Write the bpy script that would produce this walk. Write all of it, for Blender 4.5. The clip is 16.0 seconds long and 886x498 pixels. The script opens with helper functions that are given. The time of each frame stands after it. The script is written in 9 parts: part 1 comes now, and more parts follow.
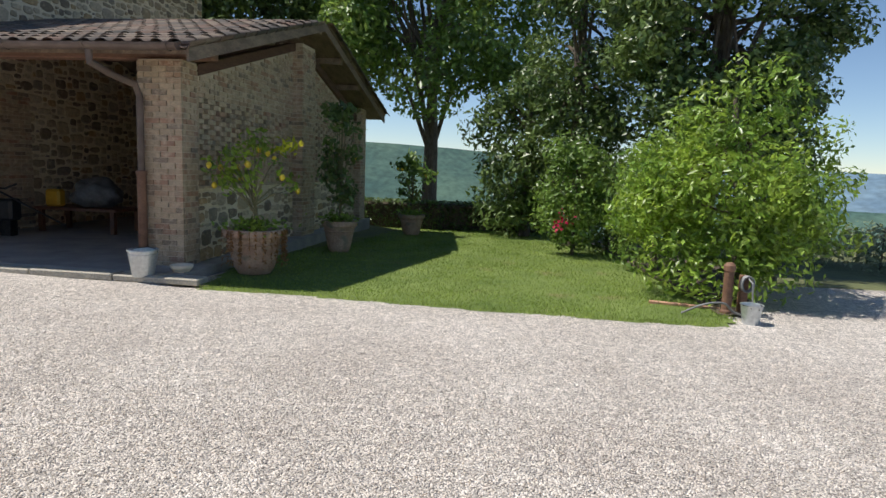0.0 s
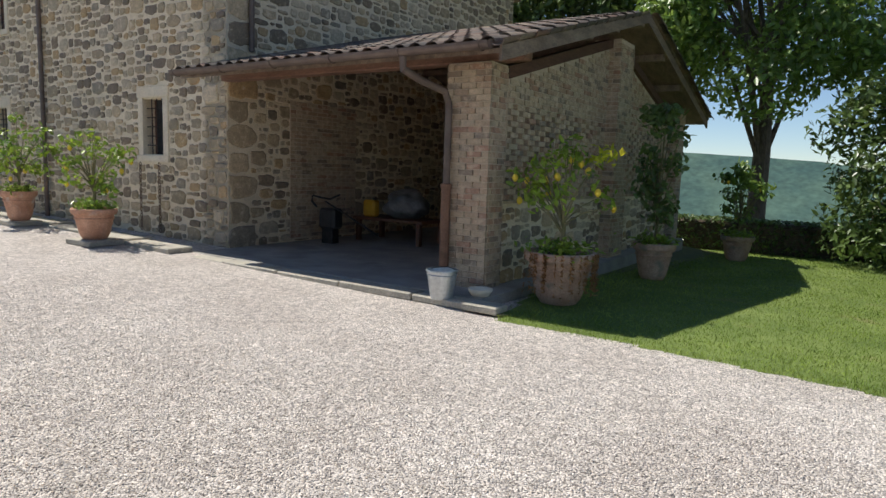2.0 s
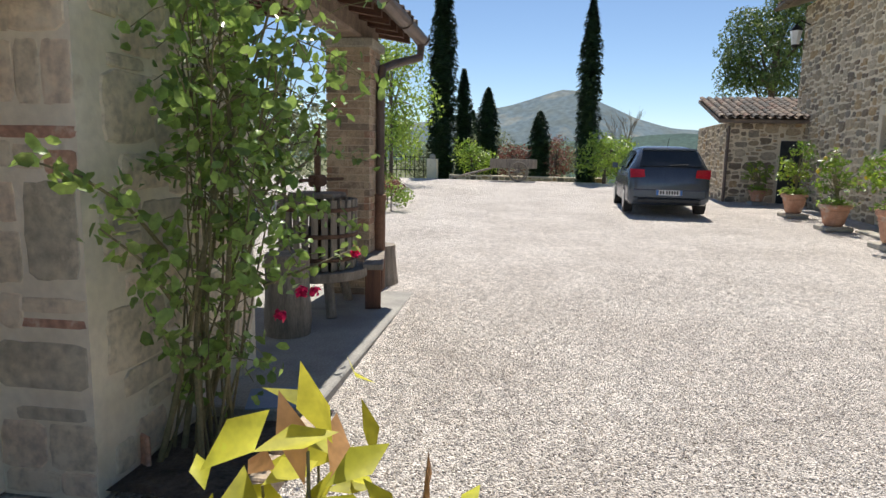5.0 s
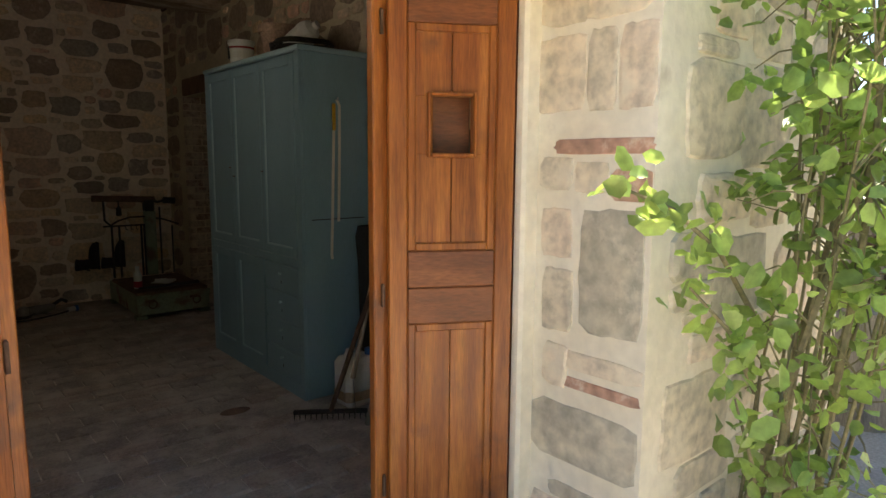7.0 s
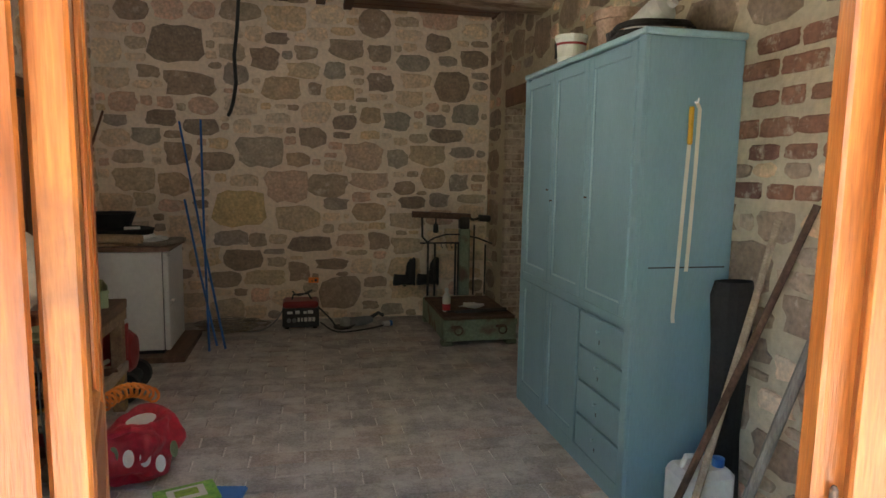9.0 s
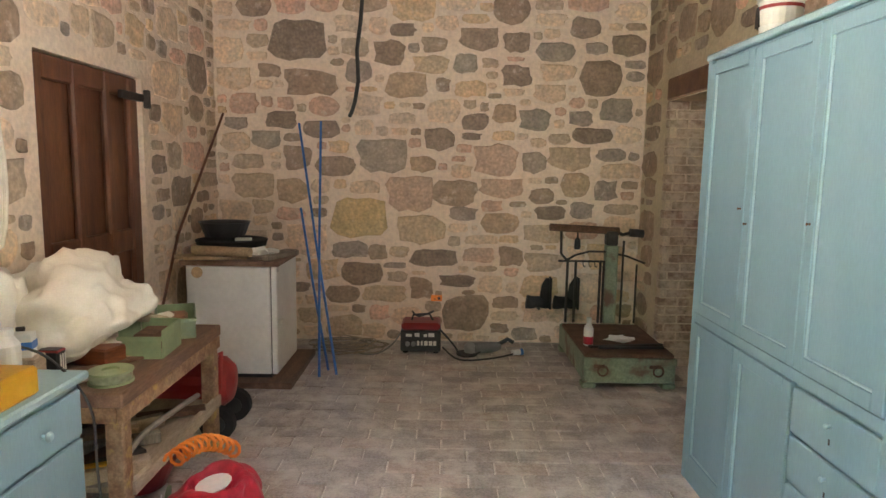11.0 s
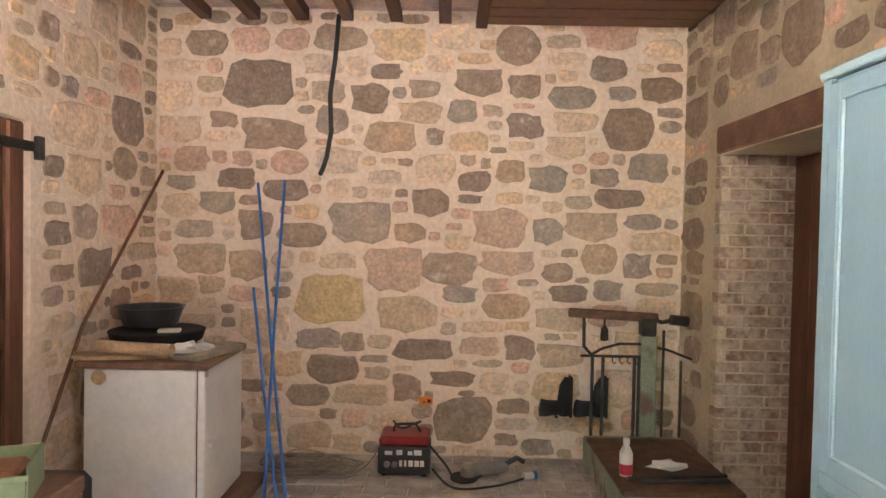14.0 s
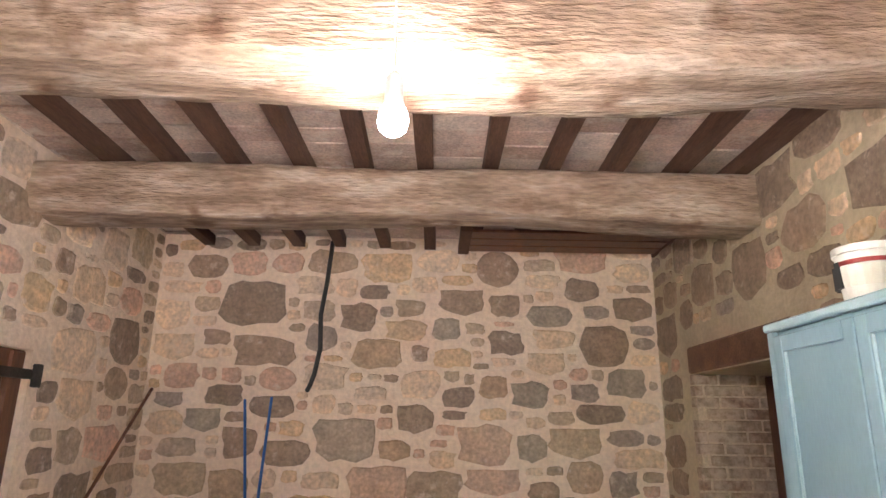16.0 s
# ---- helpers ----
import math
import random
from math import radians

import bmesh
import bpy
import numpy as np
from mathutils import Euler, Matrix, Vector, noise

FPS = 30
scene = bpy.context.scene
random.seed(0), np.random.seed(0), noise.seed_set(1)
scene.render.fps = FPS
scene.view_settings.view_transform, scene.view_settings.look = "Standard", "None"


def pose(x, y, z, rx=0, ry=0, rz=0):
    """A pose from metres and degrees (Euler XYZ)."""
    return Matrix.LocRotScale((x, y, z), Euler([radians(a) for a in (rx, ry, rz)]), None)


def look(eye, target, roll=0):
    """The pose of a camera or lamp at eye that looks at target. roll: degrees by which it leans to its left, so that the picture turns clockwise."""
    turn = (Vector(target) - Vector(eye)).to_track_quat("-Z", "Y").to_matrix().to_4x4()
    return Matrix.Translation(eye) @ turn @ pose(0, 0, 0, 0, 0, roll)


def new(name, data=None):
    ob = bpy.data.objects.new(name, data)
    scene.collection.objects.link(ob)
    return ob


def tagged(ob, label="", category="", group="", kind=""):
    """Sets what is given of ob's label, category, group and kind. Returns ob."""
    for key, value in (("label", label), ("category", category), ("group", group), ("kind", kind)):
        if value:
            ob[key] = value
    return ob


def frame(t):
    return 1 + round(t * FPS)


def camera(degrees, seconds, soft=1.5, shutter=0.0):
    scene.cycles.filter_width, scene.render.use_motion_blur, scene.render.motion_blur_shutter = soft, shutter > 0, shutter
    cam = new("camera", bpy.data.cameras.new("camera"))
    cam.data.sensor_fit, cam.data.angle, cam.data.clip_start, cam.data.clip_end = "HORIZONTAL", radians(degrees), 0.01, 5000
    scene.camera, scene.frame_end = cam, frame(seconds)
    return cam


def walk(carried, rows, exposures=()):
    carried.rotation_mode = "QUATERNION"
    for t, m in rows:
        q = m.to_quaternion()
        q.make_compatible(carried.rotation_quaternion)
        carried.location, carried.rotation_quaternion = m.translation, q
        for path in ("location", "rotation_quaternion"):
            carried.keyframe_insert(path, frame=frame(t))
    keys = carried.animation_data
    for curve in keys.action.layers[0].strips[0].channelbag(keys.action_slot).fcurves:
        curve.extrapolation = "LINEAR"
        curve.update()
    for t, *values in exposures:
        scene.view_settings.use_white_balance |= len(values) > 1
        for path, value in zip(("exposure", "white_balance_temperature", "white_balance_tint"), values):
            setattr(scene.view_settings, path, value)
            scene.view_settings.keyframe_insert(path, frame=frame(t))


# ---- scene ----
cam = camera(69.8, 16.0)
PATH = [
    (0, (3.706, -0.48, 1.432), (3.578, 1.5, 1.175), 2.0),
    (0.5, (3.614, -0.173, 1.428), (3.461, 1.804, 1.171), 2.0),
    (1, (3.468, 0.135, 1.434), (3.209, 2.101, 1.175), 2.1),
    (1.5, (3.302, 0.441, 1.428), (2.766, 2.35, 1.168), 2.0),
    (2, (3.066, 0.739, 1.437), (2.088, 2.465, 1.183), 1.9),
    (2.5, (2.8, 1.013, 1.442), (1.498, 2.511, 1.191), 1.7),
    (3, (2.518, 1.235, 1.46), (0.959, 2.462, 1.208), 1.6),
    (3.5, (2.154, 1.338, 1.458), (0.39, 2.244, 1.203), 1.4),
    (3.7, (1.992, 1.368, 1.46), (0.16, 2.129, 1.203), 1.4),
    (5.8, (1.061, 1.123, 1.456), (-0.752, 0.325, 1.176), 0.5),
    (6, (1.0, 1.051, 1.461), (-0.759, 0.138, 1.193), 0.4),
    (6.5, (0.814, 0.811, 1.47), (-0.731, -0.432, 1.207), 1.2),
    (7, (0.666, 0.569, 1.462), (-0.616, -0.943, 1.193), 0.4),
    (7.5, (0.531, 0.348, 1.462), (-0.425, -1.392, 1.214), 0.1),
    (8, (0.445, 0.088, 1.473), (-0.157, -1.804, 1.231), 0.1),
    (8.5, (0.359, -0.149, 1.476), (-0.131, -2.072, 1.23), 0.9),
    (9, (0.269, -0.346, 1.526), (-0.152, -2.285, 1.278), 1.0),
    (9.5, (0.246, -0.572, 1.545), (-0.054, -2.533, 1.295), 1.1),
    (10, (0.221, -0.766, 1.567), (0.053, -2.743, 1.317), 1.2),
    (10.2, (0.202, -0.848, 1.566), (0.087, -2.829, 1.317), 1.2),
    (12.3, (0.105, -1.551, 1.589), (0.142, -3.521, 1.25), 0.9),
    (12.5, (0.093, -1.615, 1.588), (0.132, -3.578, 1.209), 0.9),
    (13, (0.067, -1.856, 1.583), (0.096, -3.804, 1.131), 0.9),
    (13.5, (0.035, -2.083, 1.567), (0.058, -4.057, 1.243), 0.9),
    (14, (0.059, -2.269, 1.596), (0.077, -4.268, 1.548), 1.1),
    (14.5, (0.091, -2.312, 1.658), (0.099, -4.306, 1.815), 1.0),
    (15, (0.081, -2.25, 1.715), (0.084, -4.237, 1.943), 1.0),
    (15.5, (0.054, -2.16, 1.738), (0.048, -4.131, 2.079), 1.0),
    (16, (0.051, -2.069, 1.765), (0.036, -3.995, 2.304), 0.9),
]
# the phone brightens its picture as it comes indoors
EXPOSURES = [(0, 0.05, 6500, 10), (3.7, 0.05, 6500, 10), (5.8, 0.42, 6800, 10), (6.5, 1.2, 7200, 10), (7.0, 1.95, 7500, 9), (7.5, 2.35, 7300, 9),
             (8.0, 2.95, 6750, 5), (8.5, 3.35, 6700, 5), (9.0, 4.1, 6600, 4), (9.5, 4.9, 6500, 2), (10.2, 5.25, 6500, 3),
             (12.3, 5.95, 6700, 16), (14.0, 6.1, 6600, 17), (15.0, 6.1, 6450, 17), (15.5, 6.0, 6400, 17), (16.0, 5.65, 6400, 17)]
walk(cam, [(r[0], look(*r[1:])) for r in PATH], EXPOSURES)

# ---- daylight ----
SUN_WAY = Vector((-0.60, 0.02, 1.0))
world = bpy.data.worlds.new("world")
scene.world = world
world.use_nodes = True
_sky = world.node_tree.nodes.new("ShaderNodeTexSky")
_sky.sky_type = "NISHITA"
_sky.sun_disc = False
_sky.sun_elevation = radians(58.9)
_sky.sun_rotation = radians(-88)
_sky.altitude = 1800
_sky.air_density = 1.0
_sky.dust_density = 0.0
_sky.ozone_density = 3.0
_bg = world.node_tree.nodes["Background"]
_bg.inputs["Strength"].default_value = 0.112
world.node_tree.links.new(_sky.outputs["Color"], _bg.inputs["Color"])
sun = new("sun", bpy.data.lights.new("sun", "SUN"))
sun.data.energy = 5.0
sun.data.angle = radians(0.53)
sun.data.color = (1.0, 0.95, 0.87)
sun.matrix_world = look(SUN_WAY * 60, (0, 0, 0))


# ---- building helpers ----
def mesh_of(name, bm, material, smooth=False):
    me = bpy.data.meshes.new(name)
    bm.to_mesh(me)
    bm.free()
    if material:
        me.materials.append(material)
    if smooth:
        me.shade_smooth()
    return me


def part(name, bm, material, parent=None, label="", smooth=False):
    ob = new(name, mesh_of(name, bm, material, smooth))
    ob.parent = parent
    if label:
        ob["label"] = label
    return ob


def thing(name, at, label, category, group="", kind="", turn=0.0):
    """An Empty at the base of a thing."""
    ob = new(name)
    ob.empty_display_size = 0.1
    ob.matrix_world = pose(*at, 0, 0, turn)
    return tagged(ob, label, category, group, kind)


def setting(name, bm, material, label, category, at=None, smooth=False):
    ob = new(name, mesh_of(name, bm, material, smooth))
    if at is not None:
        ob.matrix_world = at
    return tagged(ob, label, category, "", "structure")


def box(bm, a, b, bevel=0.0, m=None):
    c = [(a[i] + b[i]) / 2 for i in range(3)]
    s = [abs(b[i] - a[i]) for i in range(3)]
    r = bmesh.ops.create_cube(bm, size=1, matrix=Matrix.Translation(c) @ Matrix.Diagonal((*s, 1)))
    vs = r["verts"]
    if bevel > 0:
        es = list({e for v in vs for e in v.link_edges})
        r = bmesh.ops.bevel(bm, geom=es, offset=bevel, segments=1, affect="EDGES", profile=0.5)
        vs = list({v for f in r["faces"] for v in f.verts} | {v for v in vs if v.is_valid})
    if m is not None:
        bmesh.ops.transform(bm, matrix=m, verts=vs)
    return vs


def boxed(a, b, bevel=0.004):
    bm = bmesh.new()
    box(bm, a, b, bevel)
    return bm


def tube(bm, pts, radii, seg=8, caps=True):
    """A tube along points, with one radius or one a point."""
    pts = [Vector(p) for p in pts]
    if not isinstance(radii, (list, tuple)):
        radii = [radii] * len(pts)
    rings, ref = [], None
    for i, p in enumerate(pts):
        d = (pts[min(i + 1, len(pts) - 1)] - pts[max(i - 1, 0)]).normalized()
        if ref is None:
            ref = d.orthogonal().normalized()
        ref = (ref - d * ref.dot(d))
        ref = ref.normalized() if ref.length > 1e-6 else d.orthogonal().normalized()
        w = d.cross(ref)
        rings.append([bm.verts.new(p + (ref * math.cos(k * math.tau / seg) + w * math.sin(k * math.tau / seg)) * radii[i]) for k in range(seg)])
    for r, s in zip(rings, rings[1:]):
        for k in range(seg):
            bm.faces.new((r[k], r[(k + 1) % seg], s[(k + 1) % seg], s[k]))
    if caps:
        bm.faces.new(rings[0][::-1])
        bm.faces.new(rings[-1])


def tubed(pts, radii, seg=8):
    bm = bmesh.new()
    tube(bm, pts, radii, seg)
    return bm


def lathe(bm, profile, seg=24, at=(0, 0, 0), squash=1.0, wobble=0.0):
    """A turned body from (radius, height) pairs."""
    rings = []
    for r, z in profile:
        rings.append([bm.verts.new((at[0] + math.cos(k * math.tau / seg) * r * (1 + wobble * math.sin(3 * k * math.tau / seg + z * 9)),
                                    at[1] + math.sin(k * math.tau / seg) * r * squash, at[2] + z)) for k in range(seg)])
    for r, s in zip(rings, rings[1:]):
        for k in range(seg):
            bm.faces.new((r[k], r[(k + 1) % seg], s[(k + 1) % seg], s[k]))
    if profile[0][0] > 1e-4:
        bm.faces.new(rings[0][::-1])
    if profile[-1][0] > 1e-4:
        bm.faces.new(rings[-1])


def turned(profile, seg=24, at=(0, 0, 0), squash=1.0):
    bm = bmesh.new()
    lathe(bm, profile, seg, at, squash)
    return bm


def lump(bm, at, size, seed=0, rough=0.25, sub=2):
    """An uneven rounded body."""
    r = bmesh.ops.create_icosphere(bm, subdivisions=sub, radius=1)
    for v in r["verts"]:
        n = noise.noise(v.co * 1.7 + Vector((seed * 7.3, seed * 3.1, seed)))
        v.co = v.co * (1 + rough * n)
        v.co = Vector((v.co.x * size[0] + at[0], v.co.y * size[1] + at[1], v.co.z * size[2] + at[2]))
    return r["verts"]


def sheet(bm, xs, ys, height):
    """A grid over the lists xs and ys with a height for each place."""
    g = [[bm.verts.new((x, y, height(x, y))) for y in ys] for x in xs]
    for i in range(len(xs) - 1):
        for j in range(len(ys) - 1):
            bm.faces.new((g[i][j], g[i + 1][j], g[i + 1][j + 1], g[i][j + 1]))


def steps(a, b, n):
    return [a + (b - a) * i / n for i in range(n + 1)]


def raw_mesh(name, verts, faces, material):
    me = bpy.data.meshes.new(name)
    me.from_pydata(verts, [], faces)
    me.materials.append(material)
    return me


# ---- materials ----
def surf(name, c1, c2, scale=3.0, rough=0.8, bump=0.25, fine=60.0, metal=0.0, c3=None, spread=0.0, per_island=False, stretch=(1, 1, 1), depth=0.004, stain=None, grain=0.21):
    """A surface with two scales of variation at its place in the world."""
    m = bpy.data.materials.new(name)
    m.use_nodes = True
    nt = m.node_tree
    n, l = nt.nodes, nt.links
    p = n["Principled BSDF"]
    p.inputs["Metallic"].default_value = metal
    geo = n.new("ShaderNodeNewGeometry")
    mp = n.new("ShaderNodeMapping")
    mp.inputs["Scale"].default_value = stretch
    l.new(geo.outputs["Position"], mp.inputs["Vector"])
    big = n.new("ShaderNodeTexNoise")
    big.inputs["Scale"].default_value = scale
    big.inputs["Detail"].default_value = 5
    big.inputs["Roughness"].default_value = 0.6
    l.new(mp.outputs["Vector"], big.inputs["Vector"])
    small = n.new("ShaderNodeTexNoise")
    small.inputs["Scale"].default_value = fine
    small.inputs["Detail"].default_value = 3
    l.new(mp.outputs["Vector"], small.inputs["Vector"])
    ramp = n.new("ShaderNodeValToRGB")
    ramp.color_ramp.elements[0].position, ramp.color_ramp.elements[1].position = 0.34, 0.68
    ramp.color_ramp.elements[0].color, ramp.color_ramp.elements[1].color = (*c1, 1), (*c2, 1)
    if c3:
        e = ramp.color_ramp.elements.new(0.52)
        e.color = (*c3, 1)
    l.new(big.outputs["Fac"], ramp.inputs["Fac"])
    col = ramp.outputs["Color"]
    hsv = n.new("ShaderNodeHueSaturation")
    l.new(col, hsv.inputs["Color"])
    val = n.new("ShaderNodeMapRange")
    val.inputs["From Min"].default_value, val.inputs["From Max"].default_value = 0.3, 0.7
    val.inputs["To Min"].default_value, val.inputs["To Max"].default_value = 1 - grain, 1 + grain
    l.new(small.outputs["Fac"], val.inputs["Value"])
    last = val.outputs["Result"]
    if spread:
        if per_island:
            rnd = geo.outputs["Random Per Island"]
        else:
            rnd = n.new("ShaderNodeObjectInfo").outputs["Random"]
        mr = n.new("ShaderNodeMapRange")
        mr.inputs["To Min"].default_value, mr.inputs["To Max"].default_value = 1 - spread, 1 + spread
        l.new(rnd, mr.inputs["Value"])
        mu = n.new("ShaderNodeMath")
        mu.operation = "MULTIPLY"
        l.new(last, mu.inputs[0])
        l.new(mr.outputs["Result"], mu.inputs[1])
        last = mu.outputs[0]
    l.new(last, hsv.inputs["Value"])
    out = hsv.outputs["Color"]
    if stain:
        sn = n.new("ShaderNodeTexNoise")
        sn.inputs["Scale"].default_value = stain[1]
        sn.inputs["Detail"].default_value = 6
        l.new(geo.outputs["Position"], sn.inputs["Vector"])
        sr = n.new("ShaderNodeMapRange")
        sr.inputs["From Min"].default_value, sr.inputs["From Max"].default_value = stain[2], stain[2] + 0.12
        l.new(sn.outputs["Fac"], sr.inputs["Value"])
        mx = n.new("ShaderNodeMix")
        mx.data_type = "RGBA"
        mx.inputs["B"].default_value = (*stain[0], 1)
        l.new(sr.outputs["Result"], mx.inputs["Factor"])
        l.new(out, mx.inputs["A"])
        out = mx.outputs["Result"]
    l.new(out, p.inputs["Base Color"])
    rr = n.new("ShaderNodeMapRange")
    rr.inputs["To Min"].default_value, rr.inputs["To Max"].default_value = max(0.03, rough - 0.12), min(1, rough + 0.12)
    l.new(big.outputs["Fac"], rr.inputs["Value"])
    l.new(rr.outputs["Result"], p.inputs["Roughness"])
    if bump:
        b = n.new("ShaderNodeBump")
        b.inputs["Strength"].default_value = bump
        b.inputs["Distance"].default_value = depth
        l.new(small.outputs["Fac"], b.inputs["Height"])
        l.new(b.outputs["Normal"], p.inputs["Normal"])
    return m


def pieces_mat(name, colours, per_island, rough=0.85, bump=0.5, scale=9.0, fine=70.0, tone=0.75, smear=None):
    """Stones or bricks: each piece takes its own colour from a ramp."""
    m = surf(name, (0.8 * tone, 0.8 * tone, 0.8 * tone), (1.15 * tone, 1.12 * tone, 1.08 * tone), scale=scale, rough=rough, bump=bump, fine=fine)
    nt = m.node_tree
    n, l = nt.nodes, nt.links
    p = n["Principled BSDF"]
    old = p.inputs["Base Color"].links[0].from_socket
    if per_island:
        rnd = n["Geometry"].outputs["Random Per Island"]
    else:
        rnd = n.new("ShaderNodeObjectInfo").outputs["Random"]
    ramp = n.new("ShaderNodeValToRGB")
    ramp.color_ramp.interpolation = "CONSTANT"
    els = ramp.color_ramp.elements
    while len(els) < len(colours):
        els.new(0.5)
    for i, c in enumerate(colours):
        els[i].position = i / len(colours)
        els[i].color = (*c, 1)
    l.new(rnd, ramp.inputs["Fac"])
    mx = n.new("ShaderNodeMix")
    mx.data_type = "RGBA"
    mx.blend_type = "MULTIPLY"
    mx.inputs["Factor"].default_value = 1.0
    l.new(ramp.outputs["Color"], mx.inputs["A"])
    l.new(old, mx.inputs["B"])
    out = mx.outputs["Result"]
    if smear:
        # lime wiped over the faces: colour, scale, threshold, softness
        sn = n.new("ShaderNodeTexNoise")
        sn.inputs["Scale"].default_value = smear[1]
        sn.inputs["Detail"].default_value = 8
        sn.inputs["Roughness"].default_value = 0.68
        l.new(n["Geometry"].outputs["Position"], sn.inputs["Vector"])
        sr = n.new("ShaderNodeMapRange")
        sr.inputs["From Min"].default_value, sr.inputs["From Max"].default_value = smear[2], smear[2] + smear[3]
        sr.inputs["To Max"].default_value = 0.85
        l.new(sn.outputs["Fac"], sr.inputs["Value"])
        m2 = n.new("ShaderNodeMix")
        m2.data_type = "RGBA"
        m2.inputs["B"].default_value = (*smear[0], 1)
        l.new(sr.outputs["Result"], m2.inputs["Factor"])
        l.new(out, m2.inputs["A"])
        out = m2.outputs["Result"]
    l.new(out, p.inputs["Base Color"])
    return m


STONE_IN = [(0.430, 0.329, 0.236), (0.717, 0.552, 0.394), (0.573, 0.445, 0.316), (0.329, 0.251, 0.194), (0.746, 0.502, 0.380), (0.717, 0.531, 0.337), (0.516, 0.409, 0.301), (0.831, 0.660, 0.487), (0.401, 0.293, 0.215), (0.688, 0.552, 0.423), (0.388, 0.316, 0.258), (0.774, 0.603, 0.445), (0.631, 0.423, 0.316)]
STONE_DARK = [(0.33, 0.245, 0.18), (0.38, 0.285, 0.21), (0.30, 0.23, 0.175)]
STONE_GREY = [(0.42, 0.355, 0.275), (0.37, 0.315, 0.25), (0.44, 0.365, 0.28)]
STONE_TAN = [(0.547, 0.423, 0.293), (0.601, 0.465, 0.315), (0.520, 0.383, 0.260)]
STONE_RED = [(0.60, 0.43, 0.32), (0.57, 0.42, 0.31), (0.52, 0.37, 0.245)]
STONE_OUT = [(0.46, 0.37, 0.25), (0.66, 0.52, 0.34), (0.56, 0.44, 0.29), (0.28, 0.22, 0.16), (0.72, 0.60, 0.43), (0.60, 0.42, 0.23), (0.40, 0.34, 0.26), (0.68, 0.57, 0.41), (0.34, 0.26, 0.18), (0.58, 0.48, 0.35), (0.50, 0.39, 0.26)]
BRICKS = [(0.64, 0.50, 0.35), (0.68, 0.54, 0.38), (0.62, 0.47, 0.33), (0.60, 0.42, 0.29), (0.70, 0.57, 0.41), (0.54, 0.33, 0.23), (0.66, 0.52, 0.36), (0.64, 0.48, 0.34), (0.38, 0.30, 0.23)]
M = {}
LIME_IN = ((0.72, 0.60, 0.48), 11.0, 0.56, 0.14)
LIME_OUT = ((0.74, 0.63, 0.46), 9.0, 0.57, 0.12)
M["stone_in"] = pieces_mat("interior stone", STONE_IN, False, tone=1.02, smear=LIME_IN, bump=0.9, fine=38)
M["stone_in_i"] = pieces_mat("interior stone far", STONE_IN, True, tone=1.02, smear=LIME_IN, bump=0.9, fine=38)
LIME_THIN = ((0.70, 0.58, 0.46), 14.0, 0.58, 0.16)
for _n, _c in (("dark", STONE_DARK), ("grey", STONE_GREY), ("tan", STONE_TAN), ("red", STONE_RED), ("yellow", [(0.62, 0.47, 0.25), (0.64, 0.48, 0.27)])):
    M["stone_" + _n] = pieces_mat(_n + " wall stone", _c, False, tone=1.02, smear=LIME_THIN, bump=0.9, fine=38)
M["stone_out"] = pieces_mat("house stone", STONE_OUT, False, tone=0.85, smear=LIME_OUT, bump=0.8, fine=40)
M["stone_out_i"] = pieces_mat("house stone far", STONE_OUT, True, tone=0.85, smear=LIME_OUT, bump=0.8, fine=40)
PALE_SMEAR = ((0.80, 0.71, 0.55), 9.0, 0.47, 0.16)
M["block_pale"] = pieces_mat("pale dressed block", [(0.74, 0.64, 0.48), (0.78, 0.67, 0.51), (0.68, 0.60, 0.46), (0.78, 0.65, 0.50)], False, tone=1.0, bump=1.0, fine=24, smear=PALE_SMEAR)
M["block_grey"] = pieces_mat("grey sandstone block", [(0.52, 0.48, 0.375), (0.56, 0.51, 0.40)], False, tone=1.0, bump=1.0, fine=20, smear=((0.72, 0.65, 0.51), 8.0, 0.56, 0.14))
M["block_brick"] = pieces_mat("limed brick", [(0.58, 0.36, 0.25), (0.54, 0.32, 0.23)], False, tone=1.0, bump=1.0, fine=30, smear=((0.78, 0.69, 0.54), 9.0, 0.54, 0.14))
LIME_BRICK = ((0.70, 0.57, 0.42), 10.0, 0.49, 0.18)
M["brick"] = pieces_mat("old brick", BRICKS, False, fine=80, smear=LIME_BRICK, bump=0.8)
M["red_brick"] = pieces_mat("worn red brick", [(0.36, 0.17, 0.11), (0.42, 0.21, 0.14), (0.30, 0.14, 0.10)], False, fine=40, smear=((0.60, 0.50, 0.38), 14.0, 0.54, 0.14), bump=1.0)
M["jamb_brick"] = pieces_mat("dusty jamb brick", [(0.46, 0.35, 0.26), (0.50, 0.39, 0.29), (0.42, 0.29, 0.22), (0.52, 0.42, 0.32)], False, fine=40, smear=((0.60, 0.50, 0.40), 10.0, 0.42, 0.2), bump=1.0)
M["brick_i"] = pieces_mat("old brick far", BRICKS, True, fine=80, smear=LIME_BRICK, bump=0.8)
FLOOR_B = [(0.50, 0.44, 0.405), (0.55, 0.49, 0.445), (0.46, 0.40, 0.365), (0.54, 0.44, 0.385), (0.52, 0.46, 0.42), (0.43, 0.375, 0.345)]
DUST = ((0.62, 0.58, 0.53), 5.0, 0.46, 0.2)
M["floor_brick"] = pieces_mat("floor brick", FLOOR_B, False, rough=0.6, scale=5, tone=0.86, smear=DUST)
M["floor_brick_i"] = pieces_mat("floor brick far", FLOOR_B, True, rough=0.6, scale=5, tone=0.86, smear=DUST)
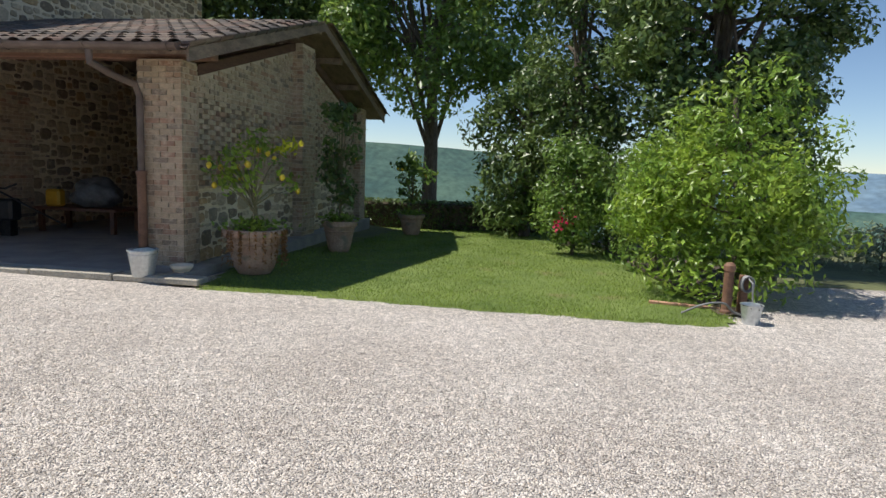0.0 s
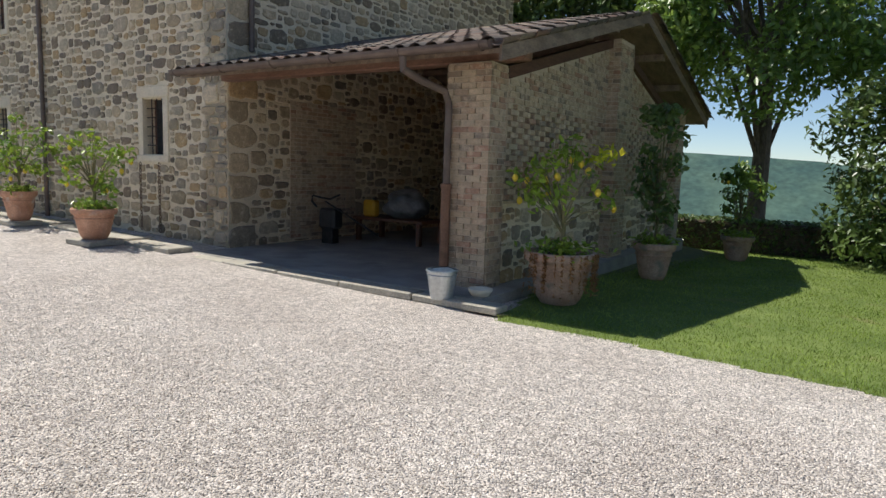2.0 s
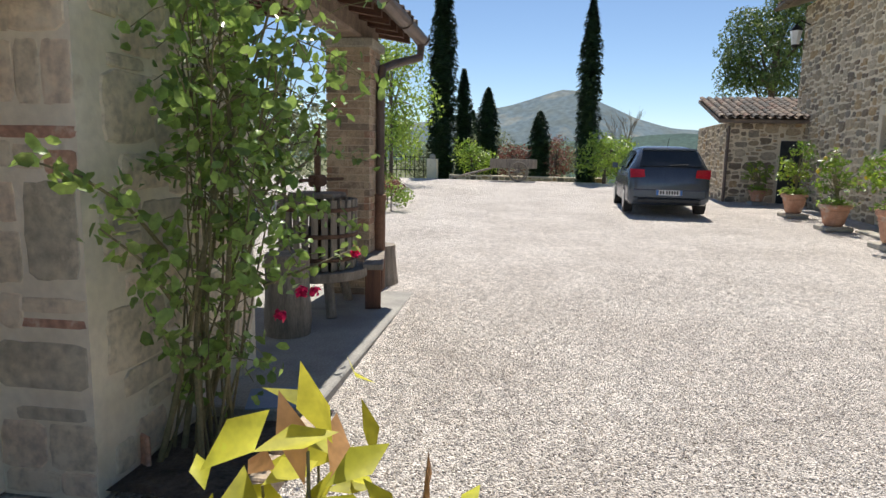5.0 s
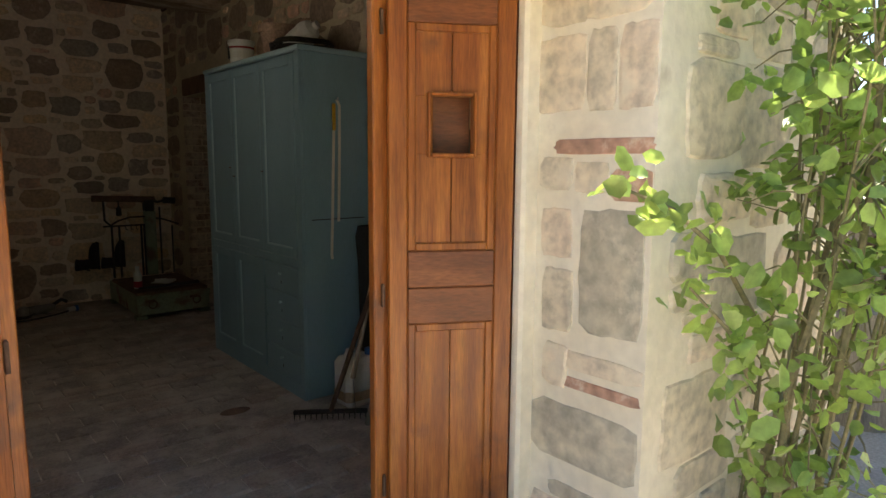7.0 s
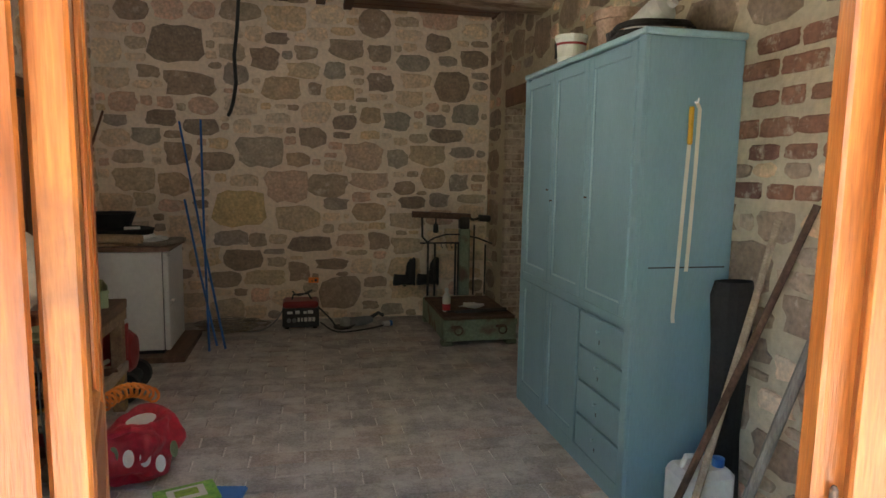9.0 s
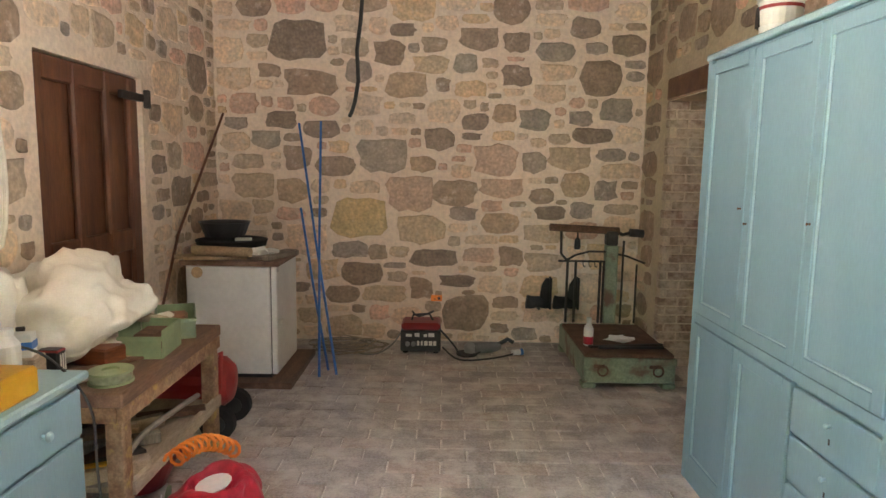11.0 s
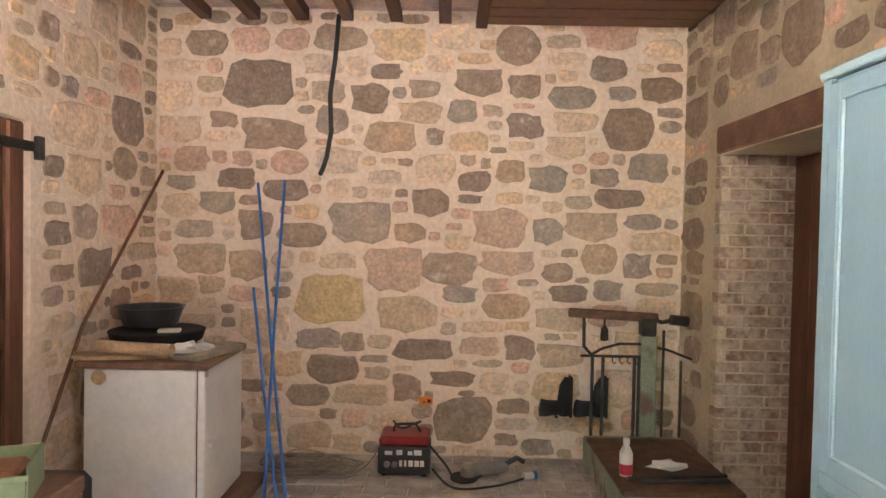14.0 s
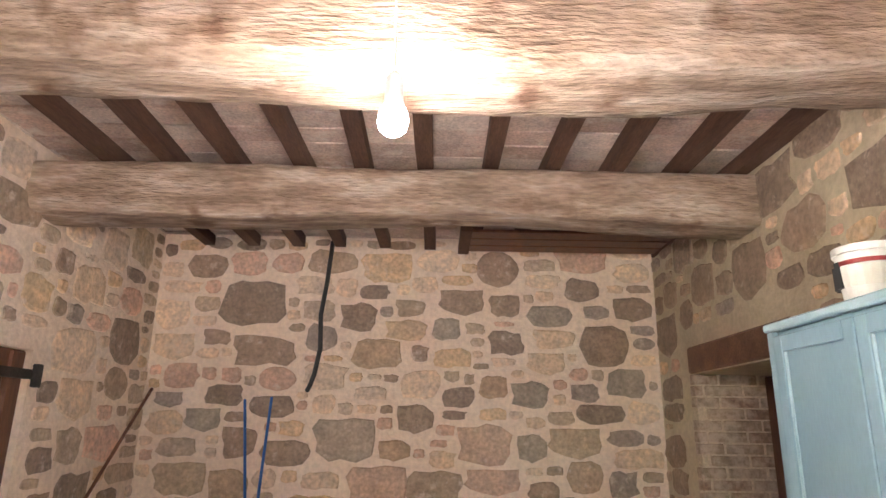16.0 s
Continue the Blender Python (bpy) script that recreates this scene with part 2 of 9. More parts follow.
TILES = [(0.20, 0.155, 0.125), (0.26, 0.19, 0.145), (0.16, 0.135, 0.115), (0.32, 0.25, 0.19), (0.12, 0.105, 0.09), (0.24, 0.15, 0.11)]
LICHEN = ((0.24, 0.225, 0.19), 9.0, 0.58, 0.12)
M["tile"] = pieces_mat("roof tile", TILES, False, scale=14, smear=LICHEN)
M["tile_i"] = pieces_mat("roof tile far", TILES, True, scale=14, smear=LICHEN)
M["pianella"] = pieces_mat("ceiling tile", [(0.66, 0.50, 0.42), (0.70, 0.55, 0.47), (0.60, 0.44, 0.36), (0.74, 0.63, 0.55)], True, scale=8, tone=0.9, smear=((0.74, 0.66, 0.57), 9.0, 0.52, 0.15))
M["mortar_in"] = surf("lime mortar", (0.80, 0.655, 0.525), (0.88, 0.75, 0.62), scale=5, bump=0.7, fine=30, depth=0.01, grain=0.1)
# for the right side wall only: darker and greener than the other mortar
M["mortar_olive"] = surf("dark olive lime mortar", (0.50, 0.42, 0.29), (0.66, 0.57, 0.41), scale=3, bump=0.7, fine=30, depth=0.01, grain=0.1)
M["mortar_out"] = surf("house mortar", (0.74, 0.63, 0.46), (0.86, 0.75, 0.57), scale=2.5, bump=0.6, fine=40, depth=0.01, grain=0.1)
M["mortar_brick"] = surf("brick mortar", (0.56, 0.46, 0.34), (0.66, 0.56, 0.43), scale=4, bump=0.5, fine=60)
M["plaster"] = surf("pale render", (0.82, 0.74, 0.58), (0.90, 0.83, 0.68), scale=3, bump=0.6, fine=22, depth=0.008, grain=0.06, stain=((0.64, 0.56, 0.43), 6.0, 0.64))
M["gravel"] = None
M["concrete"] = surf("worn concrete", (0.27, 0.26, 0.24), (0.42, 0.40, 0.36), scale=2.2, bump=0.35, fine=70, stain=((0.26, 0.25, 0.23), 1.7, 0.56))
M["slab"] = surf("stone slab", (0.34, 0.32, 0.27), (0.50, 0.46, 0.38), scale=5, bump=0.5, fine=50)
M["dust_joint"] = surf("dusty floor joint", (0.64, 0.58, 0.52), (0.76, 0.70, 0.63), scale=5, bump=0.3, fine=60)
M["beam"] = surf("old pale beam", (0.22, 0.15, 0.105), (0.50, 0.42, 0.345), scale=5.0, rough=0.9, bump=0.8, fine=30, c3=(0.39, 0.29, 0.215), stretch=(0.5, 2.4, 2.4), depth=0.02, stain=((0.16, 0.09, 0.055), 4.2, 0.58), grain=0.22)
M["rafter"] = surf("dark rafter", (0.085, 0.04, 0.025), (0.15, 0.08, 0.05), scale=6, rough=0.8, bump=0.3, fine=50, stretch=(3, 0.4, 3))
M["dark_wood"] = surf("dark stained wood", (0.10, 0.038, 0.022), (0.20, 0.085, 0.042), scale=4, rough=0.5, bump=0.3, fine=45, stretch=(4, 4, 0.4))
M["roof_wood"] = surf("weathered roof timber", (0.16, 0.115, 0.085), (0.30, 0.23, 0.17), scale=4, rough=0.8, bump=0.5, fine=40, stretch=(2, 0.5, 2))
M["roof_beam"] = surf("red brown roof beam", (0.15, 0.075, 0.045), (0.25, 0.135, 0.085), scale=4, rough=0.7, bump=0.4, fine=40, stretch=(0.5, 2, 2))
M["door_wood"] = surf("orange varnished door", (0.21, 0.055, 0.012), (0.50, 0.185, 0.042), scale=3.2, rough=0.33, bump=0.35, fine=40, c3=(0.36, 0.112, 0.024), stretch=(6, 6, 0.45), depth=0.003, stain=((0.13, 0.05, 0.025), 4.0, 0.60))
M["door_dark"] = surf("door rail varnish", (0.15, 0.044, 0.017), (0.29, 0.098, 0.036), scale=3.0, rough=0.42, bump=0.35, fine=40, stretch=(0.8, 0.8, 4), depth=0.003)
M["bench_wood"] = surf("oily bench wood", (0.11, 0.06, 0.04), (0.25, 0.15, 0.10), scale=4, rough=0.6, bump=0.4, fine=45, stretch=(3, 0.5, 3))
M["rusty"] = surf("rusty painted steel", (0.20, 0.105, 0.06), (0.40, 0.27, 0.16), scale=16, rough=0.75, bump=0.4, fine=90, stain=((0.46, 0.32, 0.10), 14.0, 0.57))
M["raw_wood"] = surf("raw grey wood", (0.34, 0.26, 0.18), (0.50, 0.40, 0.29), scale=5, rough=0.8, bump=0.4, fine=50, stretch=(4, 0.6, 4))
M["grey_wood"] = surf("weathered grey wood", (0.20, 0.17, 0.14), (0.36, 0.31, 0.25), scale=5, rough=0.85, bump=0.5, fine=50, stretch=(3, 3, 0.5))
M["cabinet"] = surf("duck egg blue paint", (0.225, 0.37, 0.445), (0.275, 0.425, 0.50), scale=2.0, rough=0.5, bump=0.12, fine=60, stretch=(2, 2, 0.5), grain=0.04)
M["cab_edge"] = surf("paler blue paint edge", (0.32, 0.50, 0.56), (0.42, 0.58, 0.63), scale=3.0, rough=0.5, bump=0.15, fine=60, grain=0.04)
M["iron"] = surf("dark iron", (0.03, 0.028, 0.027), (0.075, 0.062, 0.055), scale=8, rough=0.55, bump=0.3, fine=80, metal=0.6)
M["rust_iron"] = surf("rusted iron", (0.10, 0.055, 0.035), (0.20, 0.115, 0.075), scale=12, rough=0.8, bump=0.4, fine=80, metal=0.3)
M["steel"] = surf("bare steel", (0.42, 0.42, 0.42), (0.62, 0.62, 0.60), scale=10, rough=0.35, bump=0.1, fine=90, metal=0.95, grain=0.04)
M["zinc"] = surf("galvanised zinc", (0.50, 0.53, 0.55), (0.66, 0.69, 0.70), scale=26, rough=0.42, bump=0.12, fine=60, metal=0.75, grain=0.04)
M["blue_sheet"] = surf("blue grey painted sheet", (0.17, 0.24, 0.36), (0.23, 0.31, 0.44), scale=6, rough=0.5, bump=0.1, fine=60, grain=0.06)
M["gutter"] = surf("brown gutter paint", (0.12, 0.085, 0.07), (0.20, 0.15, 0.125), scale=4, rough=0.5, bump=0.1, fine=60, metal=0.3, grain=0.04)
M["green_paint"] = surf("chipped green paint", (0.20, 0.25, 0.17), (0.31, 0.35, 0.24), scale=7, rough=0.65, bump=0.35, fine=60, stain=((0.17, 0.10, 0.07), 6.0, 0.55))
M["black_plastic"] = surf("black plastic", (0.018, 0.018, 0.02), (0.04, 0.04, 0.042), scale=10, rough=0.45, bump=0.1, fine=90, grain=0.04)
M["rubber"] = surf("black rubber", (0.011, 0.011, 0.011), (0.026, 0.025, 0.024), scale=10, rough=0.8, bump=0.2, fine=90)
M["white_enamel"] = surf("white enamel", (0.76, 0.76, 0.74), (0.84, 0.84, 0.82), scale=3, rough=0.35, bump=0.05, fine=30, grain=0.04)
M["white_plastic"] = surf("white plastic", (0.70, 0.69, 0.66), (0.82, 0.82, 0.79), scale=5, rough=0.4, bump=0.05, fine=40, grain=0.04)
M["cloth"] = surf("cream cloth", (0.74, 0.68, 0.57), (0.86, 0.81, 0.72), scale=7, rough=0.95, bump=0.4, fine=130, grain=0.04)
M["red_metal"] = surf("red enamel", (0.22, 0.014, 0.018), (0.34, 0.03, 0.028), scale=6, rough=0.4, bump=0.1, fine=60, grain=0.04)
M["red_fabric"] = surf("crimson bag film", (0.36, 0.012, 0.03), (0.52, 0.03, 0.06), scale=14, rough=0.45, bump=0.7, fine=26, depth=0.012)
M["orange"] = surf("orange plastic", (0.85, 0.23, 0.03), (0.95, 0.33, 0.06), scale=6, rough=0.4, bump=0.05, grain=0.04)
M["blue_rod"] = surf("blue rod", (0.02, 0.11, 0.42), (0.04, 0.18, 0.55), scale=8, rough=0.4, bump=0.05, grain=0.04)
M["blue"] = surf("blue plastic", (0.03, 0.13, 0.42), (0.05, 0.19, 0.52), scale=8, rough=0.4, bump=0.05, grain=0.04)
M["yellow"] = surf("yellow plastic", (0.60, 0.32, 0.02), (0.70, 0.40, 0.04), scale=8, rough=0.4, bump=0.05, grain=0.04)
M["green_plastic"] = surf("grey green plastic", (0.20, 0.27, 0.15), (0.29, 0.36, 0.21), scale=8, rough=0.5, bump=0.1, grain=0.04)
M["lime_box"] = surf("green printed carton", (0.10, 0.34, 0.05), (0.36, 0.58, 0.10), scale=14, rough=0.4, bump=0.05)
M["terracotta"] = surf("weathered terracotta", (0.46, 0.23, 0.14), (0.64, 0.38, 0.26), scale=5, rough=0.85, bump=0.4, fine=60, stain=((0.60, 0.50, 0.42), 4.0, 0.58))
M["terracotta_old"] = surf("pale old terracotta", (0.44, 0.27, 0.19), (0.60, 0.43, 0.33), scale=6, rough=0.9, bump=0.5, fine=60, stain=((0.30, 0.26, 0.20), 5.0, 0.56))
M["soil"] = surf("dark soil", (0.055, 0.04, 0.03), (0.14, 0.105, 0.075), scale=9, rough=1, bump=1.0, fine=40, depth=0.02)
M["paper"] = surf("paper", (0.70, 0.68, 0.62), (0.80, 0.78, 0.73), scale=6, rough=0.8, bump=0.1, grain=0.04)
M["card"] = surf("brown card", (0.40, 0.28, 0.17), (0.52, 0.38, 0.24), scale=5, rough=0.85, bump=0.2)
M["leather"] = surf("brown leather", (0.20, 0.09, 0.05), (0.30, 0.15, 0.08), scale=9, rough=0.5, bump=0.3)
M["grey"] = surf("grey plastic", (0.16, 0.16, 0.16), (0.26, 0.26, 0.26), scale=6, rough=0.5, bump=0.1, grain=0.04)
M["tarp"] = surf("grey tarpaulin", (0.10, 0.105, 0.11), (0.18, 0.185, 0.19), scale=5, rough=0.6, bump=0.4, fine=18, depth=0.02)
M["print_black"] = surf("black print", (0.02, 0.02, 0.02), (0.04, 0.04, 0.04), rough=0.6, bump=0.0, grain=0.04)
M["bark"] = surf("bark", (0.09, 0.07, 0.055), (0.20, 0.16, 0.12), scale=8, rough=0.95, bump=0.9, fine=30, stretch=(3, 3, 0.7), depth=0.02)
M["stem"] = surf("green brown stem", (0.14, 0.13, 0.06), (0.26, 0.22, 0.12), scale=10, rough=0.8, bump=0.3)


def leaf_mat(name, c1, c2, rough=0.5, back=0.35):
    m = surf(name, c1, c2, scale=1.2, rough=rough, bump=0.1, fine=40, spread=0.4, per_island=True)
    nt = m.node_tree
    p = nt.nodes["Principled BSDF"]
    p.inputs["Specular IOR Level"].default_value = 0.22
    tr = nt.nodes.new("ShaderNodeBsdfTranslucent")
    hs = nt.nodes.new("ShaderNodeHueSaturation")
    hs.inputs["Value"].default_value = 1.5
    hs.inputs["Hue"].default_value = 0.485
    nt.links.new(p.inputs["Base Color"].links[0].from_socket, hs.inputs["Color"])
    nt.links.new(hs.outputs["Color"], tr.inputs["Color"])
    mx = nt.nodes.new("ShaderNodeMixShader")
    mx.inputs["Fac"].default_value = back
    nt.links.new(p.outputs["BSDF"], mx.inputs[1])
    nt.links.new(tr.outputs["BSDF"], mx.inputs[2])
    nt.links.new(mx.outputs["Shader"], nt.nodes["Material Output"].inputs["Surface"])
    return m


M["leaf_oak"] = leaf_mat("oak leaves", (0.100, 0.180, 0.038), (0.200, 0.310, 0.066), rough=0.36)
M["leaf_holm"] = leaf_mat("holm oak leaves", (0.060, 0.105, 0.030), (0.165, 0.240, 0.066), rough=0.36, back=0.25)
M["leaf_bush"] = leaf_mat("bright bush leaves", (0.130, 0.240, 0.036), (0.330, 0.450, 0.070), rough=0.36)
M["leaf_lemon"] = leaf_mat("lemon leaves", (0.108, 0.203, 0.027), (0.270, 0.378, 0.041), rough=0.36)
M["leaf_rose"] = leaf_mat("rose leaves", (0.130, 0.230, 0.050), (0.320, 0.460, 0.115), rough=0.34)
M["leaf_rose"].node_tree.nodes["Principled BSDF"].inputs["Specular IOR Level"].default_value = 0.5
M["leaf_yellow"] = leaf_mat("young yellow leaves", (0.40, 0.44, 0.03), (0.56, 0.54, 0.06))
M["leaf_cypress"] = leaf_mat("cypress foliage", (0.027, 0.054, 0.024), (0.061, 0.101, 0.041), back=0.1)
M["leaf_red"] = leaf_mat("copper leaves", (0.143, 0.065, 0.046), (0.260, 0.130, 0.091))
M["leaf_olive"] = leaf_mat("grey scrub leaves", (0.168, 0.204, 0.108), (0.312, 0.348, 0.204), back=0.2)
M["leaf_dry"] = leaf_mat("dry trailing stems", (0.26, 0.14, 0.06), (0.38, 0.22, 0.10))
for _n in ("leaf_oak", "leaf_holm", "leaf_bush", "leaf_lemon"):
    M[_n].node_tree.nodes["Principled BSDF"].inputs["Specular IOR Level"].default_value = 0.5
M["grass"] = leaf_mat("lawn grass", (0.170, 0.255, 0.050), (0.310, 0.400, 0.095), rough=0.7, back=0.3)
M["rose"] = leaf_mat("crimson rose", (0.55, 0.01, 0.07), (0.75, 0.04, 0.15))
M["lemon"] = surf("lemon skin", (0.80, 0.55, 0.03), (0.90, 0.70, 0.08), scale=20, rough=0.45, bump=0.3, fine=160, grain=0.04)
# ---- stones and bricks ----
def stone_shapes(count, seed, corners=13, square=0.72, low=0.80):
    """Unit stones: 1 wide, 1 high, face at y = -1, back at y = 0."""
    rng = random.Random(seed)
    out = []
    for _ in range(count):
        rim = []
        ph = rng.random() * 6.28
        for k in range(corners):
            a = ph + (k + rng.uniform(-0.25, 0.25)) * math.tau / corners
            c, s = math.cos(a), math.sin(a)
            r = 0.54 / max(abs(c), abs(s)) * square + 0.54 * (1 - square)
            r *= rng.uniform(low, 1.07 if low < 0.9 else 1.02)
            rim.append((max(-0.55, min(0.55, c * r)), max(-0.55, min(0.55, s * r))))
        vs = [(x, 0.0, z) for x, z in rim]
        vs += [(x * 0.96, -0.7 - 0.2 * rng.random(), z * 0.95) for x, z in rim]
        vs += [(x * 0.78 + rng.uniform(-0.03, 0.03), -1.0 - 0.35 * rng.random(), z * 0.78) for x, z in rim]
        vs.append((0, -1.0 - 0.3 * rng.random(), 0))
        n = corners
        fs = []
        for a in (0, n):
            fs += [(a + k, a + (k + 1) % n, a + n + (k + 1) % n, a + n + k) for k in range(n)]
        fs += [(2 * n + k, 2 * n + (k + 1) % n, 3 * n) for k in range(n)]
        out.append((np.array(vs), fs))
    return out


STONES = stone_shapes(26, 5)
BLOCKS = stone_shapes(12, 9, 20, 0.95, 0.95)


def rubble(width, height, sizes, seed, holes=(), fixed=(), gap=0.004, cell=0.0125, quoins=(), grow=4):
    """Rectangles (x, z, w, h) of stones strewn over a wall face, large ones first. x runs from 0 to width."""
    rng = random.Random(seed)
    nx, nz = int(width / cell), int(height / cell)
    used = np.zeros((nx, nz), bool)
    for x0, z0, x1, z1 in holes:
        used[max(0, int(x0 / cell)):max(0, int(x1 / cell) + 1), max(0, int(z0 / cell)):max(0, int(z1 / cell) + 1)] = True
    out = []

    def place(x, z, w, h, force=False):
        g = gap + rng.random() * gap * 2
        i0, i1 = int((x - w / 2 - g / 2) / cell), int((x + w / 2 + g / 2) / cell) + 1
        j0, j1 = int((z - h / 2 - g / 2) / cell), int((z + h / 2 + g / 2) / cell) + 1
        if i0 < 0 or j0 < 0 or i1 > nx or j1 > nz or (not force and used[i0:i1, j0:j1].any()):
            return False
        used[i0:i1, j0:j1] = True
        out.append((x, z, w, h))
        return True

    for x, z, w, h in tuple(fixed) + tuple(quoins):
        place(x, z, w, h, True)
    for w0, w1, h0, h1, tries in sizes:
        for _ in range(int(tries * width * height)):
            w, h = rng.uniform(w0, w1), rng.uniform(h0, h1)
            h = min(h, w * 0.95)
            place(rng.uniform(w / 2, width - w / 2), rng.uniform(h / 2, height - h / 2), w, h)
    # each stone swells into the free room round it
    grown = []
    for x, z, w, h in out:
        i0, i1 = int((x - w / 2) / cell), int((x + w / 2) / cell) + 1
        j0, j1 = int((z - h / 2) / cell), int((z + h / 2) / cell) + 1
        a, b, c, d = x - w / 2, x + w / 2, z - h / 2, z + h / 2
        for _ in range(grow):
            if i0 > 1 and not used[i0 - 2, j0:j1].any():
                used[i0 - 1, j0:j1] = True
                i0, a = i0 - 1, a - cell
            if i1 < nx - 1 and not used[i1 + 1, j0:j1].any():
                used[i1, j0:j1] = True
                i1, b = i1 + 1, b + cell
            if (d - c) < 0.8 * (b - a):
                if j0 > 1 and not used[i0:i1, j0 - 2].any():
                    used[i0:i1, j0 - 1] = True
                    j0, c = j0 - 1, c - cell
                if j1 < nz - 1 and not used[i0:i1, j1 + 1].any():
                    used[i0:i1, j1] = True
                    j1, d = j1 + 1, d + cell
        grown.append(((a + b) / 2, (c + d) / 2, b - a, d - c))
    return grown


RUBBLE = ((0.28, 0.42, 0.17, 0.30, 7), (0.20, 0.34, 0.11, 0.21, 60), (0.14, 0.26, 0.07, 0.13, 200), (0.09, 0.18, 0.05, 0.08, 350), (0.05, 0.10, 0.035, 0.05, 300))


def joined_pieces(name, shapes, items, m, material, parent, label, depth, seed=3):
    """One mesh of many pieces: items are (x, z, w, h)."""
    rng = random.Random(seed)
    verts, faces = [], []
    for x, z, w, h in items:
        v, f = shapes[rng.randrange(len(shapes))]
        d = depth * rng.uniform(0.5, 1.3)
        flip = rng.choice((-1, 1))
        base = len(verts)
        q = v * np.array((w, d, h))
        verts += [(x + p[0], p[1], z + p[2]) for p in q]
        faces += [tuple(base + i for i in t) for t in f]
    ob = new(name, raw_mesh(name, verts, faces, material))
    if parent:
        ob.parent = parent
        ob.matrix_parent_inverse = Matrix()
    ob.matrix_basis = m
    ob["kind"] = "stuff"
    if label:
        ob["label"] = label
    return ob


def single_pieces(name, shapes, items, m, material, parent, depth, seed=4):
    """Pieces as objects of their own that share a few meshes."""
    rng = random.Random(seed)
    pool = [raw_mesh(name, [tuple(p) for p in v], f, material) for v, f in shapes]
    for x, z, w, h in items:
        ob = new(name, pool[rng.randrange(len(pool))])
        ob.parent = parent
        ob.matrix_basis = m @ Matrix.Translation((x, 0, z)) @ Matrix.Diagonal((w, depth * rng.uniform(0.5, 1.3), h, 1))


def cut_wall(name, width, height, thick, holes, m, material, label, category="wall"):
    """A wall body from 0 to width, face at local y = 0, thickness towards +y, with openings through it."""
    xs = sorted({0.0, width, *[h[0] for h in holes], *[h[2] for h in holes]})
    zs = sorted({0.0, height, *[h[1] for h in holes], *[h[3] for h in holes]})
    xs = [x for x in xs if 0 <= x <= width]
    zs = [z for z in zs if 0 <= z <= height]

    def solid(i, j):
        if not (0 <= i < len(xs) - 1 and 0 <= j < len(zs) - 1):
            return False
        cx, cz = (xs[i] + xs[i + 1]) / 2, (zs[j] + zs[j + 1]) / 2
        return not any(h[0] < cx < h[2] and h[1] < cz < h[3] for h in holes)

    bm = bmesh.new()
    cache = {}

    def vert(x, y, z):
        k = (round(x, 4), round(y, 4), round(z, 4))
        if k not in cache:
            cache[k] = bm.verts.new((x, y, z))
        return cache[k]

    for i in range(len(xs) - 1):
        for j in range(len(zs) - 1):
            if not solid(i, j):
                continue
            a, b, c, d = xs[i], xs[i + 1], zs[j], zs[j + 1]
            bm.faces.new([vert(a, 0, c), vert(b, 0, c), vert(b, 0, d), vert(a, 0, d)])
            bm.faces.new([vert(a, thick, c), vert(a, thick, d), vert(b, thick, d), vert(b, thick, c)])
            for di, dj, q in ((-1, 0, ((a, 0, c), (a, 0, d), (a, thick, d), (a, thick, c))), (1, 0, ((b, 0, c), (b, thick, c), (b, thick, d), (b, 0, d))),
                              (0, -1, ((a, 0, c), (a, thick, c), (b, thick, c), (b, 0, c))), (0, 1, ((a, 0, d), (b, 0, d), (b, thick, d), (a, thick, d)))):
                if not solid(i + di, j + dj):
                    bm.faces.new([vert(*p) for p in q])
    return setting(name, bm, material, label, category, m)


# ---- the workshop: shell ----
XL, XR, YB, YF, HC = 2.16, -1.60, -6.80, -1.15, 3.17      # side walls, back wall, front wall's inner face, ceiling
# local frames: x to the viewer's right along the face, y into the wall
M_BACK = pose(XL + 0.3, YB, 0, 0, 0, 180)
M_RIGHT = pose(XR, YB, 0, 0, 0, 90)
M_LEFT = pose(XL, YF, 0, 0, 0, -90)
wall_back = cut_wall("wall_back", XL - XR + 0.6, 3.6, 0.4, (), M_BACK, M["mortar_in"], "rubble stone back wall set in pale lime mortar")
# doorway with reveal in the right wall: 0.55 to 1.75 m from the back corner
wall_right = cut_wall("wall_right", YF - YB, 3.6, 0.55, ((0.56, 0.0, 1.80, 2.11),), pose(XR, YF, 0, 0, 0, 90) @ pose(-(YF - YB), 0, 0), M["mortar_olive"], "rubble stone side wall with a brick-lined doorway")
wall_left = cut_wall("wall_left", YF - YB, 3.6, 0.4, ((3.17, 0.0, 4.29, 2.12),), M_LEFT, M["mortar_in"], "rubble stone side wall with an old brown door")
# front wall with the entrance, inner face at YF, outer face at -0.42
wall_front = cut_wall("wall_front", 5.0, 3.6, 0.73, ((1.55, 0.0, 3.47, 2.09),), pose(-2.5, -1.15, 0), M["plaster"], "thick rendered front wall with the workshop entrance")

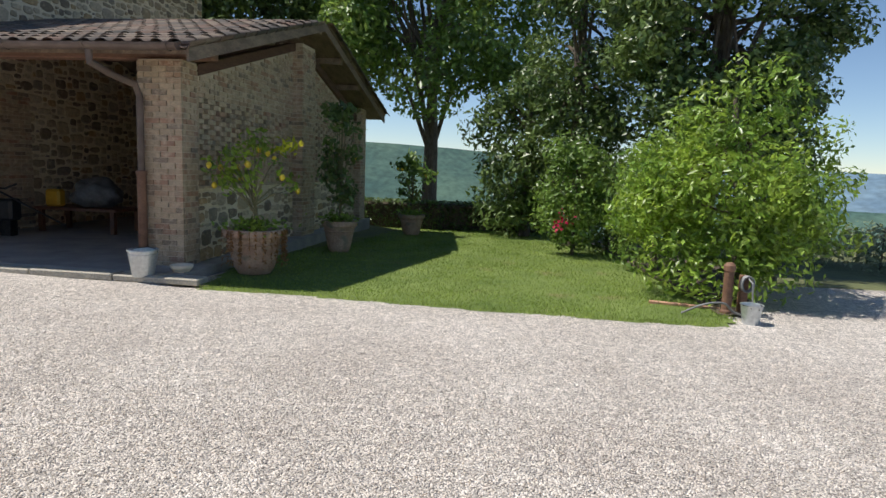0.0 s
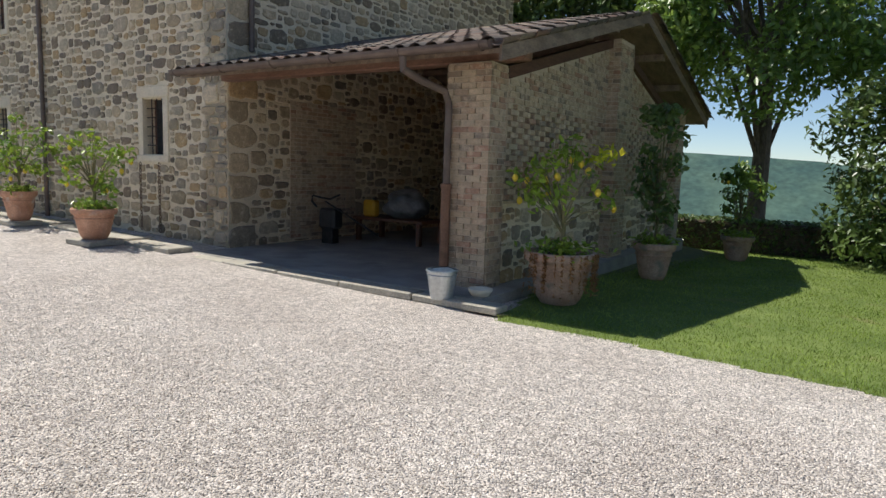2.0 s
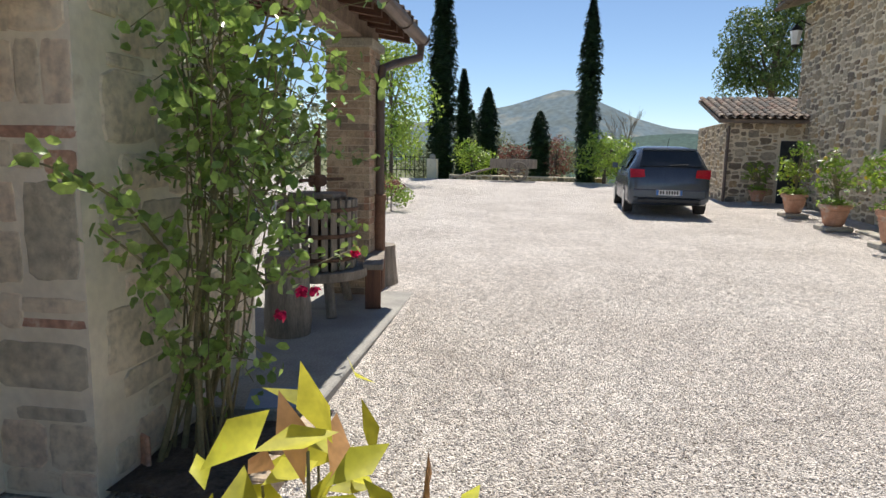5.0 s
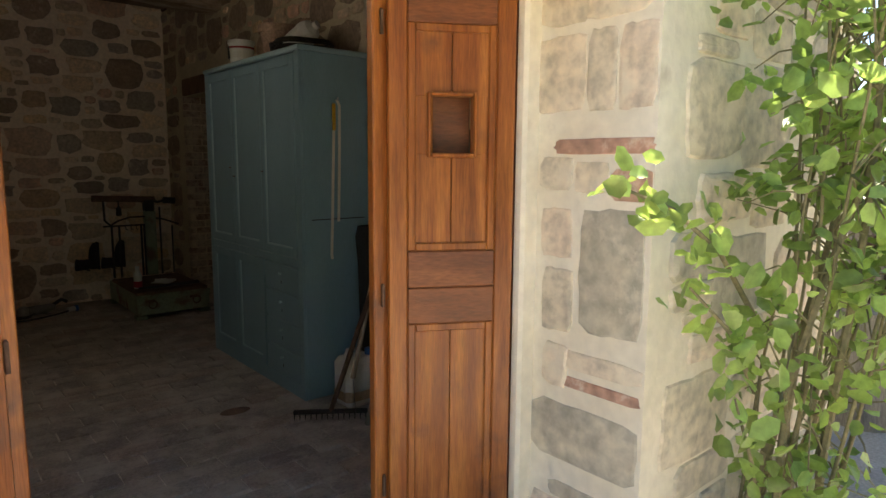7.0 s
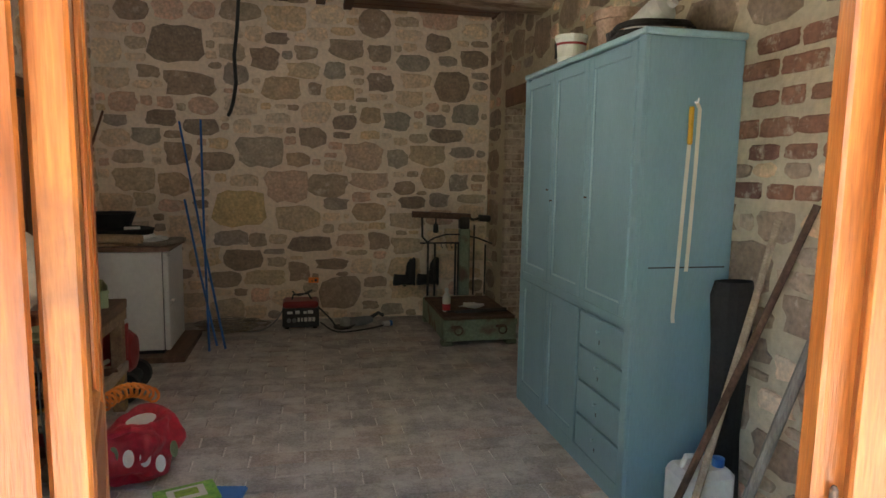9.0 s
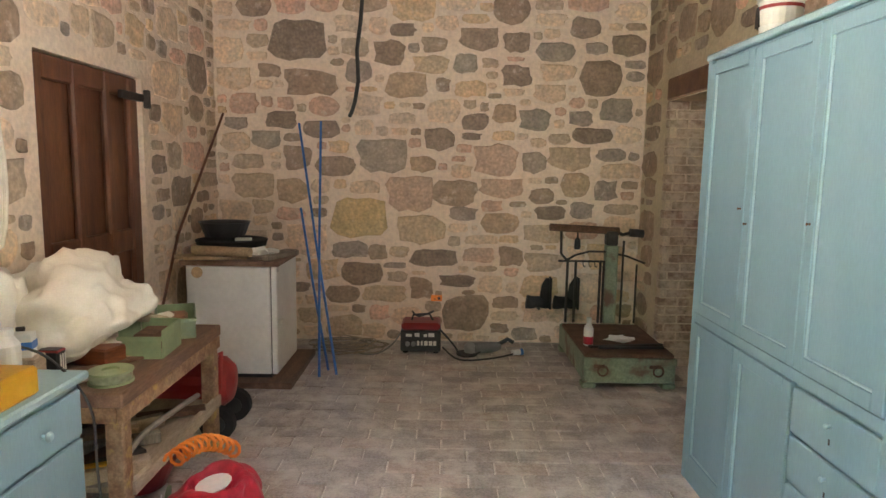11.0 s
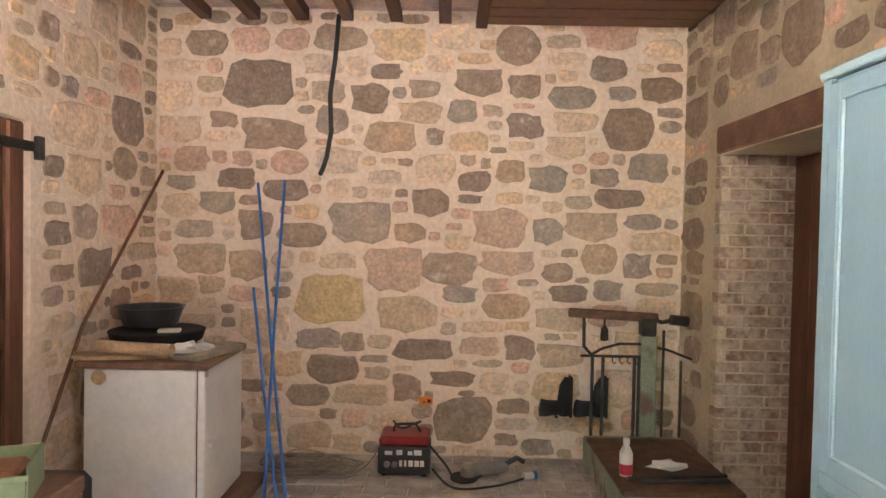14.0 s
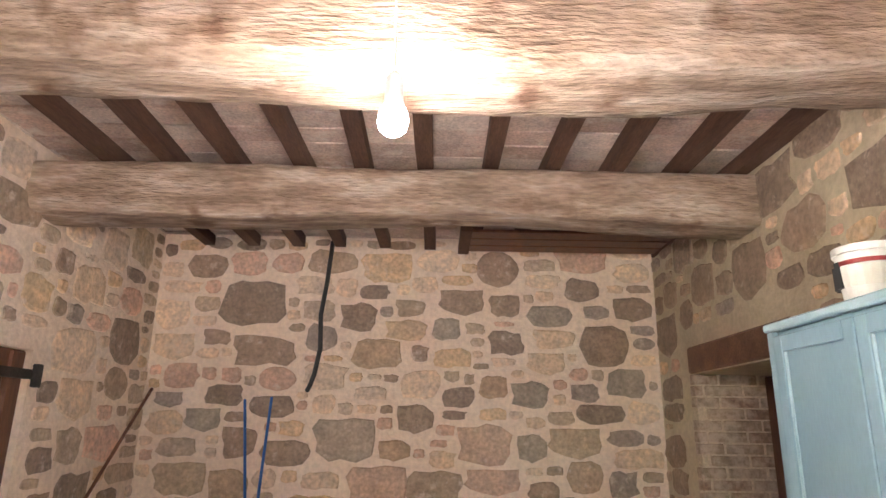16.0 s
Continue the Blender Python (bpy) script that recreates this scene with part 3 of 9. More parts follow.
# notable stones of the back wall by colour: place across, height, width, height of the stone
BACK_STONES = {
    "dark": [(1.42, 2.64, 0.45, 0.34), (0.63, 2.55, 0.25, 0.16), (-0.15, 2.68, 0.31, 0.18), (-0.44, 2.64, 0.20, 0.14), (-1.42, 2.65, 0.24, 0.18), (-1.18, 2.36, 0.33, 0.26), (1.58, 1.95, 0.21, 0.12), (0.20, 1.82, 0.26, 0.21),
             (1.11, 1.58, 0.31, 0.14), (-1.14, 1.86, 0.29, 0.12), (-0.80, 1.18, 0.27, 0.13), (0.88, 0.61, 0.36, 0.20), (1.06, 0.42, 0.27, 0.15), (0.23, 0.76, 0.36, 0.15), (0.0, 0.56, 0.29, 0.11), (-0.07, 0.26, 0.40, 0.32)],
    "grey": [(-0.02, 2.47, 0.15, 0.15), (-0.65, 2.0, 0.24, 0.16), (1.71, 1.79, 0.22, 0.16), (0.71, 1.67, 0.39, 0.29), (-0.64, 1.63, 0.16, 0.20), (-0.79, 2.57, 0.28, 0.14), (-1.36, 2.09, 0.25, 0.20)],
    "tan": [(0.49, 2.28, 0.35, 0.23), (0.29, 2.45, 0.28, 0.14), (-0.95, 1.66, 0.34, 0.17), (1.85, 1.39, 0.35, 0.22), (1.51, 1.35, 0.25, 0.21), (-1.01, 1.43, 0.25, 0.19), (0.68, 0.43, 0.36, 0.15), (0.34, 1.01, 0.40, 0.25)],
    "red": [(-0.37, 2.05, 0.20, 0.17), (-0.30, 1.66, 0.34, 0.25), (-0.38, 1.39, 0.36, 0.16), (0.47, 1.34, 0.38, 0.31), (0.33, 1.60, 0.20, 0.15), (-0.34, 1.08, 0.31, 0.16), (-0.17, 0.79, 0.24, 0.12)],
    "yellow": [(0.90, 1.12, 0.48, 0.37)]}
back_fixed = [(XL - x, z, w, h) for v in BACK_STONES.values() for x, z, w, h in v]
back_items = rubble(XL - XR, HC, RUBBLE, 11, fixed=back_fixed, gap=0.008, grow=2)
back_items = [(x + 0.3, z, w, h) for x, z, w, h in back_items]
left_items = rubble(YF - YB, HC, RUBBLE, 12, holes=((3.1, 0, 4.36, 2.2),), gap=0.008, grow=2)
right_items = rubble(YF - YB, HC, RUBBLE, 13, holes=((0.42, 0, 1.9, 2.4), (3.93, 1.42, 4.62, 2.12)), gap=0.008, grow=2)
# red bricks built into the side wall beyond the cabinet
rng = random.Random(44)
right_bricks = []
for k, z in enumerate((1.46, 1.62, 1.72, 1.84, 1.96, 2.06)):
    x = 3.95 + (0.09 if k % 2 else 0.0)
    while x < 4.50:
        w = rng.uniform(0.11, 0.25)
        right_bricks.append((x + w / 2, z, w, rng.uniform(0.055, 0.075)))
        x += w + rng.uniform(0.015, 0.05)
right_items += [(3.98 + 0.15 * k + rng.uniform(0, 0.05), 1.54 + 0.01 * rng.random(), 0.13, 0.06) for k in range(4)]

# floor of the workshop
bm = bmesh.new()
box(bm, (-2.6, -7.2, -0.25), (2.6, -0.40, -0.012))
floor = setting("floor", bm, M["dust_joint"], "worn grey brick floor with dusty joints", "floor")

# ceiling: flat terracotta tiles on small rafters, in one mesh
bm = bmesh.new()
box(bm, (-2.2, -7.2, HC + 0.03), (2.6, -0.5, HC + 0.25))
rng = random.Random(8)
for i in range(13):
    for j in range(36):
        x, y = -1.885 + i * 0.335, -6.9 + j * 0.165
        a = rng.uniform(-0.004, 0.004)
        box(bm, (x + 0.002, y + 0.005, HC + a), (x + 0.333, y + 0.160, HC + 0.032))
ceiling = setting("ceiling", bm, M["pianella"], "terracotta tile ceiling between dark rafters", "ceiling")



def log_beam(x0, x1, y0, y1, z0, z1, seed, label):
    """A roughly squared old beam with wavy arrises."""
    bm = bmesh.new()
    n = 110
    rings = []
    cy, cz, hy, hz = (y0 + y1) / 2, (z0 + z1) / 2, (y1 - y0) / 2, (z1 - z0) / 2
    for i in range(n + 1):
        x = x0 + (x1 - x0) * i / n
        ring = []
        for k in range(32):
            a = (k + 0.5) * math.tau / 32
            c, s = math.cos(a), math.sin(a)
            q = 1 / max(abs(c), abs(s))
            r = 1 + (q - 1) * 0.86
            w = noise.noise(Vector((x * 1.1, c * 1.2 + seed * 5, s * 1.2))) * 0.09 + noise.noise(Vector((x * 5, c * 7 + seed, s * 7))) * 0.05
            ring.append(bm.verts.new((x, cy + c * r * hy * (1 + w), cz + s * r * hz * (1 + w) - 0.02 * math.sin((x - x0) / (x1 - x0) * 9 + seed) * (s < 0))))
        rings.append(ring)
    for a, b in zip(rings, rings[1:]):
        for k in range(32):
            bm.faces.new((a[k], a[(k + 1) % 32], b[(k + 1) % 32], b[k]))
    bm.faces.new(rings[0][::-1])
    bm.faces.new(rings[-1])
    ob = new("ceiling_beam", mesh_of("ceiling_beam", bm, M["beam"], True))
    return tagged(ob, label, "beam", "beams across the workshop")


log_beam(-1.85, 2.4, -5.44, -5.13, 2.80, 3.075, 1, "pale weathered timber beam with cracks across the workshop")
log_beam(-1.85, 2.4, -3.82, -3.49, 2.68, 3.07, 4, "broad pale timber beam with a dark patched end")
log_beam(-1.85, 2.4, -2.20, -1.85, 2.70, 3.05, 7, "pale weathered timber beam near the entrance")
for i in range(11):
    x = -1.553 + i * 0.335
    bm = bmesh.new()
    tube(bm, [(x + 0.01 * math.sin(i * 2.1 + k * 0.8), YB + 0.02 + k * (YF - YB - 0.04) / 12, HC - 0.048 + 0.004 * math.sin(i + k)) for k in range(13)], [0.058 + 0.004 * math.sin(i * 1.7 + k * 1.3) for k in range(13)], 4)
    for q in bm.verts:
        q.co.z = min(q.co.z, HC - 0.003)
    tagged(new("rafter", mesh_of("rafter", bm, M["rafter"])), "dark brown roughly squared ceiling rafter", "rafter", "ceiling rafters")
trap = thing("ceiling_hatch", (-0.88, -6.45, 3.045), "dark red plank hatch in a dark frame under the ceiling", "hatch")
for i in range(3):
    part("plank", boxed((-0.70, -0.24 + i * 0.17, 0.0), (0.70, -0.085 + i * 0.17, 0.022)), M["dark_wood"], trap)
part("frame", boxed((-0.78, -0.30, -0.01), (-0.70, 0.30, 0.045)), M["rafter"], trap)
part("frame", boxed((0.70, -0.30, -0.01), (0.78, 0.30, 0.045)), M["rafter"], trap)

# brick-lined doorway in the right wall
jamb = thing("doorway_lining", (XR, -5.6, 0), "old brick jambs of a doorway under a timber lintel", "doorway", kind="structure")
bm = bmesh.new()
box(bm, (-0.50, -0.645, 2.115), (0.012, 0.62, 2.29), 0.015)
lintel = part("lintel", bm, M["roof_beam"], jamb, "dark timber lintel")
part("mortar_bed", boxed((-0.54, -0.64, 0), (0.0, -0.566, 2.11), 0), M["mortar_brick"], jamb)
part("mortar_bed", boxed((-0.54, 0.566, 0), (0.0, 0.64, 2.11), 0), M["mortar_brick"], jamb)
rng = random.Random(21)
for side, yy in ((0, -0.64), (1, 0.56)):
    for c in range(30):
        z = c * 0.0705 + 0.004
        off = (c % 2) * 0.10
        for k in range(3):
            a, b = -0.54 + k * 0.25 - off, -0.54 + k * 0.25 + 0.238 - off
            a, b = max(a, -0.54), min(b, 0.008 + rng.uniform(0, 0.004))
            if b - a > 0.05:
                y0 = yy - 0.004 + (rng.uniform(0, 0.004))
                part("brick", boxed((a, yy + rng.uniform(0, 0.003), z), (b, yy + 0.08 - rng.uniform(0, 0.003), z + 0.062), 0.006), M["jamb_brick"], jamb)
door_b = thing("door_2", (XR - 0.46, -5.6, 0), "dark brown plank door at the back of the doorway", "door", kind="structure")
for i in range(6):
    part("plank", boxed((-0.02, -0.56 + i * 0.19, 0.01), (0.02, -0.375 + i * 0.19, 2.10)), M["dark_wood"], door_b)
part("stop", boxed((-0.09, -0.56, 0), (-0.021, 0.56, 2.11)), M["dark_wood"], door_b)

# old door in the left wall
door_l = thing("door_1", (XL, -4.88, 0), "closed dark brown panelled door with an iron strap hinge", "door", kind="structure")
part("leaf", boxed((0.07, -0.56, 0.01), (0.12, 0.56, 2.12)), M["dark_wood"], door_l)
for y0, y1 in ((-0.56, -0.44), (-0.22, -0.15), (0.11, 0.18), (0.44, 0.56)):
    part("stile", boxed((0.03, y0, 0.01), (0.068, y1, 2.115), 0.012), M["dark_wood"], door_l)
for z0, z1 in ((0.02, 0.2), (1.0, 1.14), (1.99, 2.115)):
    part("rail", boxed((0.036, -0.44, z0), (0.068, 0.44, z1), 0.008), M["dark_wood"], door_l)
bm = boxed((-0.005, -0.62, 1.97), (0.028, -0.30, 2.02), 0.004)
box(bm, (-0.03, -0.63, 1.93), (0.02, -0.58, 2.05), 0.006)
part("hinge", bm, M["iron"], door_l, "black iron strap hinge")
# added unseen walls behind the side walls and their doors, so that no daylight shows
setting("wall_outer", boxed((2.56, -7.2, -0.1), (2.75, -0.42, 3.6), 0), M["mortar_out"], "added unseen sheet that blocks daylight behind the workshop wall", "wall")
setting("wall_outer_2", boxed((-2.32, -7.2, -0.1), (-2.16, -1.2, 3.6), 0), M["mortar_out"], "added unseen sheet that blocks daylight behind the workshop wall", "wall")

# ---- entrance: reveal and folding leaves ----
frame_d = thing("door_frame", (0, -0.90, 0), "varnished timber door frame in the entrance", "door frame", kind="structure")
part("jamb", boxed((-0.95, -0.05, 0), (-0.885, 0.05, 2.10)), M["door_dark"], frame_d)
part("jamb", boxed((0.905, -0.05, 0), (0.97, 0.05, 2.10)), M["door_dark"], frame_d)
part("head", boxed((-0.885, -0.05, 2.045), (0.905, 0.05, 2.10)), M["door_dark"], frame_d)


def door_leaf(name, a, b, lit, label, back=-1, free=0.062):
    """A panelled leaf from the hinge a to the free edge b, on plan, with or without a peephole window."""
    a, b = Vector(a), Vector(b)
    d = b - a
    w = d.length
    ob = thing(name, (a.x, a.y, 0), label, "door", "folding entrance leaves", turn=math.degrees(math.atan2(d.y, d.x)))
    s, t = 0.062, 0.021
    part("stile", boxed((0.0, -t, 0.02), (s, t, 2.035), 0.005), M["door_wood"], ob)
    part("stile", boxed((w - free, -t, 0.02), (w, t, 2.035), 0.005), M["door_wood"], ob)
    for z0, z1 in ((0.02, 0.24), (0.94, 1.059), (1.061, 1.18), (1.89, 2.035)):
        part("rail", boxed((s, -t, z0), (w - free, t, z1), 0.004), M["door_dark"], ob)
    z_lo, z_hi = (0.24, 0.94), (1.18, 1.89)
    half = (w - s - free) / 2
    mid = s + half
    for z0, z1, cut in ((*z_lo, False), (*z_hi, lit)):
        for k in range(2):
            x0 = s + k * half
            if cut:
                part("panel_board", boxed((x0 + 0.001, -0.007, z0), (x0 + half - 0.001, 0.007, 1.49), 0.002), M["door_wood"], ob)
                part("panel_board", boxed((x0 + 0.001, -0.007, 1.67), (x0 + half - 0.001, 0.007, z1), 0.002), M["door_wood"], ob)
            else:
                part("panel_board", boxed((x0 + 0.001, -0.007, z0), (x0 + half - 0.001, 0.007, z1), 0.002), M["door_wood"], ob)
        for y in (-1, 1):
            e = 0.026
            bm = bmesh.new()
            ya, yb = sorted((y * 0.007, y * 0.0185))
            box(bm, (s, ya, z0), (s + e, yb, z1), 0.004)
            box(bm, (w - free - e, ya, z0), (w - free, yb, z1), 0.004)
            box(bm, (s + e, ya, z0), (w - free - e, yb, z0 + e), 0.004)
            box(bm, (s + e, ya, z1 - e), (w - free - e, yb, z1), 0.004)
            part("moulding", bm, M["door_wood"], ob)
    if lit:
        x0, x1 = mid - 0.068, mid + 0.068
        for y in (-1, 1):
            ya, yb = sorted((y * 0.007, y * 0.026))
            bm = bmesh.new()
            box(bm, (x0 - 0.013, ya, 1.478), (x0, yb, 1.683), 0.004)
            box(bm, (x1, ya, 1.478), (x1 + 0.013, yb, 1.683), 0.004)
            box(bm, (x0, ya, 1.478), (x1, yb, 1.493), 0.004)
            box(bm, (x0, ya, 1.67), (x1, yb, 1.683), 0.004)
            part("window_frame", bm, M["door_wood"], ob, "moulded frame of a small peephole window")
        part("side_board", boxed((s, -0.006, 1.49), (x0, 0.006, 1.67), 0.0), M["door_wood"], ob)
        part("side_board", boxed((x1, -0.006, 1.49), (w - free, 0.006, 1.67), 0.0), M["door_wood"], ob)
        # added board: its dark varnish stands in for the shade inside the opening
        part("shutter", boxed((x0 - 0.01, back * 0.085, 1.44), (x1 + 0.01, back * 0.095, 1.74), 0.0), M["door_dark"], ob, "added dark board for the shade inside the peephole")
    return ob


leaf_r = door_leaf("door_leaf", (-0.862, -0.885), (-0.505, -1.087), True, "outer folding leaf of the orange varnished door with a peephole")
door_leaf("door_leaf", (-0.80, -1.075), (-0.462, -1.118), False, "inner folding leaf folded back behind the outer one")
door_leaf("door_leaf", (0.882, -0.885), (0.54, -1.04), True, "outer folding leaf of the orange varnished door with a peephole", 1, 0.115)
door_leaf("door_leaf", (0.520, -1.065), (0.600, -1.390), False, "inner folding leaf of the orange door turned into the room")
for x, y in ((-0.485, -1.085), (0.525, -1.06)):
    hg = thing("hinge_set", (x, y, 0), "rusted butt hinges joining two folding leaves", "hinges", "hinges of the folding door")
    for z in (0.35, 1.0, 1.85):
        bm = bmesh.new()
        lathe(bm, ((0.006, 0), (0.006, 0.07), (0.003, 0.076)), 10, (0, 0.0, z))
        part("knuckle", bm, M["rust_iron"], hg)

# dressed reveal of the entrance: large blocks and bricks bedded in pale render
reveal = thing("entrance_reveal", (-0.95, -0.42, 0), "pale rendered stone reveal beside the entrance", "reveal", kind="structure")
bm = bmesh.new()
box(bm, (-0.06, -0.43, 0), (0.004, 0.005, 2.12))
part("render_coat", bm, M["plaster"], reveal)
part("render_fillet", boxed((-0.005, -0.475, 0), (0.075, -0.425, 2.09), 0.012), M["plaster"], reveal)
# blocks of the reveal by kind: distance from the door, height, width, height of the block
REVEAL = {
    "block_grey": [(0.30, 1.13, 0.22, 0.37), (0.21, 0.575, 0.40, 0.19), (0.24, 0.37, 0.30, 0.055)],
    "block_pale": [(0.08, 1.74, 0.20, 0.22), (0.245, 1.74, 0.10, 0.23), (0.365, 1.74, 0.12, 0.23), (0.10, 1.96, 0.19, 0.14), (0.30, 1.96, 0.22, 0.14), (0.08, 1.43, 0.13, 0.10), (0.09, 1.24, 0.12, 0.15), (0.10, 1.02, 0.12, 0.20), (0.27, 0.83, 0.30, 0.06),
                   (0.10, 0.80, 0.10, 0.14), (0.11, 0.23, 0.20, 0.20), (0.33, 0.23, 0.20, 0.19), (0.14, 0.07, 0.24, 0.10), (0.35, 0.07, 0.15, 0.10), (0.22, 1.42, 0.12, 0.09)],
    "block_brick": [(0.25, 1.515, 0.34, 0.045), (0.36, 1.40, 0.13, 0.09), (0.27, 0.755, 0.29, 0.035)]}
for _n, _v in REVEAL.items():
    single_pieces("stone", BLOCKS, [(x - 0.43, z, w, h) for x, z, w, h in _v], pose(0.003, 0, 0, 0, 0, 90), M[_n], reveal, 0.008)
reveal_l = thing("entrance_reveal", (0.97, -0.42, 0), "pale rendered stone reveal beside the entrance", "reveal", kind="structure")
part("render_coat", boxed((-0.004, -0.43, 0), (0.06, 0.005, 2.12), 0), M["plaster"], reveal_l)
# outer face of the front wall
front_items = rubble(5.0, 3.4, ((0.30, 0.46, 0.2, 0.38, 12), (0.18, 0.3, 0.08, 0.16, 60), (0.12, 0.24, 0.05, 0.06, 80)), 31, grow=3, holes=((1.45, 0, 3.55, 2.2),))
# roof of the workshop
bm = bmesh.new()
v = [bm.verts.new(p) for p in ((-2.7, -0.36, 3.60), (3.1, -0.36, 3.60), (3.1, -7.6, 3.95), (-2.7, -7.6, 3.95), (-2.7, -0.36, 3.75), (3.1, -0.36, 3.75), (3.1, -7.6, 4.1), (-2.7, -7.6, 4.1))]
for q in ((0, 1, 2, 3), (7, 6, 5, 4), (0, 4, 5, 1), (1, 5, 6, 2), (2, 6, 7, 3), (3, 7, 4, 0)):
    bm.faces.new([v[i] for i in q])
setting("roof_workshop", bm, M["roof_wood"], "timber roof deck of the workshop", "roof")

# the lit bulb on its cord
bulb = thing("light_bulb", (0.163, -3.43, 2.420), "lit round bulb on a thin cord", "light bulb")
m = bpy.data.materials.new("lit bulb")
m.use_nodes = True
_p = m.node_tree.nodes["Principled BSDF"]
_p.inputs["Emission Color"].default_value = (1.0, 0.95, 0.86, 1)
_p.inputs["Emission Strength"].default_value = 5.0
part("glass", turned(((0.0, 0.0), (0.018, 0.003), (0.031, 0.014), (0.037, 0.034), (0.034, 0.056), (0.030, 0.066)), 20), m, bulb, "glowing white bulb glass", True)
part("socket", turned(((0.024, 0.068), (0.026, 0.074), (0.021, 0.112), (0.021, 0.150), (0.009, 0.165)), 16), M["white_plastic"], bulb)
part("cord", tubed([(0, 0, 0.16), (0.004, 0, 0.4), (0.01, 0.005, 0.60), (0.015, 0.01, 0.75)], 0.003, 6), M["white_plastic"], bulb)
lamp = new("bulb_light", bpy.data.lights.new("bulb_light", "POINT"))
lamp.data.energy = 13.0
lamp.data.color = (1.0, 0.90, 0.79)
lamp.data.shadow_soft_size = 0.039
lamp.matrix_world = pose(0.163, -3.43, 2.456)
# ---- the yard and the land ----
def yard(x, y):
    """Height of the gravel: it rises gently to the west and falls off beyond the yard."""
    z = 0.022 * max(0.0, -x - 1.0)
    if x < -24:
        z -= 0.045 * (-24 - x)
    return z


def gravel_z(x, y):
    """The gravel stays under the lawn."""
    return min(yard(x, y), lawn_z(x, y) - 0.05) if y > 6.35 and 0.3 < x < 6.7 else yard(x, y)


def lawn_z(x, y):
    return -0.027 * max(0.0, y - 6.0) + 0.012


def land(x, y):
    z = yard(max(x, -40), y) - 0.07
    if y > 6:
        z = min(z, lawn_z(x, y) - 0.05) if x > 0.5 else z
    d = max(0.0, y - 17, x - 16, -24 - x, -16 - y)
    if y > 17 or x > 16:
        z = z - 0.42 * d if d < 80 else z - 33.6 - (d - 80) * 0.02
    elif d > 0:
        z = z - 0.10 * min(d, 60)
    return z


ground_xs = [-3000, -1200, -500, -200, -120, -80, -60, -50, -42, -36] + [x * 2.0 for x in range(-16, 16)] + [34, 40, 50, 70, 100, 160, 300, 700, 1500, 3000]
ground_ys = [-3000, -1000, -400, -150, -80, -50, -36] + [y * 2.0 for y in range(-15, 15)] + [32, 38, 46, 60, 80, 120, 200, 400, 900, 1800, 3000]
M["field"] = surf("dry meadow", (0.10, 0.12, 0.045), (0.22, 0.21, 0.09), scale=0.25, rough=0.95, bump=0.5, fine=9, depth=0.05)
# distance haze is put into the blue of these three hill colours
M["hill"] = surf("wooded hill with haze in its green", (0.035, 0.085, 0.075), (0.085, 0.15, 0.11), scale=0.02, rough=1, bump=0.0, fine=0.16)
M["hill_far"] = surf("far hill in haze blue", (0.10, 0.17, 0.24), (0.16, 0.24, 0.30), scale=0.006, rough=1, bump=0.0, fine=0.03)
M["peak"] = surf("bare mountain in blue haze", (0.13, 0.17, 0.17), (0.28, 0.28, 0.23), scale=0.008, rough=1, bump=0.0, fine=0.05, c3=(0.13, 0.19, 0.22))
bm = bmesh.new()
sheet(bm, ground_xs, ground_ys, lambda x, y: land(x, y) - (0.35 if -2.4 < x < 2.6 and -7 < y < -0.5 else 0))
setting("ground", bm, M["field"], "sloping land around the yard, dry grass and scrub", "ground")


def gravel_mat():
    m = surf("pale gravel", (0.57, 0.51, 0.455), (0.71, 0.65, 0.59), scale=0.9, rough=0.95, bump=0.0, fine=14)
    nt = m.node_tree
    n, l = nt.nodes, nt.links
    p = n["Principled BSDF"]
    vor = n.new("ShaderNodeTexVoronoi")
    vor.inputs["Scale"].default_value = 96
    l.new(n["Geometry"].outputs["Position"], vor.inputs["Vector"])
    mr = n.new("ShaderNodeMapRange")
    mr.inputs["To Min"].default_value, mr.inputs["To Max"].default_value = 0.48, 1.50
    sep = n.new("ShaderNodeSeparateColor")
    l.new(vor.outputs["Color"], sep.inputs["Color"])
    l.new(sep.outputs["Red"], mr.inputs["Value"])
    mx = n.new("ShaderNodeMix")
    mx.data_type, mx.blend_type = "RGBA", "MULTIPLY"
    mx.inputs["Factor"].default_value = 1
    l.new(p.inputs["Base Color"].links[0].from_socket, mx.inputs["A"])
    l.new(mr.outputs["Result"], mx.inputs["B"])
    l.new(mx.outputs["Result"], p.inputs["Base Color"])
    b = n.new("ShaderNodeBump")
    b.inputs["Strength"].default_value = 0.9
    b.inputs["Distance"].default_value = 0.018
    b.invert = True
    l.new(vor.outputs["Distance"], b.inputs["Height"])
    l.new(b.outputs["Normal"], p.inputs["Normal"])
    return m


M["gravel"] = gravel_mat()
bm = bmesh.new()
sheet(bm, steps(-25, 30, 110), steps(-0.38, 8.2, 26), gravel_z)
sheet(bm, steps(-25, -2.4, 24), steps(-9, -0.38, 10), yard)
sheet(bm, steps(2.75, 30, 28), steps(-9, -0.38, 10), yard)
bmesh.ops.remove_doubles(bm, verts=bm.verts, dist=0.001)
gravel = setting("gravel_yard", bm, M["gravel"], "courtyard of pale crushed gravel in full sun", "gravel")
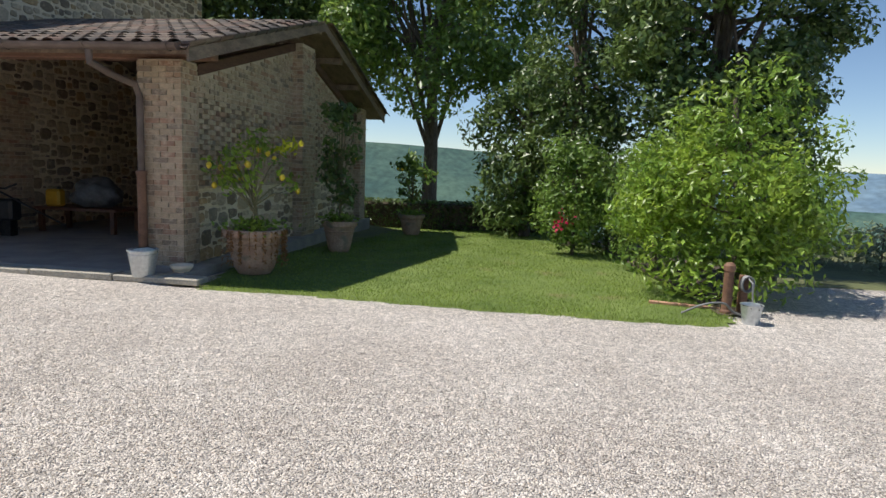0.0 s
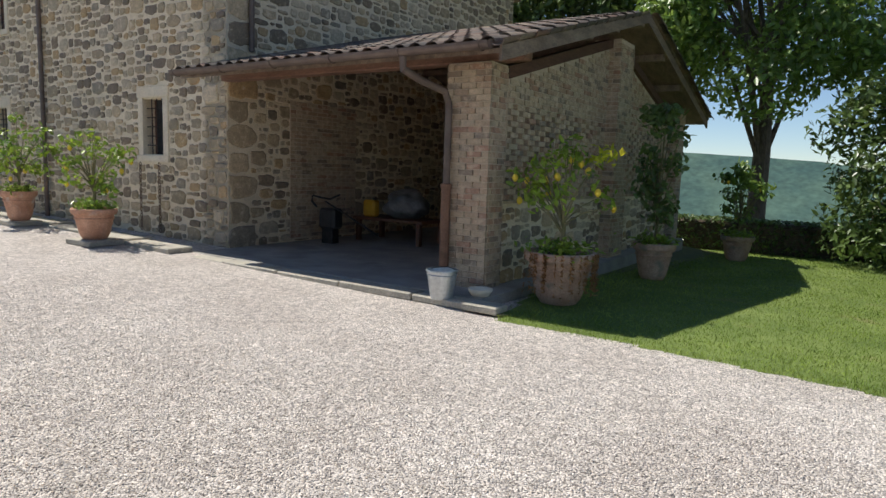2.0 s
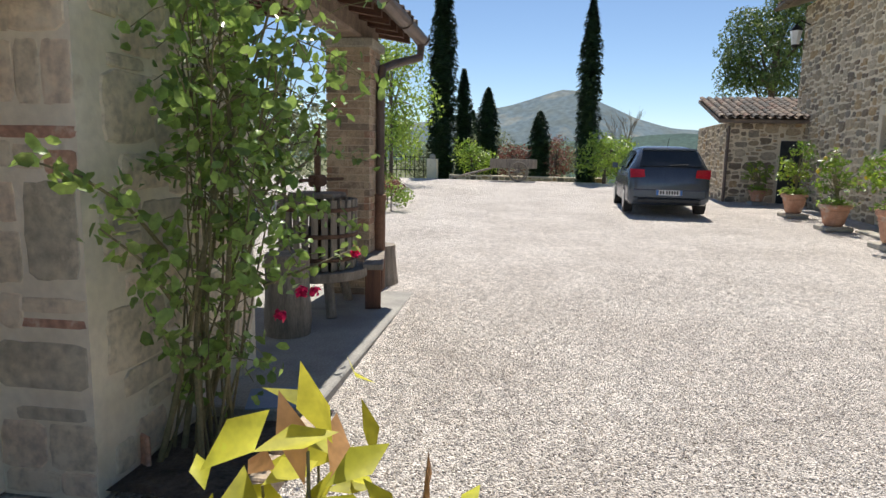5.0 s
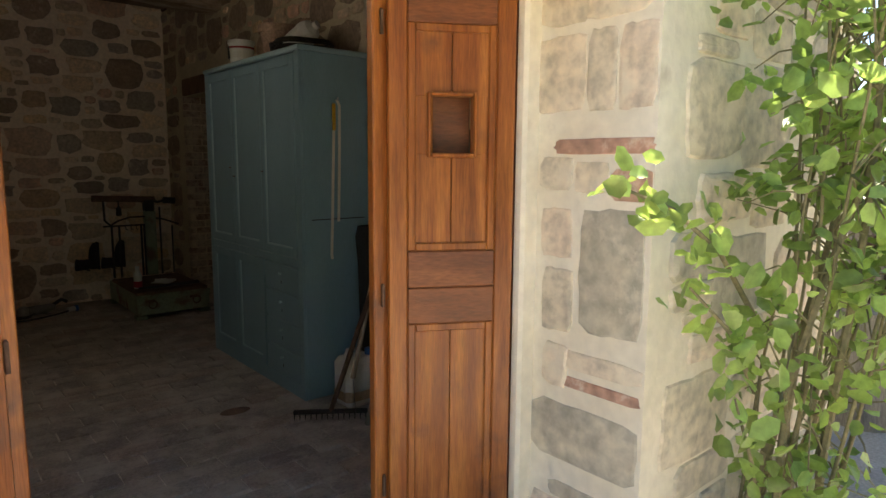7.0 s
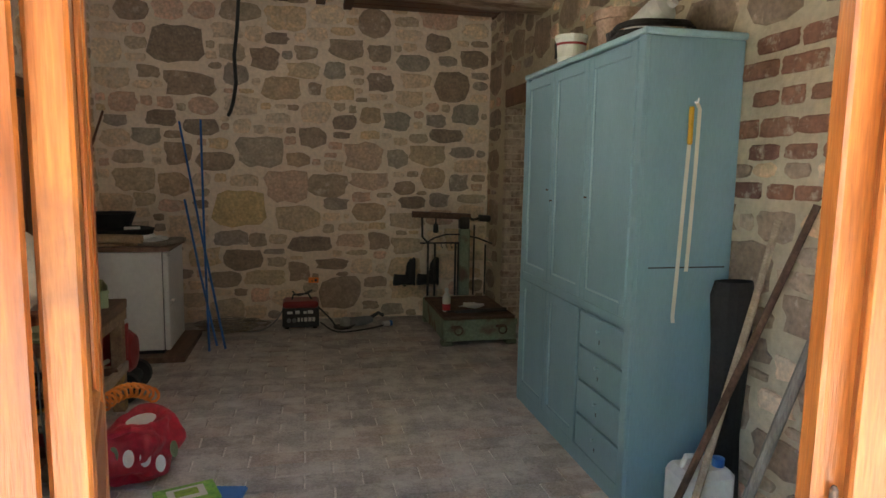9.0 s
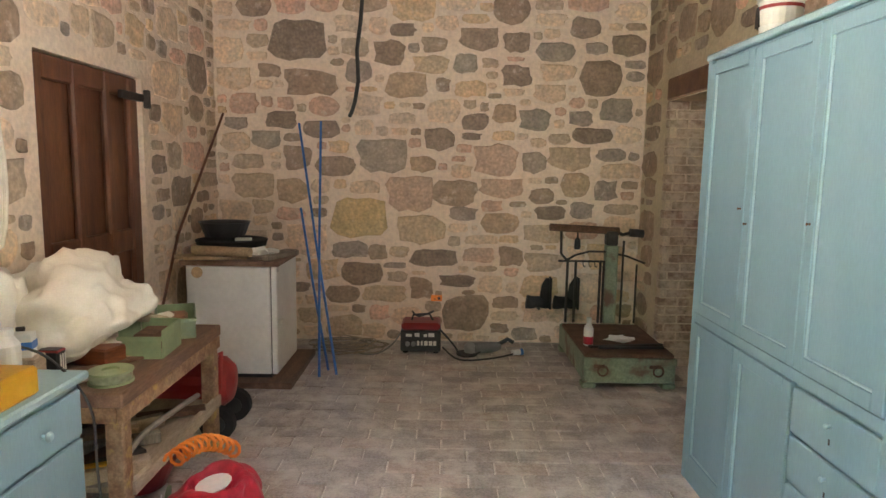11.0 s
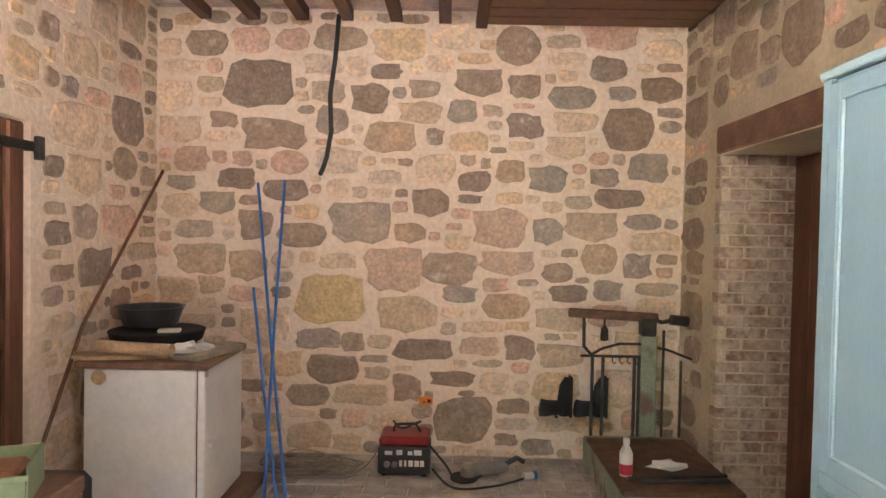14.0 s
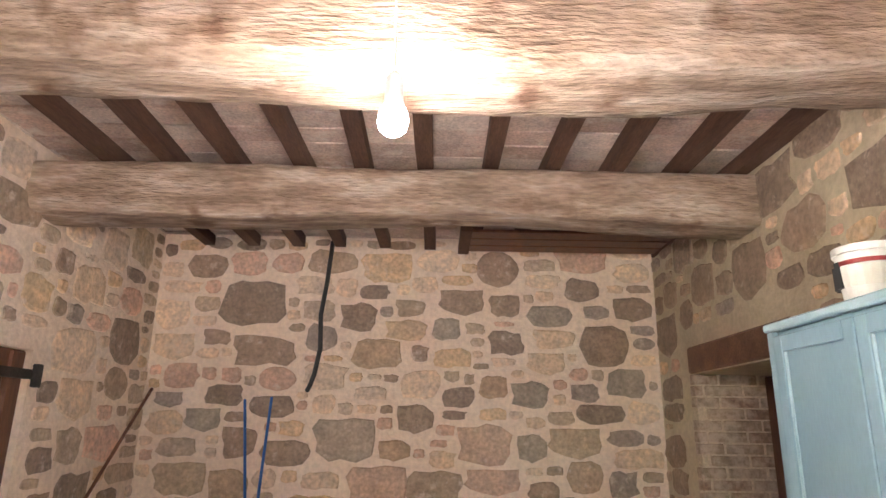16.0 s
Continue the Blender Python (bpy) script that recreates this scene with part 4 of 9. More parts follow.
# loose stones of the gravel where the walk passes
rng = np.random.default_rng(5)
N = 210000
px = rng.uniform(-6.5, 7.5, N)
py = rng.uniform(0.25, 6.1, N)
keep = rng.random(N) < np.clip(1.3 - (py - 1.6) / 4.0, 0.0, 1) * np.clip((px + 6.5) / 4.0, 0, 1) * np.clip((7.5 - px) / 1.5, 0, 1)
px, py = px[keep], py[keep]
N = len(px)
octa = np.array(((1, 0, 0), (0, 1, 0), (-1, 0, 0), (0, -1, 0), (0, 0, 0.75), (0, 0, -0.3)), float)
a = rng.uniform(0, 6.28, N)
s = rng.uniform(0.003, 0.0070, N)
ax, ay = s * rng.uniform(0.8, 1.5, N), s * rng.uniform(0.6, 1.0, N)
V = np.empty((N, 6, 3))
ox = octa[None, :, 0] * ax[:, None] + rng.uniform(-0.25, 0.25, (N, 6)) * s[:, None]
oy = octa[None, :, 1] * ay[:, None] + rng.uniform(-0.25, 0.25, (N, 6)) * s[:, None]
V[:, :, 0] = px[:, None] + ox * np.cos(a)[:, None] - oy * np.sin(a)[:, None]
V[:, :, 1] = py[:, None] + ox * np.sin(a)[:, None] + oy * np.cos(a)[:, None]
V[:, :, 2] = (0.022 * np.maximum(0, -px - 1.0))[:, None] + 0.003 + octa[None, :, 2] * s[:, None] * rng.uniform(0.7, 1.1, N)[:, None]
tri = np.array(((0, 1, 4), (1, 2, 4), (2, 3, 4), (3, 0, 4), (1, 0, 5), (2, 1, 5), (3, 2, 5), (0, 3, 5)))
F = (tri[None] + (np.arange(N) * 6)[:, None, None]).reshape(-1, 3)
M["pebble"] = pieces_mat("gravel chip", [(0.68, 0.61, 0.55), (0.77, 0.71, 0.65), (0.58, 0.52, 0.46), (0.72, 0.63, 0.55), (0.36, 0.32, 0.28), (0.90, 0.85, 0.79)], True, bump=0.0, tone=1.0)
me = bpy.data.meshes.new("gravel_chips")
me.vertices.add(N * 6)
me.vertices.foreach_set("co", V.reshape(-1))
me.loops.add(len(F) * 3)
me.loops.foreach_set("vertex_index", F.reshape(-1).astype(np.int32))
me.polygons.add(len(F))
me.polygons.foreach_set("loop_start", (np.arange(len(F)) * 3).astype(np.int32))
me.update()
me.validate()
me.materials.append(M["pebble"])
tagged(new("gravel_chips", me), "loose pale limestone chips lying on the yard", "gravel", "", "stuff")

# lawn
LAWN = [(0.62, 6.10), (1.9, 6.02), (3.8, 5.74), (5.2, 5.60), (5.9, 5.55), (6.25, 5.9), (6.25, 6.6), (6.2, 7.4), (6.2, 9.0), (6.3, 11.4), (6.1, 14.0), (5.2, 16.6), (-0.4, 17.2), (0.2, 12.0), (0.3, 8.0)]


def in_lawn(x, y):
    hit = False
    for (x0, y0), (x1, y1) in zip(LAWN, LAWN[1:] + LAWN[:1]):
        if (y0 > y) != (y1 > y) and x < (x1 - x0) * (y - y0) / (y1 - y0) + x0:
            hit = not hit
    return hit


M["turf"] = surf("mown turf", (0.11, 0.165, 0.032), (0.20, 0.26, 0.065), scale=1.1, rough=0.95, bump=0.8, fine=90, depth=0.015, stain=((0.23, 0.20, 0.085), 1.4, 0.6))
bm = bmesh.new()
lawn_rng = random.Random(3)
gx, gy = steps(-0.6, 6.4, 70), steps(5.4, 17.4, 100)
gv = {}
for i in range(70):
    for j in range(100):
        if in_lawn((gx[i] + gx[i + 1]) / 2, (gy[j] + gy[j + 1]) / 2):
            q = []
            for k in ((i, j), (i + 1, j), (i + 1, j + 1), (i, j + 1)):
                if k not in gv:
                    x, y = gx[k[0]], gy[k[1]]
                    z = lawn_z(x, y) + 0.008 * noise.noise(Vector((x, y, 0))) + 0.006
                    edge = float(np.interp(x, (0.62, 1.9, 3.8, 5.2, 5.9), (6.10, 6.02, 5.74, 5.60, 5.55)))
                    if y < edge + 0.11:
                        y, z = edge + lawn_rng.uniform(-0.04, 0.04), -0.012
                    gv[k] = bm.verts.new((x, y, z))
                q.append(gv[k])
            bm.faces.new(q)
lawn = setting("lawn", bm, M["turf"], "mown green lawn beside the brick shelter", "lawn")
rng = np.random.default_rng(9)
gvv, gff = [], []
while len(gff) < 90000:
    x, y = rng.uniform(-0.4, 6.3), 5.5 + 11.5 * rng.random() ** 1.7
    if not in_lawn(x + rng.uniform(-0.05, 0.05), y + rng.uniform(-0.08, 0.02)):
        continue
    z = max(lawn_z(x, y), -0.01 if y < 6 else -9)
    t = rng.uniform(0, 6.28)
    hgt, wd = rng.uniform(0.015, 0.04), rng.uniform(0.002, 0.0045) * (1 + (y - 5.5) * 0.12)
    lx, ly = rng.uniform(-0.02, 0.02, 2)
    b = len(gvv)
    gvv += [(x - wd * math.cos(t), y - wd * math.sin(t), z), (x + wd * math.cos(t), y + wd * math.sin(t), z), (x + lx, y + ly, z + hgt)]
    gff.append((b, b + 1, b + 2))
ob = new("grass", raw_mesh("grass", gvv, gff, M["grass"]))
tagged(ob, "short blades of lawn grass with a ragged edge on the gravel", "grass", "", "stuff")

# soil bed under the shrubs beside the lawn
bm = bmesh.new()
sheet(bm, steps(6.15, 8.2, 8), steps(6.1, 17, 24), lambda x, y: lawn_z(x, y) + 0.02 + 0.04 * noise.noise(Vector((x * 2, y * 2, 3))) - (0.06 if y < 6 or x > 8 else 0))
for v in bm.verts:
    v.co.x = 6.15 + (v.co.x - 6.15) * min(1.0, (0.35 + 0.40 * (v.co.y - 6.1)) / 2.05)
setting("planting_bed", bm, M["soil"], "dark soil bed under the shrubs", "soil")

# ---- the stone house ----
MH = pose(0, 7.1, 0, 0, 0, -4)
HX0, HX1 = -17.8, -4.71
WIN = [(10.87, 1.50, 11.45, 2.43), (5.25, 4.04, 5.90, 4.97), (5.25, 1.70, 5.80, 2.40)]
house_front = cut_wall("house_wall_front", HX1 - HX0, 5.62, 0.6, WIN, MH @ pose(HX0, 0.21, 0), M["mortar_out"], "rubble stone front of the farmhouse with small barred windows")
house_gable = cut_wall("house_wall_gable", 9.0, 6.6, 0.55, (), MH @ pose(HX1, 0.21, 0, 0, 0, 90), M["mortar_out"], "rubble stone gable wall of the farmhouse")
setting("house_wall_end", boxed((-17.8, 0.82, 0), (-17.3, 9.2, 5.6), 0), M["mortar_out"], "far end wall of the farmhouse", "wall", MH)
quoin = []
for k in range(14):
    w = 0.52 if k % 2 else 0.34
    quoin.append((HX1 - HX0 - w / 2 - 0.01, 0.24 + k * 0.39, w, 0.33))
OUT = ((0.26, 0.38, 0.15, 0.25, 3), (0.17, 0.27, 0.11, 0.18, 36), (0.12, 0.20, 0.08, 0.13, 150), (0.08, 0.14, 0.06, 0.09, 260), (0.05, 0.09, 0.035, 0.06, 260))
house_items = rubble(HX1 - HX0, 5.6, OUT, 51, holes=[(a - 0.13, b - 0.14, c + 0.13, d + 0.2) for a, b, c, d in WIN], cell=0.02, gap=0.005, quoins=quoin)
house_items.sort(key=lambda q: -q[0])
gable_items = rubble(9.0, 6.5, OUT, 52, cell=0.02, gap=0.005, quoins=[(0.2 if k % 2 else 0.28, 0.24 + k * 0.39, 0.38 if k % 2 else 0.54, 0.33) for k in range(14)])
gable_items.sort(key=lambda q: q[0])
for k, (a, b, c, d) in enumerate(WIN):
    win = thing("window_%d" % (k + 1), (0, 0, 0), "small barred window with a pale stone surround", "window", "windows of the farmhouse", "structure")
    win.matrix_world = MH @ pose(HX0 + (a + c) / 2, 0.21, b)
    w, hgt = (c - a) / 2, d - b
    part("surround", boxed((-w - 0.14, -0.03, -0.02), (-w, 0.18, hgt + 0.02), 0.008), M["mortar_out"], win)
    part("surround", boxed((w, -0.03, -0.02), (w + 0.14, 0.18, hgt + 0.02), 0.008), M["mortar_out"], win)
    part("lintel", boxed((-w - 0.16, -0.035, hgt + 0.02), (w + 0.16, 0.18, hgt + 0.2), 0.01), M["mortar_out"], win)
    part("sill", boxed((-w - 0.16, -0.05, -0.13), (w + 0.16, 0.18, -0.02), 0.008), M["mortar_out"], win)
    part("frame", boxed((-w, 0.2, 0), (-w + 0.05, 0.25, hgt)), M["dark_wood"], win)
    part("frame", boxed((w - 0.05, 0.2, 0), (w, 0.25, hgt)), M["dark_wood"], win)
    part("pane", boxed((-w + 0.05, 0.22, 0), (w - 0.05, 0.23, hgt), 0), M["black_plastic"], win, "dark window glass")
    for i in range(1, 4):
        part("bar", tubed([(-w + i * w / 2, 0.06, 0), (-w + i * w / 2, 0.06, hgt)], 0.009, 6), M["iron"], win)
    for i in range(1, 6):
        part("bar", tubed([(-w, 0.06, hgt * i / 6), (w, 0.06, hgt * i / 6)], 0.008, 6), M["iron"], win)


def chain(at, drop):
    ob = thing("chain", at, "rusty iron chain hanging from the window sill", "chain", "chains under the window")
    bm = bmesh.new()
    n = int(drop / 0.055)
    for i in range(n):
        pts = []
        for k in range(9):
            t = k * math.tau / 8
            u, v = 0.02 * math.cos(t), 0.036 * math.sin(t)
            pts.append((u, 0, -i * 0.055 + v) if i % 2 else (0, u, -i * 0.055 + v))
        tube(bm, pts, 0.006, 5, False)
    part("links", bm, M["rust_iron"], ob)
    return ob


for x in (-6.93, -6.38):
    p = MH @ Vector((x, 0.12, 1.33))
    chain((p.x, p.y, p.z), 1.2)


def roof_slab(name, corners, thick, material, label):
    bm = bmesh.new()
    lo = [bm.verts.new(c) for c in corners]
    hi = [bm.verts.new((c[0], c[1], c[2] + thick)) for c in corners]
    bm.faces.new(lo[::-1])
    bm.faces.new(hi)
    for i in range(4):
        bm.faces.new((lo[i], lo[(i + 1) % 4], hi[(i + 1) % 4], hi[i]))
    return setting(name, bm, material, label, "roof", MH)


roof_slab("house_roof", ((-18.2, -0.35, 5.62), (-4.6, -0.35, 5.62), (-4.6, 4.9, 7.1), (-18.2, 4.9, 7.1)), 0.08, M["roof_wood"], "tiled roof of the farmhouse with a timber eave")
roof_slab("house_roof_back", ((-18.2, 4.9, 7.1), (-4.6, 4.9, 7.1), (-4.6, 9.4, 5.83), (-18.2, 9.4, 5.83)), 0.08, M["roof_wood"], "back slope of the farmhouse roof")


def half_tile(seg=6):
    """A curved roof tile 0.45 long, lying along +y, 0.17 wide at the front."""
    vs, fs = [], []
    for j, (y, r) in enumerate(((0, 0.092), (0.45, 0.072))):
        for t in (1.0, 0.86):
            for k in range(seg + 1):
                a = math.pi * k / seg
                vs.append((math.cos(a) * r * t, y, math.sin(a) * r * t * 0.75))
    n = seg + 1
    for k in range(seg):
        fs.append((k, 2 * n + k, 2 * n + k + 1, k + 1))
        fs.append((n + k, n + k + 1, 3 * n + k + 1, 3 * n + k))
        fs.append((k, k + 1, n + k + 1, n + k))
    return vs, fs


TILE = half_tile()


def tile_roof(name, m, cols, rows, slope, near, label, seed, step=0.215):
    """Rows of curved tiles going up a slope; m puts the eave's left corner in place."""
    rng = random.Random(seed)
    holder = thing(name, (0, 0, 0), label, "roof tiles", kind="structure")
    holder.matrix_world = m
    pool = raw_mesh("roof_tile", TILE[0], TILE[1], M["tile"])
    fv, ff = [], []
    ca, sa = math.cos(slope), math.sin(slope)
    for j in range(rows):
        for i in range(cols):
            for dx, dz, turn in ((0, 0.0, 0), (step / 2, -0.02, 180)):
                x = i * step + dx + rng.uniform(-0.008, 0.008)
                d = j * 0.36 + rng.uniform(-0.02, 0.02)
                if turn == 0 and near > 0 and (j < 3 or i > cols - 3):
                    ob = new("roof_tile", pool)
                    ob.parent = holder
                    ob.matrix_basis = pose(x, d * ca, d * sa + 0.035 + dz, math.degrees(slope) - 2, 0, rng.uniform(-2, 2))
                    near -= 1
                else:
                    b = len(fv)
                    for v in TILE[0]:
                        vy, vz = v[1], (v[2] if turn == 0 else -v[2] + 0.05)
                        fv.append((x + v[0], (d + vy) * ca - vz * sa, (d + vy) * sa + vz * ca + 0.035 + dz))
                    ff += [tuple(b + q for q in f) for f in TILE[1]]
    if fv:
        ob = new("tile_field", raw_mesh("tile_field", fv, ff, M["tile_i"]))
        ob.parent = holder
        ob["kind"] = "stuff"
    return holder


tile_roof("house_roof_tiles", MH @ pose(-18.15, -0.42, 5.72), 64, 3, math.atan2(1.48, 5.25), 0, "old curved terracotta tiles along the house eave", 61)


def gutter(m, length, label, seg=8):
    """A half-round gutter from x = 0 to length, opening upwards."""
    ob = thing("gutter", (0, 0, 0), label, "gutter", "gutters")
    ob.matrix_world = m
    bm = bmesh.new()
    rings = []
    for x in (0, length):
        for r in (0.075, 0.068):
            rings.append([bm.verts.new((x, -r * math.cos(math.pi * k / seg), -r * math.sin(math.pi * k / seg))) for k in range(seg + 1)])
    for k in range(seg):
        bm.faces.new((rings[0][k], rings[2][k], rings[2][k + 1], rings[0][k + 1]))
        bm.faces.new((rings[1][k], rings[1][k + 1], rings[3][k + 1], rings[3][k]))
        bm.faces.new((rings[0][k], rings[0][k + 1], rings[1][k + 1], rings[1][k]))
        bm.faces.new((rings[2][k], rings[3][k], rings[3][k + 1], rings[2][k + 1]))
    bm.faces.new(rings[0])
    bm.faces.new(rings[2][::-1])
    part("trough", bm, M["gutter"], ob)
    n = int(length / 0.9)
    for i in range(n + 1):
        x = 0.1 + i * (length - 0.2) / max(n, 1)
        part("bracket", tubed([(x, 0.085, 0.03), (x, 0.078, -0.03), (x, 0.04, -0.073), (x, 0, -0.082), (x, -0.04, -0.073), (x, -0.078, -0.03), (x, -0.082, 0.01)], 0.007, 5), M["gutter"], ob)
    return ob


gutter(MH @ pose(-18.2, -0.45, 5.66), 13.95, "brown metal gutter along the house eave")


def downpipe(pts, label, foot=None):
    ob = thing("downpipe", pts[-1], label, "downpipe", "downpipes")
    o = Vector(pts[-1])
    part("pipe", tubed([Vector(p) - o for p in pts], 0.042, 12), M["gutter"], ob, smooth=False)
    n = 3
    for i in range(n):
        z = 0.4 + i * (pts[-2][2] - o.z - 0.6) / n
        part("clip", turned(((0.05, 0), (0.05, 0.03)), 12, (0, 0, z)), M["gutter"], ob)
    if foot:
        part("foot_sleeve", turned(((0.056, 0.0), (0.056, foot), (0.066, foot), (0.066, foot + 0.05), (0.05, foot + 0.06)), 14), M["roof_beam"], ob, "red brown cast iron lower sleeve")
    return ob


def hl(x, y, z):
    p = MH @ Vector((x, y, z))
    return (p.x, p.y, p.z)


downpipe([hl(-10.3, -0.42, 5.58), hl(-10.3, -0.1, 5.35), hl(-10.3, 0.13, 5.2), hl(-10.3, 0.13, 0.2)], "tall brown downpipe on the stone house front")
downpipe([hl(-4.64, 0.62, 6.4), hl(-4.64, 0.62, 5.0), hl(-4.64, 0.62, 3.12)], "brown downpipe on the gable above the shelter roof")
lantern = thing("wall_lantern", hl(-17.3, -0.15, 4.55), "iron wall lantern at the far corner of the house", "lantern")
part("bracket", tubed([(0, 0.35, 0.5), (0, 0.1, 0.62), (0, 0, 0.52)], 0.018, 6), M["iron"], lantern)
part("cap", turned(((0.17, 0.36), (0.08, 0.47), (0.02, 0.52)), 6), M["iron"], lantern)
part("glass", turned(((0.09, 0.0), (0.15, 0.35)), 6), M["white_plastic"], lantern, "frosted lantern panes")
part("base", turned(((0.05, -0.08), (0.1, 0.0)), 6), M["iron"], lantern)

# annex at the far end of the house
annex = thing("annex", hl(-17.0, -1.75, 0), "low stone outbuilding with tiled roof beside the house", "building", turn=-4)
box_w = bmesh.new()
box(box_w, (-4.0, 0, 0), (0, 3.2, 2.5))
part("wall", box_w, M["mortar_out"], annex)
ax_items = rubble(3.2, 2.5, OUT, 53, holes=((1.35, 0, 2.05, 2.05),), cell=0.02, gap=0.005)
joined_pieces("stone_work", STONES, ax_items, pose(0, 0, 0, 0, 0, 90), M["stone_out_i"], annex, "", 0.022)
joined_pieces("stone_work", STONES, rubble(4.0, 2.5, OUT, 54, cell=0.02, gap=0.005), pose(-4.0, 0, 0), M["stone_out_i"], annex, "", 0.022)
# the wall is uncut: a black plate is painted for the doorway's shade
part("door", boxed((0.002, 1.4, 0.1), (0.03, 2.0, 2.02)), M["black_plastic"], annex, "black plate drawn for the shade of a doorway")
bm = bmesh.new()
v = [bm.verts.new(p) for p in ((0.3, -0.25, 2.46), (0.3, 3.3, 2.46), (-3.0, 3.3, 3.25), (-3.0, -0.25, 3.25), (0.3, -0.25, 2.56), (0.3, 3.3, 2.56), (-3.0, 3.3, 3.35), (-3.0, -0.25, 3.35))]
for q in ((0, 1, 2, 3), (7, 6, 5, 4), (0, 4, 5, 1), (1, 5, 6, 2), (2, 6, 7, 3), (3, 7, 4, 0)):
    bm.faces.new([v[i] for i in q])
part("roof", bm, M["roof_wood"], annex)
part("downpipe", tubed([(0.1, 0.05, 2.4), (0.06, 0.05, 0.1)], 0.04, 8), M["gutter"], annex)
tile_roof("annex_roof_tiles", annex.matrix_world @ pose(0.36, -0.18, 2.58, 0, 0, 90), 16, 9, math.atan2(0.79, 3.3), 0, "curved terracotta tiles on the outbuilding roof", 62)

# stone kerb slabs along the house and the shelter
for k, (x, y, w, d, z) in enumerate(((-5.3, -0.62, 1.2, 0.4, 0.16), (-6.6, -0.50, 1.2, 0.5, 0.18), (-7.9, -0.45, 1.2, 0.5, 0.20), (-9.2, -0.42, 1.2, 0.5, 0.23), (-10.5, -0.4, 1.2, 0.5, 0.26))):
    p = hl(x, y, z - 0.09)
    sl = thing("paving_slab", p, "worn grey stone slab along the house front", "slab", "slabs along the house", turn=-4 + k % 3 - 1)
    part("stone", boxed((-w / 2, -d / 2, 0), (w / 2, d / 2, 0.09), 0.015), M["slab"], sl)

# ---- the brick shelter ----
BRICK_L, BRICK_H = 0.245, 0.068


def brick_mass(name, x0, x1, y0, y1, z0, z1, seed, label, singles=True, holder=None):
    """A pier of bricks around a mortar core."""
    rng = random.Random(seed)
    ob = holder or thing(name, (0, 0, 0), label, "pillar", "brick pillars", "structure")
    if not holder:
        ob.matrix_world = MH
    g = 0.012
    part("mortar_core", boxed((x0 + g, y0 + g, z0), (x1 - g, y1 - g, z1), 0), M["mortar_brick"], ob)
    rows = int((z1 - z0) / BRICK_H)
    fv, ff = [], []
    pool = {}
    for r in range(rows):
        za, zb = z0 + r * BRICK_H + 0.004, z0 + (r + 1) * BRICK_H - 0.006
        for side in range(4):
            length = (x1 - x0) if side % 2 == 0 else (y1 - y0)
            n = max(2, round(length / 0.2))
            cuts = [i / n for i in range(n + 1)]
            if r % 2:
                cuts = [0.0] + [(i + 0.5) / n for i in range(n)] + [1.0]
            for a, b in zip(cuts, cuts[1:]):
                p, q = a * length + 0.005, b * length - 0.005
                o = rng.uniform(-0.003, 0.004)
                if side == 0:
                    A, B = (x0 + p, y0 - o, za), (x0 + q, y0 + 0.04, zb)
                elif side == 1:
                    A, B = (x1 - 0.04, y0 + p, za), (x1 + o, y0 + q, zb)
                elif side == 2:
                    A, B = (x0 + p, y1 - 0.04, za), (x0 + q, y1 + o, zb)
                else:
                    A, B = (x0 - o, y0 + p, za), (x0 + 0.04, y0 + q, zb)
                if side in (1, 3):
                    A, B = (A[0], max(A[1], y0 + 0.042), A[2]), (B[0], min(B[1], y1 - 0.042), B[2])
                    if B[1] - A[1] < 0.03:
                        continue
                if singles and side in (0, 1):
                    part("brick", boxed(A, B, 0), M["brick"], ob)
                else:
                    i0 = len(fv)
                    fv += [(x, y, z) for x in (A[0], B[0]) for y in (A[1], B[1]) for z in (A[2], B[2])]
                    ff += [tuple(i0 + k for k in f) for f in ((0, 1, 3, 2), (4, 6, 7, 5), (0, 4, 5, 1), (2, 3, 7, 6), (0, 2, 6, 4), (1, 5, 7, 3))]
    if fv:
        j = new("brick_work", raw_mesh("brick_work", fv, ff, M["brick_i"]))
        j.parent = ob
        j["kind"] = "stuff"
    return ob


brick_mass("brick_pillar", -0.58, 0.0, 0.0, 0.39, 0.0, 2.60, 71, "pale brick corner pillar of the shelter", True)
brick_mass("brick_pillar", -0.32, 0.13, 3.75, 4.42, -0.1, 3.50, 72, "brick middle pillar in the gable of the shelter", False)
brick_mass("brick_pillar", -0.32, 0.10, 7.75, 8.25, -0.2, 2.75, 73, "brick rear pillar of the shelter", False)


